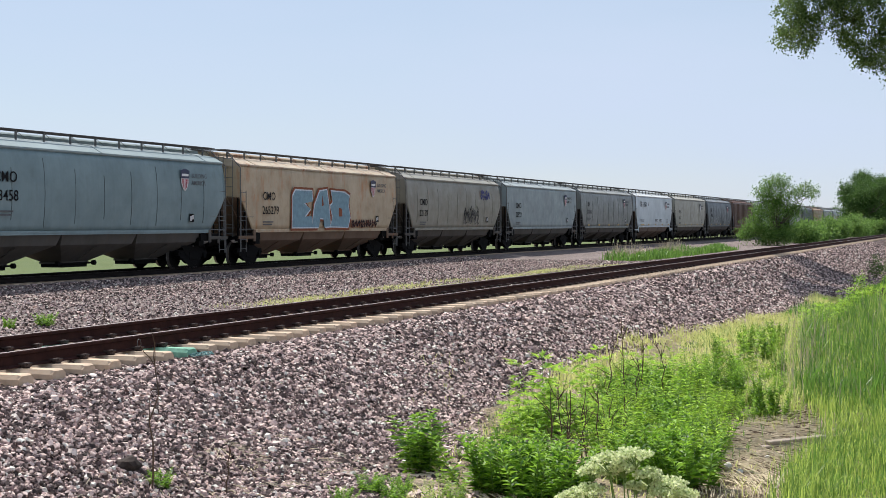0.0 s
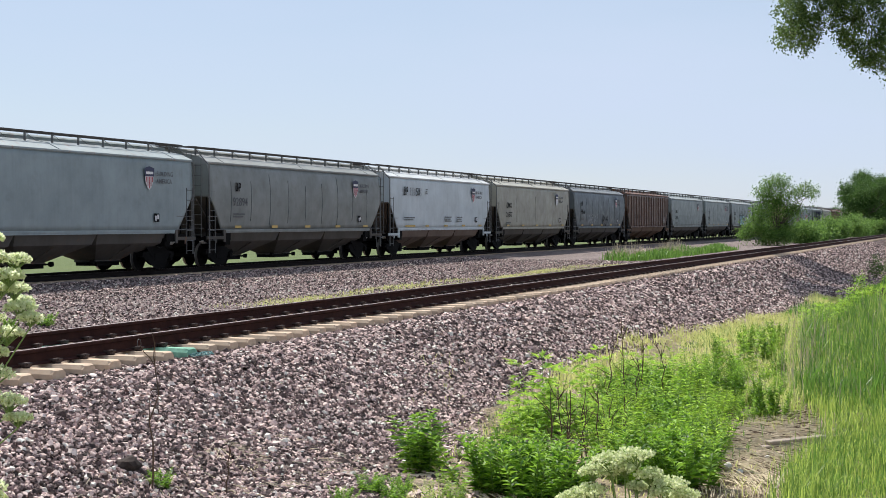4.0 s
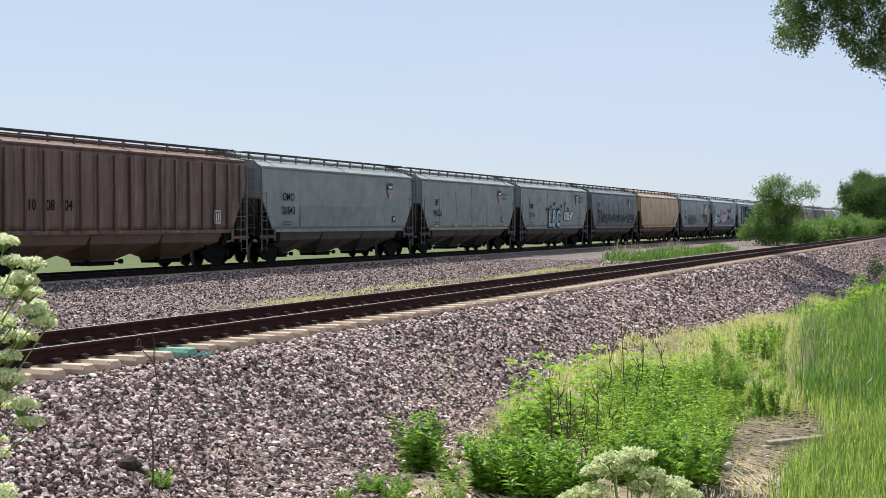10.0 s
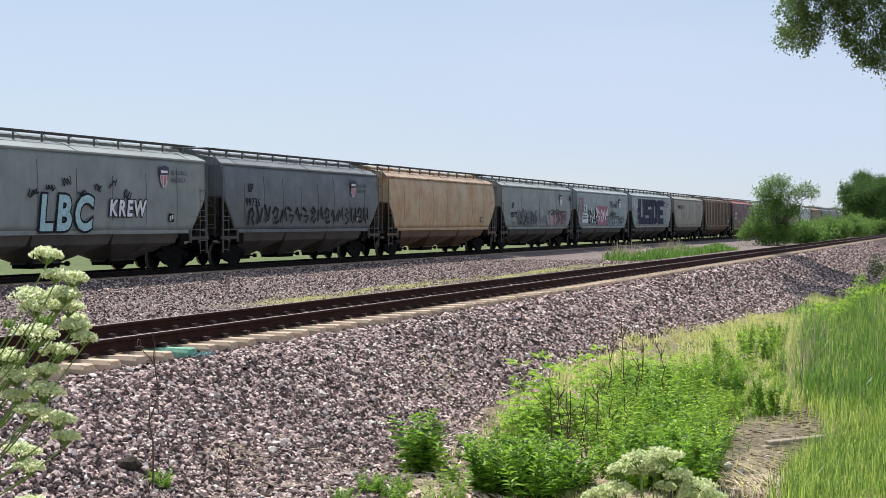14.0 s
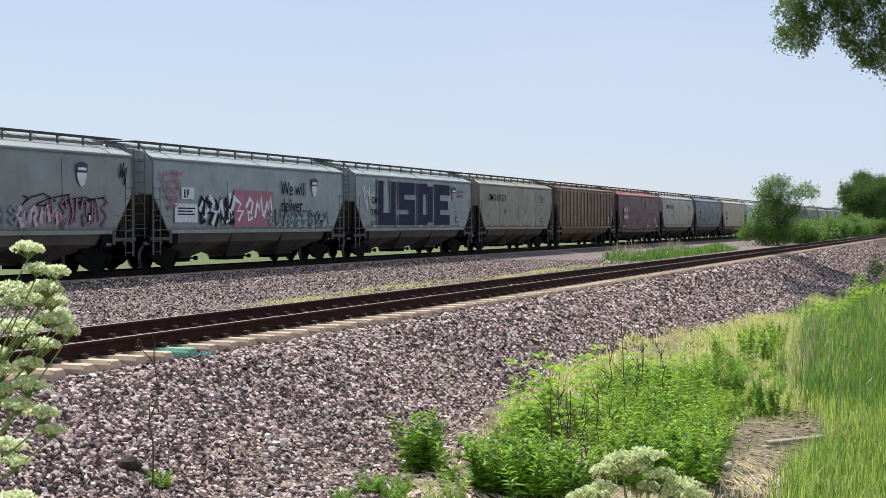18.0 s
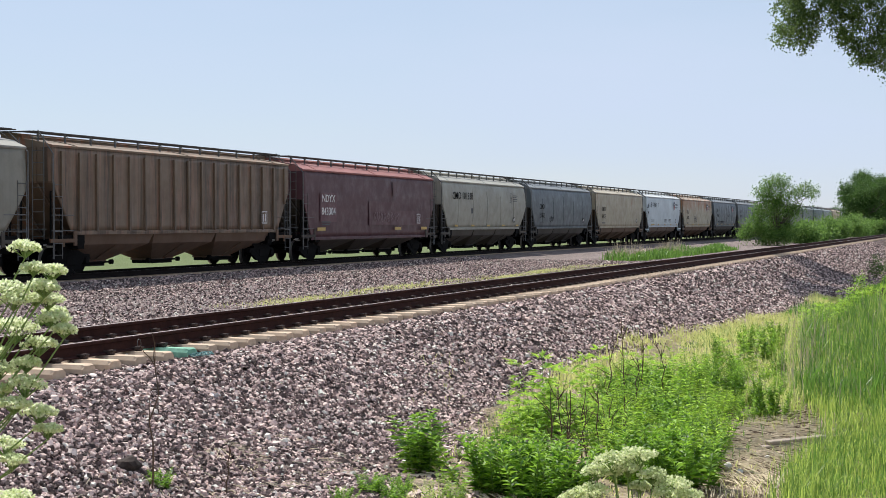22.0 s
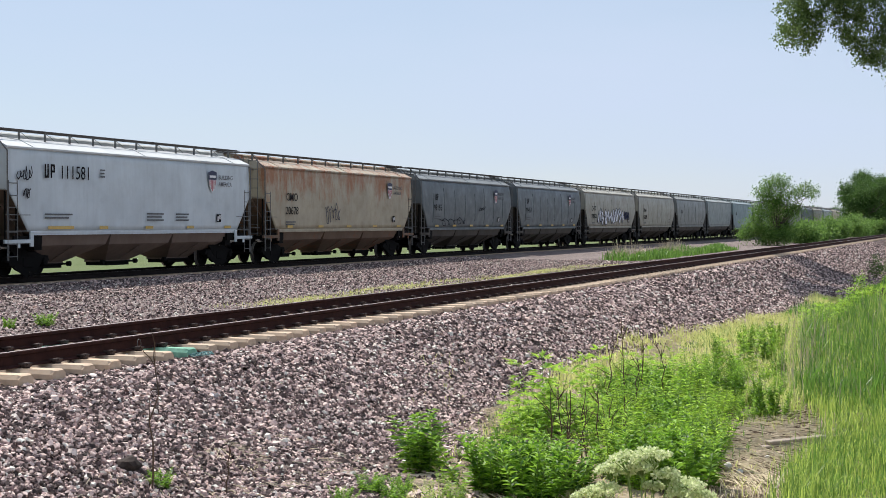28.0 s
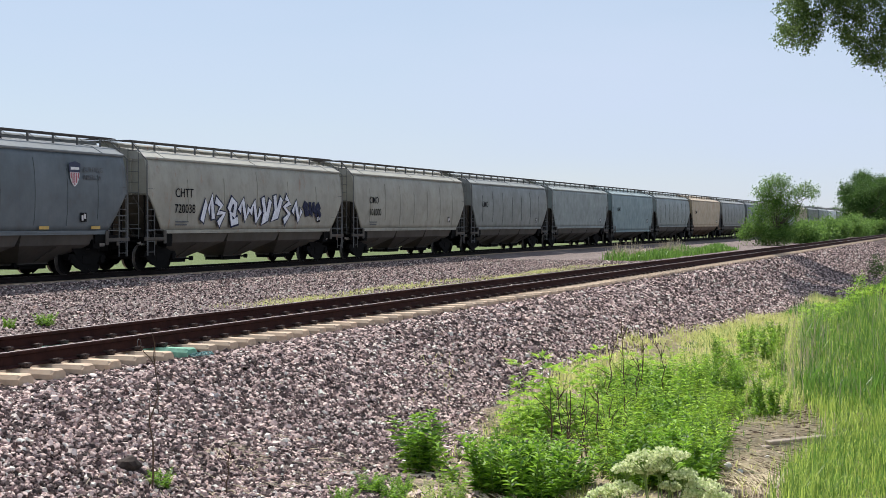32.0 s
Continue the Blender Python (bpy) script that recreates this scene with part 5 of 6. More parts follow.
for k, (x, y) in enumerate(((590, 57), (600, 53), (615, 50), (640, 49), (660, 60), (680, 47))):
    tree("distant_tree", x, y, -1, 8, clump(rng, 9, 3.6, 1.5, 6.6, 1.6, 2.4), 14, 0.6, M_LEAF_TREE, 50 + k, "distant green tree on the horizon", "tree", 0.3)


# tall trees whose boughs hang in from beside the camera's bank
def bough_leaves(P, k, size, mat, seed, droop=0.5):
    """Tufts of hanging leaves round the points P."""
    g = np.random.default_rng(seed)
    n = len(P) * k
    p = np.repeat(P, k, 0) + g.normal(0, 1, (n, 3)) * [0.10, 0.062, 0.065]
    d = unit(g, n) * [1, 1, 0.6] - [0, 0, droop]
    V, F = leaves(p, d, np.array([0, 0, 1.0]) + g.normal(0, 0.6, (n, 3)), size * g.uniform(0.7, 1.3, n), size * 0.75 * g.uniform(0.7, 1.2, n), g)
    return array_mesh("foliage", V, F, mat)


def cottonwood():
    """Trunk beside the bank, one long bough over the picture's corner, a crown above."""
    root = new("cottonwood_tree")
    root.location = (31.0, -2.0, -1.3)
    tagged(root, "tall cottonwood with drooping leafy boughs", "tree")
    g = np.random.default_rng(7)
    bm = bmesh.new()
    limb(bm, (0, 0, -0.3), (0.2, 0.3, 5.2), 0.34, 0.22, g, 0.05)
    limb(bm, (0.2, 0.3, 5.2), (0.4, 0.6, 11.0), 0.22, 0.06, g, 0.08)
    tips = []
    for q in ((-0.3, 4.9, 8.4), (0.6, 4.3, 7.6), (-0.8, 3.6, 7.0), (1.0, 5.3, 9.2), (0.2, 3.4, 8.6), (0.9, 2.2, 9.5), (-1.5, 0.5, 9.0), (1.5, -1.6, 9.5), (-0.5, -1.8, 8.0)):
        pts = limb(bm, (0.2, 0.3, g.uniform(4.8, 6.5)), q, 0.09, 0.015, g, 0.12, 6)
        tips += [(p, q) for p in pts[3:]]
    part("trunk", bm, M_BARK, root)
    bough = part("bough", bough_leaves(hang(g), 64, 0.052, M_LEAF_BOUGH, 8), None, root)
    part("crown", crown("crown", [(0.2, 0.6, 10.5, 1.6), (0.9, 3.0, 10.3, 1.5), (0.4, 5.0, 10.4, 1.2), (-0.8, 1.2, 9.6, 1.4), (1.4, -1.2, 9.6, 1.6), (-0.6, -1.8, 8.2, 1.5), (0.0, 0.0, 12.2, 1.6)], 90, 0.085, M_LEAF_TREE, 9), None, root)
    return root, bough


def hang(g):
    """Points of the hanging tufts: strings of twigs below the bough, ragged at its end and thick near the trunk."""
    out = []
    for y0, z_low, z_top in ((5.80, 6.26, 6.5), (5.74, 6.20, 8.2), (5.64, 6.24, 8.2), (5.54, 6.34, 8.2), (5.44, 6.28, 8.2), (5.34, 6.10, 8.2), (5.25, 6.12, 8.2), (5.14, 6.40, 8.2), (5.02, 6.58, 8.2), (4.92, 6.82, 8.2), (4.82, 6.75, 8.2),
                             (4.74, 6.22, 7.2), (4.66, 6.60, 8.2), (4.60, 6.02, 8.2), (4.50, 5.98, 8.2), (4.40, 5.90, 8.2), (4.28, 5.80, 8.2), (4.15, 5.72, 8.2), (4.02, 5.70, 8.2), (3.90, 5.70, 8.2), (3.79, 5.48, 8.2), (3.66, 5.60, 8.2),
                             (3.5, 5.35, 8.2), (3.3, 5.25, 8.2), (3.1, 5.2, 8.2), (2.9, 5.2, 8.2), (2.7, 5.2, 8.2)):
        n = int((z_top - z_low) / 0.075)
        for i in range(n):
            z = z_low + (z_top - z_low) * i / n
            if g.uniform() < 0.86:
                out.append((g.normal(0, 0.40), y0 - 0.15 + g.normal(0, 0.035 + 0.05 * (z - z_low)), z + g.normal(0, 0.04)))
    return np.array(out)


COTTONWOOD, BOUGH = cottonwood()

# stays out of view: crown clumps set where they shade the gravel slope
big = new("cottonwood_tree")
big.location = (88.0, -6.0, -1.35)
tagged(big, "very tall cottonwood out of view, placed to shade the gravel slope", "tree")
bm = bmesh.new()
g = np.random.default_rng(3)
limb(bm, (0, 0, -0.3), (0, 1, 15.5), 0.5, 0.30, g, 0.04)
BIG_BLOBS = [(4.5, 23.4, 17.4, 0.7), (2.3, 23.0, 17.7, 0.8), (2.6, 22.7, 18.0, 0.9), (4.2, 22.3, 18.4, 1.0), (4.3, 21.9, 18.4, 1.0), (2.8, 21.2, 18.4, 1.1), (0.8, 21.3, 17.4, 0.9), (-1.5, 20.6, 18.2, 1.1), (-2.5, 20.0, 18.4, 1.2), (-5.3, 20.3, 17.8, 1.0), (-7.9, 19.2, 18.4, 1.1),
             (-12.6, 20.5, 16.4, 0.6), (-14.8, 20.1, 16.6, 0.7), (-16.9, 19.8, 16.8, 0.8), (-18.7, 19.4, 16.8, 0.8), (-20.6, 19.1, 16.8, 0.9), (-24.1, 18.3, 17.4, 1.0), (-2, 8, 19, 2.6), (2, 2, 20, 3.2), (0, -4, 17, 3.2), (-6, 12, 19.5, 1.8), (3, 10, 21, 2.4)]
BIG_BLOBS = [(x + 1.07, y + 1.19, z + 2.5, r) for x, y, z, r in BIG_BLOBS]
for b in BIG_BLOBS:
    limb(bm, (0, 1, 15.0), b[:3], 0.2, 0.03, g, 0.03, 6)
part("trunk", bm, M_BARK, big)
part("crown", crown("crown", BIG_BLOBS[:17], 300, 0.31, M_LEAF_TREE, 10), None, big)
part("crown", crown("crown", BIG_BLOBS[17:], 30, 0.4, M_LEAF_TREE, 12), None, big)

# shrub at the edge of the bank
tree("shrub", 54.5, 3.1, -1.3, 2.0, [(0.2, 0.72, 0.78, 0.22), (0.1, 0.7, 0.5, 0.2), (-0.6, 0.2, 0.35, 0.3), (0, -0.35, 0.65, 0.36), (0.6, 0.0, 0.3, 0.4), (0.4, -0.6, 0.95, 0.4), (-0.4, 0.5, 0.3, 0.25)], 380, 0.07, M_LEAF_WEED, 70, "bright green shrub at the foot of the slope", "shrub", 0.03)
tree("shrub", 80.0, 4.82, -1.3, 1.2, [(0, 0, 0.35, 0.26), (0.1, -0.12, 0.7, 0.25), (-0.1, 0.08, 1.0, 0.2), (0, 0.22, 0.55, 0.22), (0, -0.3, 0.5, 0.22)], 420, 0.075, M_LEAF_TREE, 71, "small dark-leaved sapling on the slope", "shrub", 0.02)


# ---------------------------------------------------------------- weeds
def nettle_mesh(name, seed, h, spread, mat, leaf_len, stems=9, rise=0.35, slim=0.48, step=0.045):
    """Upright stems with pairs of broad leaves."""
    g = np.random.default_rng(seed)
    P, D, L = [], [], []
    bm = bmesh.new()
    for s in range(stems):
        a = g.uniform(0, 6.28)
        foot = Vector((math.cos(a), math.sin(a), 0)) * spread * 0.35 * g.uniform(0, 1)
        top = foot + Vector((math.cos(a) * spread * g.uniform(0.1, 0.5), math.sin(a) * spread * g.uniform(0.1, 0.5), h * g.uniform(0.65, 1.0)))
        bar(bm, foot - Vector((0, 0, 0.05)), top, 0.006, 4, 0.003)
        n = int(top.z / step)
        for i in range(2, n + 1):
            u = i / n
            p = foot.lerp(top, u)
            for k in range(3):
                t = i * 1.57 + k * 2.09 + g.uniform(-0.4, 0.4)
                P.append(p), D.append((math.cos(t), math.sin(t), rise - 0.5 * (1 - u) + g.uniform(-0.2, 0.3)))
                L.append(leaf_len * (1.15 - 0.55 * u) * g.uniform(0.7, 1.2))
    P, D, L = np.array([tuple(p) for p in P]), np.array(D), np.array(L)
    V, F = leaves(P, D, np.array([0, 0, 1.0]) + g.normal(0, 0.3, P.shape), L, L * slim, g)
    return array_mesh(name, V, F, mat), bm_mesh("stem", bm, M_STEM)


def feather_mesh(name, seed, h, spread, mat, leaf_len=0.07, stems=8):
    """Ferny weeds: stems set with many narrow divided leaves."""
    g = np.random.default_rng(seed)
    P, D, L = [], [], []
    bm = bmesh.new()
    for s in range(stems):
        a = g.uniform(0, 6.28)
        foot = Vector((math.cos(a), math.sin(a), 0)) * spread * 0.4 * g.uniform(0, 1)
        top = foot + Vector((math.cos(a) * spread * g.uniform(0.1, 0.5), math.sin(a) * spread * g.uniform(0.1, 0.5), h * g.uniform(0.6, 1.0)))
        bar(bm, foot - Vector((0, 0, 0.05)), top, 0.005, 4, 0.0025)
        n = int(top.z / 0.035)
        for i in range(2, n + 1):
            u = i / n
            p = foot.lerp(top, u)
            for k in range(2):
                t = i * 2.4 + k * 3.14
                d = Vector((math.cos(t), math.sin(t), 0.45 + g.uniform(-0.2, 0.3))).normalized()
                frond = leaf_len * 2.0 * (0.95 - 0.35 * u) * g.uniform(0.6, 1.25)
                for m in range(3):
                    q = p + d * frond * (0.2 + 0.24 * m)
                    side = d.cross(Vector((0, 0, 1))).normalized()
                    for w in (-1, 1):
                        P.append(tuple(q)), D.append(tuple(d * 0.7 + side * w * 0.8 + Vector((0, 0, g.uniform(-0.2, 0.3))))), L.append(frond * 0.62 * (1 - 0.15 * m))
    P, D, L = np.array(P), np.array(D), np.array(L)
    V, F = leaves(P, D, np.array([0, 0, 1.0]) + g.normal(0, 0.3, P.shape), L, L * 0.36, g)
    return array_mesh(name, V, F, mat), bm_mesh("stem", bm, M_STEM)


def ragged_mesh(name, seed, h, spread, mat, leaf_len, stems=9, step=0.075, fingers=5, slim=0.30):
    """Stems with tiers of stalked leaves, each cut into pointed fingers."""
    g = np.random.default_rng(seed)
    P, D, L = [], [], []
    bm = bmesh.new()
    for s in range(stems):
        a = g.uniform(0, 6.28)
        foot = Vector((math.cos(a), math.sin(a), 0)) * spread * 0.4 * g.uniform(0, 1)
        top = foot + Vector((math.cos(a) * spread * g.uniform(0, 0.5), math.sin(a) * spread * g.uniform(0, 0.5), h * g.uniform(0.55, 1.0)))
        bar(bm, foot - Vector((0, 0, 0.05)), top, 0.006, 4, 0.003)
        n = max(3, int(top.z / step))
        for i in range(1, n + 1):
            u = i / n
            p = foot.lerp(top, u)
            for k in range(3 if i == n else 2):
                t = i * 1.57 + k * (2.09 if i == n else 3.14) + g.uniform(-0.5, 0.5)
                d = Vector((math.cos(t), math.sin(t), 0.25 + 0.5 * (i == n) + g.uniform(-0.25, 0.25))).normalized()
                side = d.cross(Vector((0, 0, 1))).normalized()
                ll = leaf_len * (1.2 - 0.45 * u) * g.uniform(0.7, 1.2)
                q = p + d * ll * 0.45
                bar(bm, p, q, 0.0022, 3, 0.0018)
                for m in range(fingers):
                    w = (m - (fingers - 1) / 2) / ((fingers - 1) / 2)
                    P.append(tuple(q - d * ll * 0.1 * abs(w))), D.append(tuple(d * (1.0 - 0.45 * abs(w)) + side * w * 0.85 + Vector((0, 0, g.uniform(-0.35, 0.1)))))
                    L.append(ll * (1 - 0.3 * abs(w)))
    P, D, L = np.array(P), np.array(D), np.array(L)
    V, F = leaves(P, D, np.array([0, 0, 1.0]) + g.normal(0, 0.2, P.shape), L, L * slim, g)
    return array_mesh(name, V, F, mat), bm_mesh("stem", bm, M_STEM)


def weed_thing(name, meshes, label):
    root = new(name)
    tagged(root, label, "weed")
    part("foliage", meshes[0], None, root)
    tagged(part("stem", meshes[1], None, root), kind="stuff")
    return root


WEEDS = {
    "nettle": weed_thing("nettle", nettle_mesh("nettle", 1, 0.60, 0.44, M_LEAF_DARK, 0.15, 11), "dark green broad-leaved weed on the gravel edge"),
    "broad": weed_thing("broadleaf_weed", nettle_mesh("broad", 2, 0.66, 0.75, M_LEAF_DARK, 0.15, 17, 0.6, 0.42, 0.042), "bright green bushy weed with pointed leaves"),
    "fern": weed_thing("leafy_weed", ragged_mesh("fern", 3, 0.62, 0.8, M_LEAF_RAG, 0.15, 9), "bright green weed with deeply cut leaves"),
    "fern_tall": weed_thing("feathery_weed", ragged_mesh("fern2", 4, 0.85, 0.7, M_LEAF_WEED, 0.20, 5, 0.10, 7, 0.22), "tall pale feathery weed in flat tiers"),
    "lance": weed_thing("goldenrod", nettle_mesh("lance", 6, 0.74, 0.62, M_LEAF_RAG, 0.135, 11, 0.45, 0.29, 0.042), "bright green upright weed with narrow pointed leaves"),
    "mugwort": weed_thing("mugwort", nettle_mesh("mug", 5, 0.72, 0.34, M_LEAF_DARK, 0.13, 8, 0.8, 0.26, 0.035), "upright dark green leafy weed"),
}
USED = set()


def plant(kind, x, y, scale=1.0, rot=None, tilt=0.0):
    src = WEEDS[kind]
    rot = random.uniform(0, 360) if rot is None else rot
    z = float(ground_z(x, y)) - 0.02
    m = pose(x, y, z, tilt, random.uniform(-4, 4), rot) @ Matrix.Diagonal((scale, scale, scale * random.uniform(0.9, 1.1), 1))
    if kind not in USED:
        USED.add(kind)
        src.matrix_basis = m
        return src
    ob = copy_thing(src, Matrix.Identity(4))
    ob.matrix_basis = m
    return ob


random.seed(8)
plant("nettle", 16.35, 5.86, 1.25)
plant("nettle", 16.15, 5.78, 0.95)
for x, y, s in ((15.4, 4.75, 1.0), (15.15, 4.50, 0.95), (15.7, 4.35, 0.9), (16.2, 4.65, 0.85), (15.5, 4.15, 0.85), (15.0, 4.2, 0.9), (15.9, 4.05, 0.7)):
    plant("broad", x, y, s)
for x, y, s in ((19.7, 5.35, 1.15), (19.6, 5.65, 0.75), (20.1, 5.5, 0.8), (19.3, 5.45, 0.7), (18.9, 5.25, 0.6), (19.4, 5.0, 0.7), (20.6, 5.1, 0.8), (22.8, 5.4, 1.0), (23.3, 4.6, 0.9), (24.5, 5.0, 0.9)):
    plant("fern_tall", x, y, s)
stand = []
while len(stand) < 88:      # the main stand of weeds, left of the bare patch
    x = random.uniform(15.9, 26.0)
    y = random.uniform(float(np.interp(x, [16, 17.4, 19.1, 22.4, 26], [2.70, 2.95, 3.05, 3.55, 4.1])), 0.222 * x)
    if all(math.hypot(x - a, y - b) > 0.30 for a, b in stand):
        stand.append((x, y))
for k, (x, y) in enumerate(stand):
    plant(("lance", "fern", "lance", "mugwort", "lance", "broad")[k % 6], x, y, random.uniform(0.42, 1.0))
for k in range(34):      # low growth between the stand and the tall grass
    x = random.uniform(21.5, 29.0)
    plant(random.choice(["fern", "lance", "nettle"]), x, random.uniform(float(np.interp(x, [21.5, 29], [2.6, 2.9])), float(np.interp(x, [21.5, 29], [3.5, 4.4]))), random.uniform(0.25, 0.5))
for k in range(14):
    x = random.uniform(17.5, 22.0)
    plant(random.choice(["lance", "fern_tall"]), x, random.uniform(0.215 * x, 0.245 * x), random.uniform(0.4, 0.75))
for x, y, s in ((24.0, 3.7, 1.0), (24.3, 3.6, 0.8), (22.5, 2.84, 1.0), (22.7, 2.7, 0.8), (26.1, 3.84, 1.0), (26.5, 4.35, 0.8), (27.5, 3.3, 0.9), (33, 4.6, 0.9), (35, 4.2, 1.0), (30, 4.7, 0.9), (31.5, 4.0, 1.0), (24.0, 3.6, 0.9)):
    plant("mugwort", x, y, s)
for k in range(40):
    x = random.uniform(25, 52)
    plant(random.choice(["mugwort", "lance", "fern", "fern_tall"]), x, random.uniform(0.075 * x + 0.3, 4.2 + 1.2 * (x < 38) - 0.08 * max(0, x - 44)), random.uniform(0.5, 0.9))
for x, y, s in ((17.2, 5.6, 0.28), (17.6, 5.5, 0.35), (16.7, 5.25, 0.25), (15.6, 5.35, 0.3), (18.3, 5.75, 0.3), (14.4, 5.05, 0.35), (14.7, 4.9, 0.4)):
    plant("lance", x, y, s)
for x, y, s in ((13.37, 7.42, 0.30), (14.82, 5.89, 0.4), (14.2, 5.9, 0.3), (14.5, 5.5, 0.35), (15.0, 5.55, 0.3), (27.0, 17.6, 0.5), (26.2, 17.9, 0.35), (23.9, 17.2, 0.3)):
    plant("broad", x, y, s)


def dead_stalk(x, y, h, seed, branches=7):
    """Last year's stalk with a few side twigs."""
    root = new("dead_stalk")
    g = np.random.default_rng(seed)
    bm = bmesh.new()
    lean = Vector((g.normal(0, 0.05), g.normal(0, 0.05), 1))
    pts = limb(bm, (0, 0, -0.05), lean * h, 0.010, 0.004, g, 0.10, 6)
    for _ in range(branches):
        p = pts[1 + int(g.integers(0, 5))]
        limb(bm, p, p + Vector((g.normal(0, 0.12), g.normal(0, 0.12), g.uniform(0.1, 0.3))) * h, 0.0055, 0.003, g, 0.1, 3)
    tagged(part("stalk", bm, M_TWIG, root), kind="stuff")
    root.location = (x, y, float(ground_z(x, y)))
    return tagged(root, "dry brown dead weed stalk with thin twigs", "dead stalk", "dead stalks among the weeds")


for k, (x, y, h) in enumerate([(17.4, 4.62, 0.95), (17.5, 4.52, 0.85), (17.2, 4.42, 0.9), (17.6, 4.35, 0.85), (17.8, 4.55, 0.75), (17.3, 4.2, 0.7), (17.9, 4.22, 0.8), (17.6, 4.05, 0.75), (21.5, 4.9, 1.25), (21.9, 4.75, 1.3), (22.1, 4.55, 1.1), (21.3, 4.5, 0.9), (18.2, 4.2, 0.6), (18.4, 4.0, 0.7), (22.6, 4.35, 1.0)]):
    dead_stalk(x, y, h, 100 + k)
dead_stalk(13.14, 7.42, 1.42, 200, 3)
dead_stalk(13.86, 7.0, 0.5, 201, 3)
dead_stalk(28.5, 17.2, 0.35, 202, 9)


# ---------------------------------------------------------------- grass
def grass_mesh(name, X, Y, h, w, mat, seed, lean=0.35):
    """Bent three-sided blades at the points X, Y."""
    g = np.random.default_rng(seed)
    n = len(X)
    Z = ground_z(X, Y) - 0.02
    a = g.uniform(0, 2 * np.pi, n)
    l = g.normal(0.0, lean, n)[:, None]
    tuft = np.floor(X / 0.22) * 7.1 + np.floor(Y / 0.22) * 3.7          # blades of one tuft lean alike
    a = 0.45 * a + 2.5 * np.sin(tuft * 12.9)
    d = np.stack([np.cos(a), np.sin(a), np.zeros(n)], 1)
    s = np.stack([-np.sin(a), np.cos(a), np.zeros(n)], 1) * (w * g.uniform(0.6, 1.3, n))[:, None] / 2
    b = np.stack([X, Y, Z], 1)
    hh = (h * g.uniform(0.5, 1.15, n) * (0.85 + 0.3 * np.sin(tuft * 5.3)))[:, None]
    l = np.abs(l) * 1.5
    up = np.array([0, 0, 1.0])
    rows = []
    for u, wide in ((0.0, 1.0), (0.45, 0.9), (0.8, 0.6), (1.0, 0.0)):
        c = b + up * hh * (u - 0.42 * np.minimum(l, 1.3) * u ** 3) + d * hh * l * u ** 2
        rows += [c - s * wide, c + s * wide] if wide else [c]
    V = np.stack(rows, 1).reshape(-1, 3)
    k = np.arange(n)[:, None] * 7
    F = np.concatenate([k + f for f in ([0, 1, 3], [0, 3, 2], [2, 3, 5], [2, 5, 4], [4, 5, 6])], 0)
    return array_mesh(name, V, F, mat)


def sow(n, seed, x0, x1, lo, hi, patch=0.0, power=1.0):
    """Random points with lo(x) < y < hi(x), thinned in patches."""
    g = np.random.default_rng(seed)
    X = x0 + (x1 - x0) * g.uniform(0, 1, n) ** power
    a, b = lo(X), hi(X)
    Y = a + (b - a) * g.uniform(0, 1, n)
    if patch:
        keep = np.sin(X * 1.9 + seed) * np.sin(Y * 2.7 + 1.3 * seed) + np.sin(X * 0.7 + Y * 1.1) + g.normal(0, 0.5, n) > patch - 1
        X, Y = X[keep], Y[keep]
    return X, Y


def lawn(name, pts, h, w, mat, seed, label, lean=0.35):
    X, Y = pts
    ragged = np.random.default_rng(seed + 500)
    X, Y = X + ragged.normal(0, 0.45, len(X)), Y + ragged.normal(0, 0.10, len(Y))        # ragged edges
    ob = new(name, grass_mesh(name, X, Y, np.full(len(X), h), w, mat, seed, lean))
    return tagged(ob, label, "grass", kind="stuff")


def edge(x):
    return 0.050 * x - 0.35


def bare(x):
    """Where the grass ends beside the bare patch."""
    return np.interp(x, [14.0, 16.4, 18.0, 19.6, 20.7, 22.0, 24.6, 32.0, 42.0, 48.0], [1.72, 1.84, 1.93, 1.72, 1.78, 2.05, 2.35, 3.0, 4.1, 4.4])


lawn("tall_grass", sow(9500, 1, 14.5, 26.0, edge, bare, 0.15), 0.44, 0.009, M_GRASS, 1, "lush bright green tall grass beside the dirt patch", 0.30)
lawn("tall_grass", sow(6500, 11, 14.5, 25.5, edge, lambda x: bare(x) - 0.05, 0.45), 0.42, 0.009, M_GRASS_DARK, 11, "darker green grass under the tall blades", 0.32)
lawn("grass_stems", sow(900, 16, 24.0, 46.0, edge, lambda x: bare(x) + 0.6), 0.95, 0.008, M_STRAW, 16, "dry brown grass stems with seed heads", 0.12)
lawn("grass_stems", sow(700, 14, 14.5, 25.0, edge, lambda x: bare(x) - 0.1), 0.66, 0.006, M_GRASS_DARK, 14, "thin dark grass stems above the blades", 0.14)
lawn("tall_grass", sow(3200, 12, 26, 46, edge, lambda x: bare(x) - 0.1, 0.3), 0.80, 0.013, M_GRASS, 12, "light green grass stems on the bank", 0.22)
lawn("dry_grass", sow(3800, 17, 16.2, 23.5, lambda x: 0.25 * x + 0.1, lambda x: 0.25 * x + 1.15, 0.4), 0.15, 0.008, M_GRASS_DRY, 17, "thin dry grass between the weeds and the gravel", 0.6)
lawn("dry_grass", sow(1500, 15, 20.5, 27.0, lambda x: bare(x) + 0.1, lambda x: bare(x) + 1.6, 0.5), 0.22, 0.010, M_GRASS, 15, "thin bright grass tufts on bare soil", 0.5)
lawn("dry_grass", sow(2500, 13, 14.0, 24, lambda x: bare(x) + 0.3, lambda x: 0.36 * x, 0.3), 0.16, 0.012, M_GRASS_DRY, 13, "thin dry grass tufts on bare soil", 0.6)
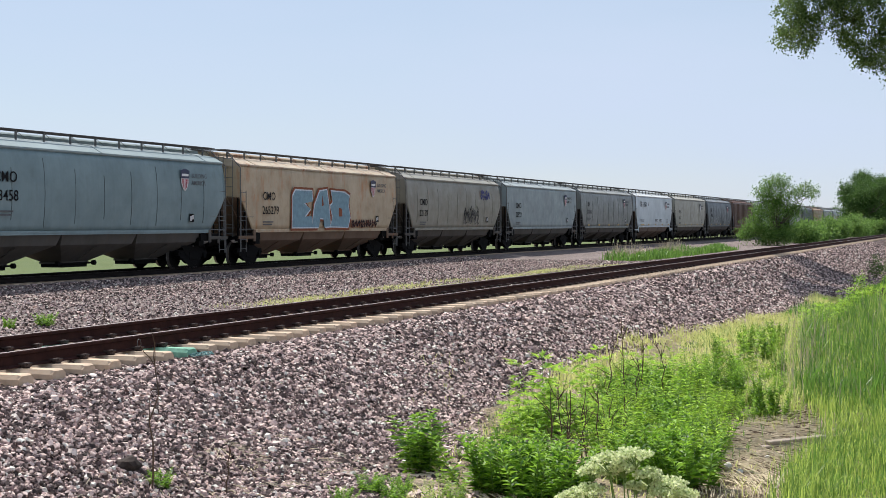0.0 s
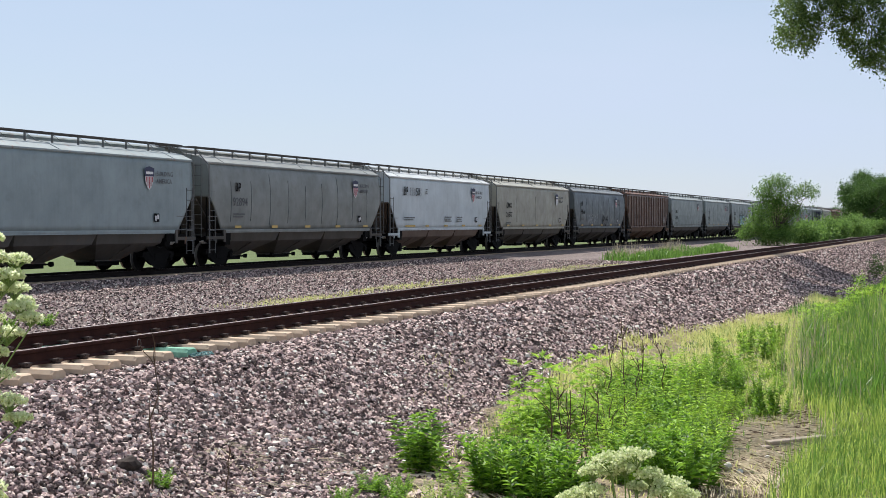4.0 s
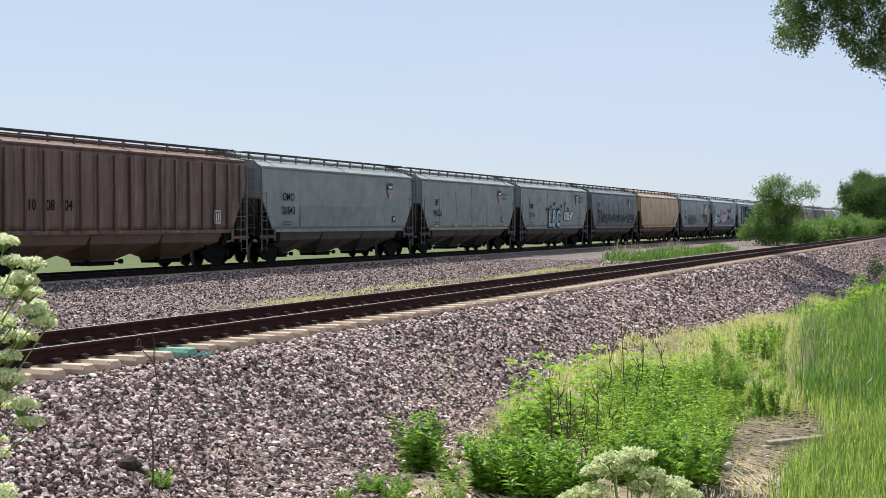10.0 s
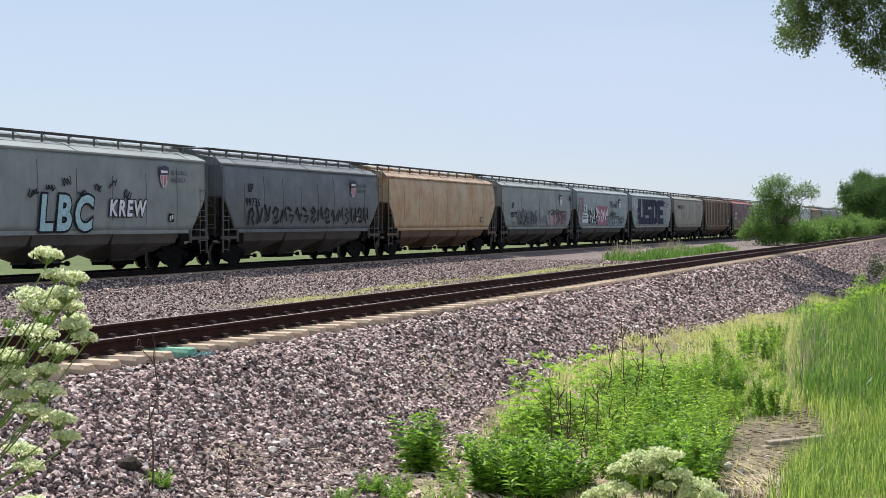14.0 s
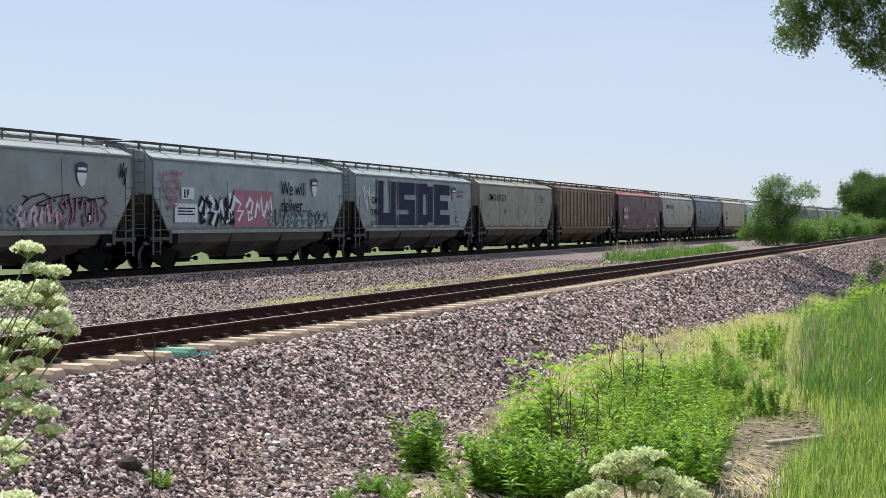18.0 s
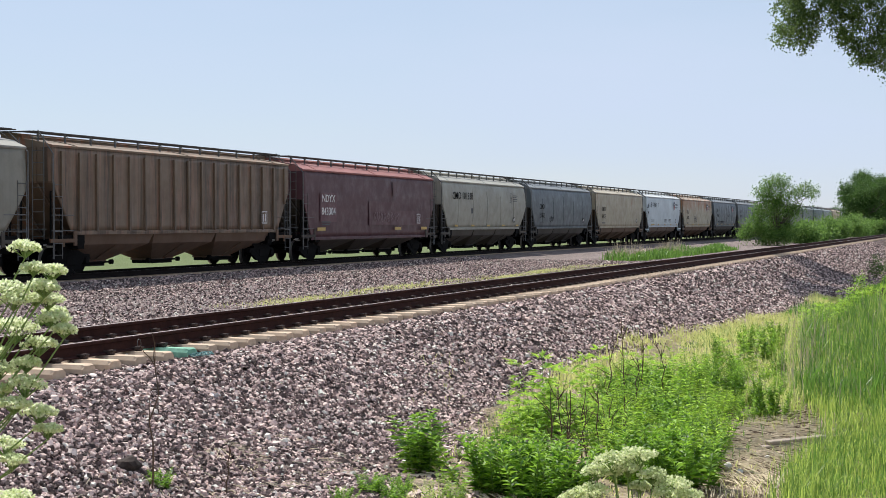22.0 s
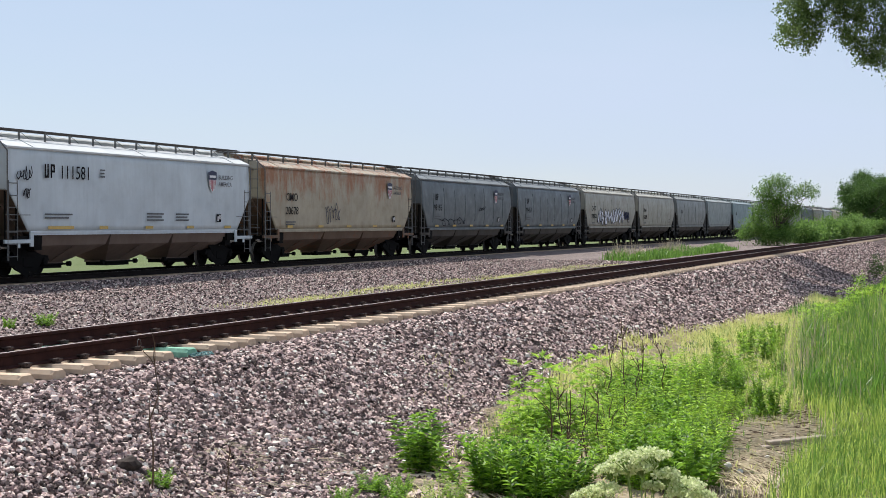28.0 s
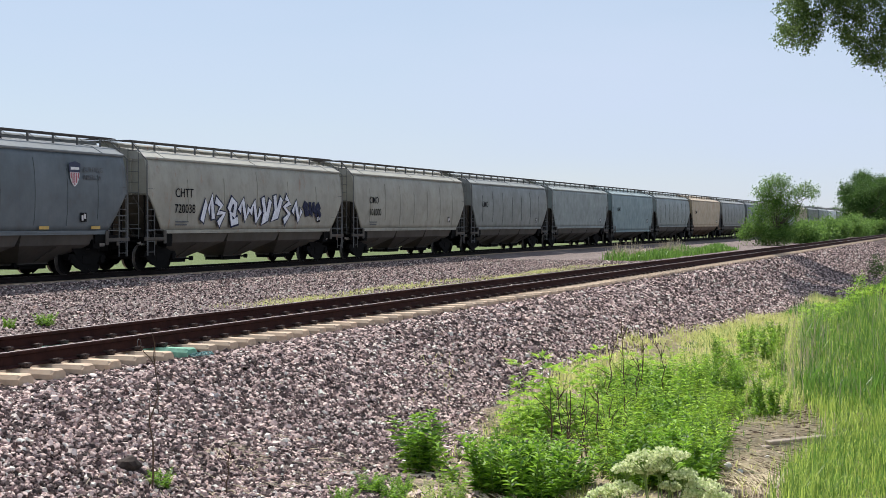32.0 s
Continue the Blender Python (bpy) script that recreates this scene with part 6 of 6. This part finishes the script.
lawn("tall_grass", sow(14000, 2, 24.6, 47, edge, lambda x: bare(x) + 0.25 * np.sin(x * 1.3), 0.3), 0.78, 0.014, M_GRASS_DARK, 2, "tall green grass with seed heads on the bank", 0.3)
lawn("yellow_grass", sow(21000, 3, 24, 58, lambda x: 0.095 * x + 0.2, lambda x: 7.1 - 0.17 * np.clip(x - 38, 0, 15.5) - 0.10 * np.maximum(30 - x, 0) + 0.3 * np.sin(x), 0.25), 0.32, 0.016, M_GRASS_DRY, 3, "short yellow-green grass at the slope foot", 0.5)
lawn("green_grass", sow(26000, 4, 18, 60, lambda x: bare(x) + 0.9 * (x < 25), lambda x: np.minimum(6.4 - 0.15 * np.clip(x - 38, 0, 15.5), 0.30 * x), 0.7), 0.22, 0.014, M_GRASS_DARK, 4, "patchy green grass between the weeds", 0.5)
lawn("green_grass", sow(9000, 5, 13.3, 17.0, lambda x: 0.24 * x + 0.1, lambda x: 0.245 * x + 2.0, 0.8), 0.10, 0.007, M_GRASS_DRY, 5, "thin short grass at the gravel edge", 0.6)
lawn("far_bank_grass", sow(18000, 6, 46, 200, lambda x: 0.045 * x, lambda x: np.clip(5.4 - 0.17 * (x - 46), 4.1, 9), 0.15, 1.5), 0.45, 0.05, M_GRASS_DARK, 6, "green grass along the bank", 0.35)
lawn("track_side_grass", sow(9000, 7, 83, 122, lambda x: 17.0 + 0.012 * (x - 74), lambda x: 19.6 + 0 * x, 0.35), 0.58, 0.04, M_GRASS_DARK, 7, "tall green grass strip between the tracks", 0.25)
lawn("track_side_grass", sow(1000, 8, 86, 106, lambda x: 18.2 + 0 * x, lambda x: 20.0 + 0 * x, 0.1), 0.95, 0.025, M_STRAW, 8, "dry brown seed heads above the grass strip", 0.2)
lawn("gravel_grass", sow(9000, 9, 34, 75, lambda x: 16.4 + 0 * x, lambda x: 17.9 + 0.3 * np.sin(x), 0.75), 0.16, 0.014, M_GRASS_DRY, 9, "thin yellowing grass on the gravel between tracks", 0.6)


# ---------------------------------------------------------------- loose stones, straw and litter
def stones(name, X, Y, size, seed, label, lift=0.35, mat=None, worn=False):
    """Angular broken stones, each a bent block lying at its own angle."""
    g = np.random.default_rng(seed)
    n = len(X)
    dims = np.stack([g.uniform(0.8, 1.5, n), g.uniform(0.55, 1.0, n), g.uniform(0.48, 0.95, n)], 1) * (size * g.lognormal(0, 0.25, n))[:, None] / 2
    if worn:        # broken slabs with a flat top and sloping sides
        a6 = np.arange(6) * math.pi / 3
        c = np.concatenate([np.stack([np.cos(a6) * r, np.sin(a6) * r, np.full(6, z)], 1) for r, z in ((0.78, 1.0), (1.1, -0.5))])
        V = c[None] * dims[:, None] * g.uniform(0.72, 1.2, (n, 12, 3))
        faces = [[0, 1, 2, 3], [0, 3, 4, 5]] + [[6 + i, 6 + (i + 1) % 6, (i + 1) % 6, i] for i in range(6)]
    else:
        c = np.array([(-1, -1, -1), (1, -1, -1), (1, 1, -1), (-1, 1, -1), (-0.8, -0.8, 1), (0.8, -0.8, 1), (0.8, 0.8, 1), (-0.8, 0.8, 1)], float)
        V = c[None] * dims[:, None] * g.uniform(0.6, 1.15, (n, 8, 3))
        faces = [[4, 5, 6, 7], [0, 1, 5, 4], [1, 2, 6, 5], [2, 3, 7, 6], [3, 0, 4, 7]]
    q = g.normal(0, 1, (n, 4)) * [1.0, 0.30, 0.30, 1.0]
    q /= np.linalg.norm(q, axis=1, keepdims=True)
    w, x, y, z = q.T
    R = np.stack([np.stack([1 - 2 * (y * y + z * z), 2 * (x * y - w * z), 2 * (x * z + w * y)], -1), np.stack([2 * (x * y + w * z), 1 - 2 * (x * x + z * z), 2 * (y * z - w * x)], -1),
                  np.stack([2 * (x * z - w * y), 2 * (y * z + w * x), 1 - 2 * (x * x + y * y)], -1)], 1)
    V = np.einsum("nij,nkj->nki", R, V)
    Z = ground_z(X, Y) + dims[:, 2] * lift + g.uniform(-0.3, 0.8, n) * size * 0.45
    V += np.stack([X, Y, Z], 1)[:, None]
    k = np.arange(n)[:, None] * len(c)
    F = np.concatenate([k + f for f in faces], 0)
    ob = new(name, array_mesh(name, V.reshape(-1, 3), F, mat or M_STONE))
    return tagged(ob, label, "ballast", kind="stuff")


def toe(x):
    return 6.95 - 1.35 * np.clip((23.0 - x) / 9.5, 0, 1) - 0.17 * np.clip(x - 38, 0, 15.5) + 0.25 * np.sin(x * 0.9) + 0.15 * np.sin(x * 2.7)


stones("ballast", *sow(31000, 21, 11.0, 17.0, lambda x: toe(x) - 0.25, lambda x: 9.84 + 0 * x), 0.046, 21, "broken purple-grey track ballast on the slope", worn=True)
stones("ballast", *sow(31000, 27, 17.0, 24.0, lambda x: toe(x) - 0.25, lambda x: 9.84 + 0 * x), 0.048, 27, "broken purple-grey track ballast on the slope", worn=True)
stones("ballast", *sow(36000, 22, 24.0, 44.0, lambda x: toe(x), lambda x: 9.86 + 0 * x), 0.056, 22, "broken purple-grey track ballast on the slope")
stones("ballast", *sow(44000, 23, 44.0, 150.0, lambda x: np.maximum(toe(x), 4.1), lambda x: 9.9 + 0 * x, 0, 1.6), 0.066, 23, "broken purple-grey track ballast farther along")
stones("ballast", *sow(60000, 24, 20.0, 85.0, lambda x: 13.0 + 0 * x, lambda x: 27.6 + 0 * x, 0, 1.2), 0.046, 24, "grey gravel between the two tracks", 0.35, M_GRAVEL)
stones("ballast", *sow(2600, 26, 12.5, 20.0, lambda x: toe(x) - 1.3, lambda x: toe(x) + 0.1), 0.055, 26, "scattered stones on the soil at the slope foot")
stones("clods", *sow(2600, 28, 15.5, 24.0, bare, lambda x: bare(x) + 1.1), 0.030, 28, "crumbled dry soil on the bare patch", 0.2, plain("dry_clod", (0.34, 0.275, 0.195), 0.95, 0, 0.35, 10))
stones("ballast", *sow(5000, 25, 11.0, 40.0, lambda x: 10.0 + 0 * x, lambda x: 12.9 + 0 * x), 0.055, 25, "ballast between the ties", 0.0)


def straw(name, X, Y, length, seed, mat, label):
    g = np.random.default_rng(seed)
    n = len(X)
    a = g.uniform(0, np.pi, n)
    d = np.stack([np.cos(a), np.sin(a), g.normal(0, 0.12, n)], 1) * (length * g.uniform(0.4, 1.2, n))[:, None]
    s = np.stack([-np.sin(a), np.cos(a), np.zeros(n)], 1) * 0.004
    b = np.stack([X, Y, ground_z(X, Y) + 0.035], 1)
    V = np.stack([b - s, b + s, b + d + s, b + d - s, b + d * 0.5 + [0, 0, 0.012]], 1).reshape(-1, 3)
    k = np.arange(n)[:, None] * 5
    F = np.concatenate([k + [0, 1, 4], k + [1, 2, 4], k + [2, 3, 4], k + [3, 0, 4]], 0)
    return tagged(new(name, array_mesh(name, V, F, mat)), label, "straw", kind="stuff")


straw("straw", *sow(1500, 31, 15.5, 23.5, bare, lambda x: bare(x) + 1.1), 0.26, 31, M_STRAW, "dry flattened straw on the bare dirt patch")
straw("straw", *sow(700, 36, 15.5, 24.5, bare, lambda x: bare(x) + 1.25), 0.16, 36, M_TWIG, "broken brown twigs on the bare dirt patch")
straw("straw", *sow(900, 37, 16.2, 22.5, lambda x: 0.25 * x + 0.2, lambda x: 0.25 * x + 1.3), 0.24, 37, M_STRAW, "dry straw between the weeds and the gravel")
straw("straw", *sow(900, 32, 14.0, 17.5, lambda x: 0.25 * x, lambda x: 0.25 * x + 1.9), 0.25, 32, M_STRAW, "dry straw at the gravel edge")
straw("straw", *sow(420, 33, 12.0, 17.0, lambda x: 6.4 + 0 * x, lambda x: 7.8 + 0 * x), 0.2, 33, M_STRAW, "dry stalks lying on the ballast")
straw("straw", *sow(160, 35, 14.7, 15.6, lambda x: 7.2 + 0 * x, lambda x: 7.75 + 0 * x), 0.3, 35, M_STRAW, "bundle of dry stalks on the ballast")
straw("straw", *sow(1500, 34, 23, 40, lambda x: 0.18 * x + 0 * x, lambda x: 6.9 + 0 * x), 0.25, 34, M_STRAW, "dry stalks at the slope foot")

plank = new("weathered_board")
bm = bmesh.new()
box(bm, -0.47, 0.45, -0.07, 0.055, 0, 0.05, 0.008)
box(bm, -0.38, 0.49, -0.05, 0.07, 0.056, 0.10, 0.008)
for v in bm.verts:
    v.co.z += 0.012 * math.sin(v.co.x * 4)
plank.data = None
part("board", bm, plain("silvered_wood", (0.30, 0.25, 0.20), 0.9, 0, 0.3, 14), plank)
plank.matrix_basis = pose(19.66, 2.17, float(ground_z(19.66, 2.17)) + 0.02, 2, 0, -46)
tagged(plank, "weathered grey board lying on bare dirt", "board")

boulder = new("dark_stone")
bm = bmesh.new()
bmesh.ops.create_icosphere(bm, subdivisions=2, radius=0.11)
for v in bm.verts:
    v.co = Vector((v.co.x * 1.2, v.co.y, v.co.z * 0.8)) * (1 + 0.3 * noise.noise(v.co * 14))
part("stone", bm, plain("dark_clod", (0.05, 0.04, 0.035), 0.95, 0, 0.4, 20), boulder)
boulder.location = (13.39, 7.81, float(ground_z(13.39, 7.81)) + 0.05)
tagged(boulder, "dark rough stone lying on the ballast", "stone")

wrap = new("paper_scrap")
bm = bmesh.new()
rows = [[bm.verts.new((0.03 * i + 0.01 * math.sin(j * 2), 0.03 * j, 0.025 * math.sin(i * 1.7 + j))) for j in range(4)] for i in range(6)]
for a, b in zip(rows, rows[1:]):
    for j in range(3):
        bm.faces.new((a[j], b[j], b[j + 1], a[j + 1]))
bm.normal_update()
bmesh.ops.solidify(bm, geom=bm.faces[:], thickness=0.002)
part("scrap", bm, plain("white_paper", (0.75, 0.76, 0.78), 0.8, 0, 0.08), wrap)
wrap.matrix_basis = pose(16.71, 8.5, float(ground_z(16.71, 8.5)) + 0.07, 20, 10, 60)
tagged(wrap, "crumpled white paper scrap on the ballast", "litter")


cord = new("teal_cord")
bm = bmesh.new()
p = None
for i in range(60):
    q = Vector((0.16 * math.sin(i * 0.9) + 0.10 * math.sin(i * 0.23), 0.07 * math.cos(i * 1.3), 0.02 + 0.02 * math.sin(i * 1.7)))
    if p:
        bar(bm, p, q, 0.005, 4)
    p = q
part("cord", bm, plain("teal_plastic", (0.10, 0.24, 0.23), 0.6), cord)
cord.location = (18.55, 9.72, float(ground_z(18.55, 9.72)) + 0.06)
tagged(cord, "tangled teal cord beside the green tie", "cord")

ring = new("wire_loop")
bm = bmesh.new()
for i in range(14):
    a, b = 2 * math.pi * i / 14, 2 * math.pi * (i + 1) / 14
    bar(bm, (0.05 * math.cos(a), 0, 0.06 + 0.06 * math.sin(a)), (0.05 * math.cos(b), 0, 0.06 + 0.06 * math.sin(b)), 0.004, 4)
part("wire", bm, M_GALV, ring)
ring.location = (17.9, 10.28, -0.16)
tagged(ring, "bent wire loop on a rail clip", "wire")

for x, y, s in ((17.7, 2.68, 0.05), (17.35, 2.50, 0.04), (18.6, 2.35, 0.035)):
    peb = new("pale_stone")
    bm = bmesh.new()
    bmesh.ops.create_icosphere(bm, subdivisions=2, radius=s)
    for v in bm.verts:
        v.co *= 1 + 0.35 * noise.noise(v.co * 20 + Vector((x, y, 0)))
    part("stone", bm, plain("pale_limestone", (0.55, 0.53, 0.48), 0.9), peb)
    peb.location = (x, y, float(ground_z(x, y)) + s * 0.7)
    tagged(peb, "pale stone lying on bare dirt", "stone")


# ---------------------------------------------------------------- umbel flowers close to the camera
def umbel_plant(name, foot, heads, seed, label, stem_r=0.0034, floret=0.0055, petal=None):
    """A tall stem that branches into flat white flower heads. Heads are world points with a radius."""
    root = new(name)
    root.location = foot
    tagged(root, label, "wildflower")
    g = np.random.default_rng(seed)
    heads = [h for a, b, c, r in heads for h in ((a, b, c, r * 0.82), (a + g.normal(0, 0.02), b + g.normal(0, 0.022), c - g.uniform(0.015, 0.045), r * 0.62))]
    f = Vector(foot)
    st = bmesh.new()
    mean = sum((Vector(h[:3]) for h in heads), Vector()) / len(heads) - f
    fork = Vector((mean.x * 0.3, mean.y * 0.3, mean.z * 0.72))
    limb(st, (0, 0, -0.05), fork, stem_r, stem_r * 0.7, g, 0.03, 5)
    P, D = [], []
    for h in heads:
        c = Vector(h[:3]) - f
        r = h[3] * 1.2
        neck = c - Vector((0, 0, r * 0.9))
        limb(st, fork, neck, stem_r * 0.6, stem_r * 0.35, g, 0.05, 4)
        for i in range(15):          # rays, each ends in a small ball of florets
            a, u = i * 2.4, math.sqrt((i + 0.5) / 15)
            q = c + Vector((math.cos(a) * r * u, math.sin(a) * r * u, (0.22 - 0.34 * u * u) * r + g.normal(0, 0.07 * r)))
            bar(st, neck, q, 0.0011, 4, 0.0007)
            d = r * 0.19 * g.uniform(0.75, 1.2)
            for _ in range(34):
                o = Vector(g.normal(0, 1, 3)).normalized()
                P.append(tuple(q + Vector((o.x, o.y, o.z * 0.6)) * d)), D.append(tuple(o + Vector(g.normal(0, 0.5, 3))))
    part("stem", st, M_STEM, root)
    P, D = np.array(P), np.array(D)
    V, F = leaves(P, D, unit(g, len(P)), floret * g.uniform(0.7, 1.3, len(P)), floret * 0.9 * np.ones(len(P)), g)
    part("blossom", array_mesh("blossom", V, F, petal or M_FLOWER), None, root)
    return root


UMBEL_LEFT = umbel_plant("umbel_flower", (1.95, 1.86, -0.12), [(2.10, 1.575, 1.460, 0.022), (2.14, 1.548, 1.425, 0.022), (2.09, 1.590, 1.392, 0.028), (2.15, 1.556, 1.378, 0.022), (2.12, 1.592, 1.330, 0.034), (2.15, 1.565, 1.305, 0.026), (2.10, 1.605, 1.262, 0.026), (2.13, 1.575, 1.055, 0.03), (2.11, 1.540, 1.400, 0.022), (2.13, 1.528, 1.350, 0.024), (2.10, 1.552, 1.245, 0.030), (2.12, 1.535, 1.200, 0.026), (2.12, 1.592, 1.140, 0.028)], 5, "white umbel wildflower swaying on a tall stem", petal=M_FLOWER_GREEN)
UMBEL_RIGHT = umbel_plant("umbel_flower", (3.0, 0.62, -0.12), [(2.94, 0.668, 1.009, 0.034), (2.94, 0.619, 1.020, 0.032), (2.95, 0.640, 0.998, 0.026), (2.94, 0.712, 0.946, 0.034), (2.94, 0.554, 0.968, 0.034), (2.93, 0.592, 0.985, 0.024), (2.94, 0.746, 0.931, 0.028), (2.96, 0.53, 0.945, 0.026)], 6, "cream umbel wildflower with flat heads", stem_r=0.0035, floret=0.0060, petal=M_FLOWER)


# ---------------------------------------------------------------- what moves
LEAN_LEFT = [(0, -25), (0.5, -10), (1, 45), (2, 50), (3, 105), (3.5, 85), (4.5, 90), (5.5, 105), (6, 115), (7, 85), (8, 45), (9, 50), (9.5, 0), (10, 110), (11, 85), (12, 95), (12.5, 135), (13, 130), (13.5, 145), (14, 180), (14.5, 140), (15.5, 60),
             (16.5, -10), (17, 75), (18, 150), (19, 65), (20, 5), (21, 70), (22, 145), (22.5, 155), (23, 130), (24, 95), (24.5, 70), (25, 105), (25.5, 90), (26.5, 20), (27.5, -30), (28, -30), (29, -40), (30, -35), (31, -40), (32, -35)]
LEAN_RIGHT = [(0, 0), (2, 0), (3.5, 2), (6, 4), (8, 5), (10, 8), (12, 18), (13, 20), (14, 70), (15.5, 45), (17, 25), (19, 35), (21, 8), (23, 15), (25, 32), (26.5, 40), (28, 42), (30, 60), (31, 70), (32, 82)]
SWAY = [(0, 0, 0), (3, 0, 0), (6, 0, 2), (9, 0, 0), (12, -1, 3), (13, 3, 1), (16.5, 1, 0), (19, 0, 0), (21, -2, 3), (23.5, -3, 7), (25, 3, 8), (27.5, 3, 5), (29, 5, 5), (31, 5, 3), (32, 3, 5)]


def lean(foot, px, reach):
    """A plant bent from its foot so that its head, at that reach, goes sideways."""
    a = math.degrees(math.asin(px * reach / 2778 / 1.45))
    axis = Vector((math.cos(radians(18.9)), math.sin(radians(18.9)), 0))
    return Matrix.Translation(foot) @ Matrix.Rotation(radians(a), 4, axis)


def motions():
    turn = [(k / FPS, pose(0, 0, 0, 0, -math.degrees(run(k / FPS) / WHEEL_R) % 360.0, 0)) for k in range(int(CLIP * FPS) + 1)]
    walk(WHEELS[0], turn)
    keys = WHEELS[0].animation_data
    done = {WHEELS[0].name}
    for root, mid in TRAIN:
        for o in root.children_recursive:
            if o.name.split(".")[0] == "wheelset" and o.name not in done:
                o.rotation_mode = "QUATERNION"
                o.animation_data_create()
                o.animation_data.action = keys.action
                o.animation_data.action_slot = keys.action_slot
        walk(root, [(float(t), pose(mid - run(t), FAR_Y, TRAIN_Z)) for t in range(0, 33, 2)])

    walk(UMBEL_LEFT, [(t, lean((1.95, 1.86, -0.12), px, 2.6)) for t, px in LEAN_LEFT])
    walk(UMBEL_RIGHT, [(t, lean((3.0, 0.62, -0.12), px, 3.0)) for t, px in LEAN_RIGHT])
    walk(BOUGH, [(t, pose(0, -dx * 0.0108, dz * 0.0108)) for t, dx, dz in SWAY])


motions()
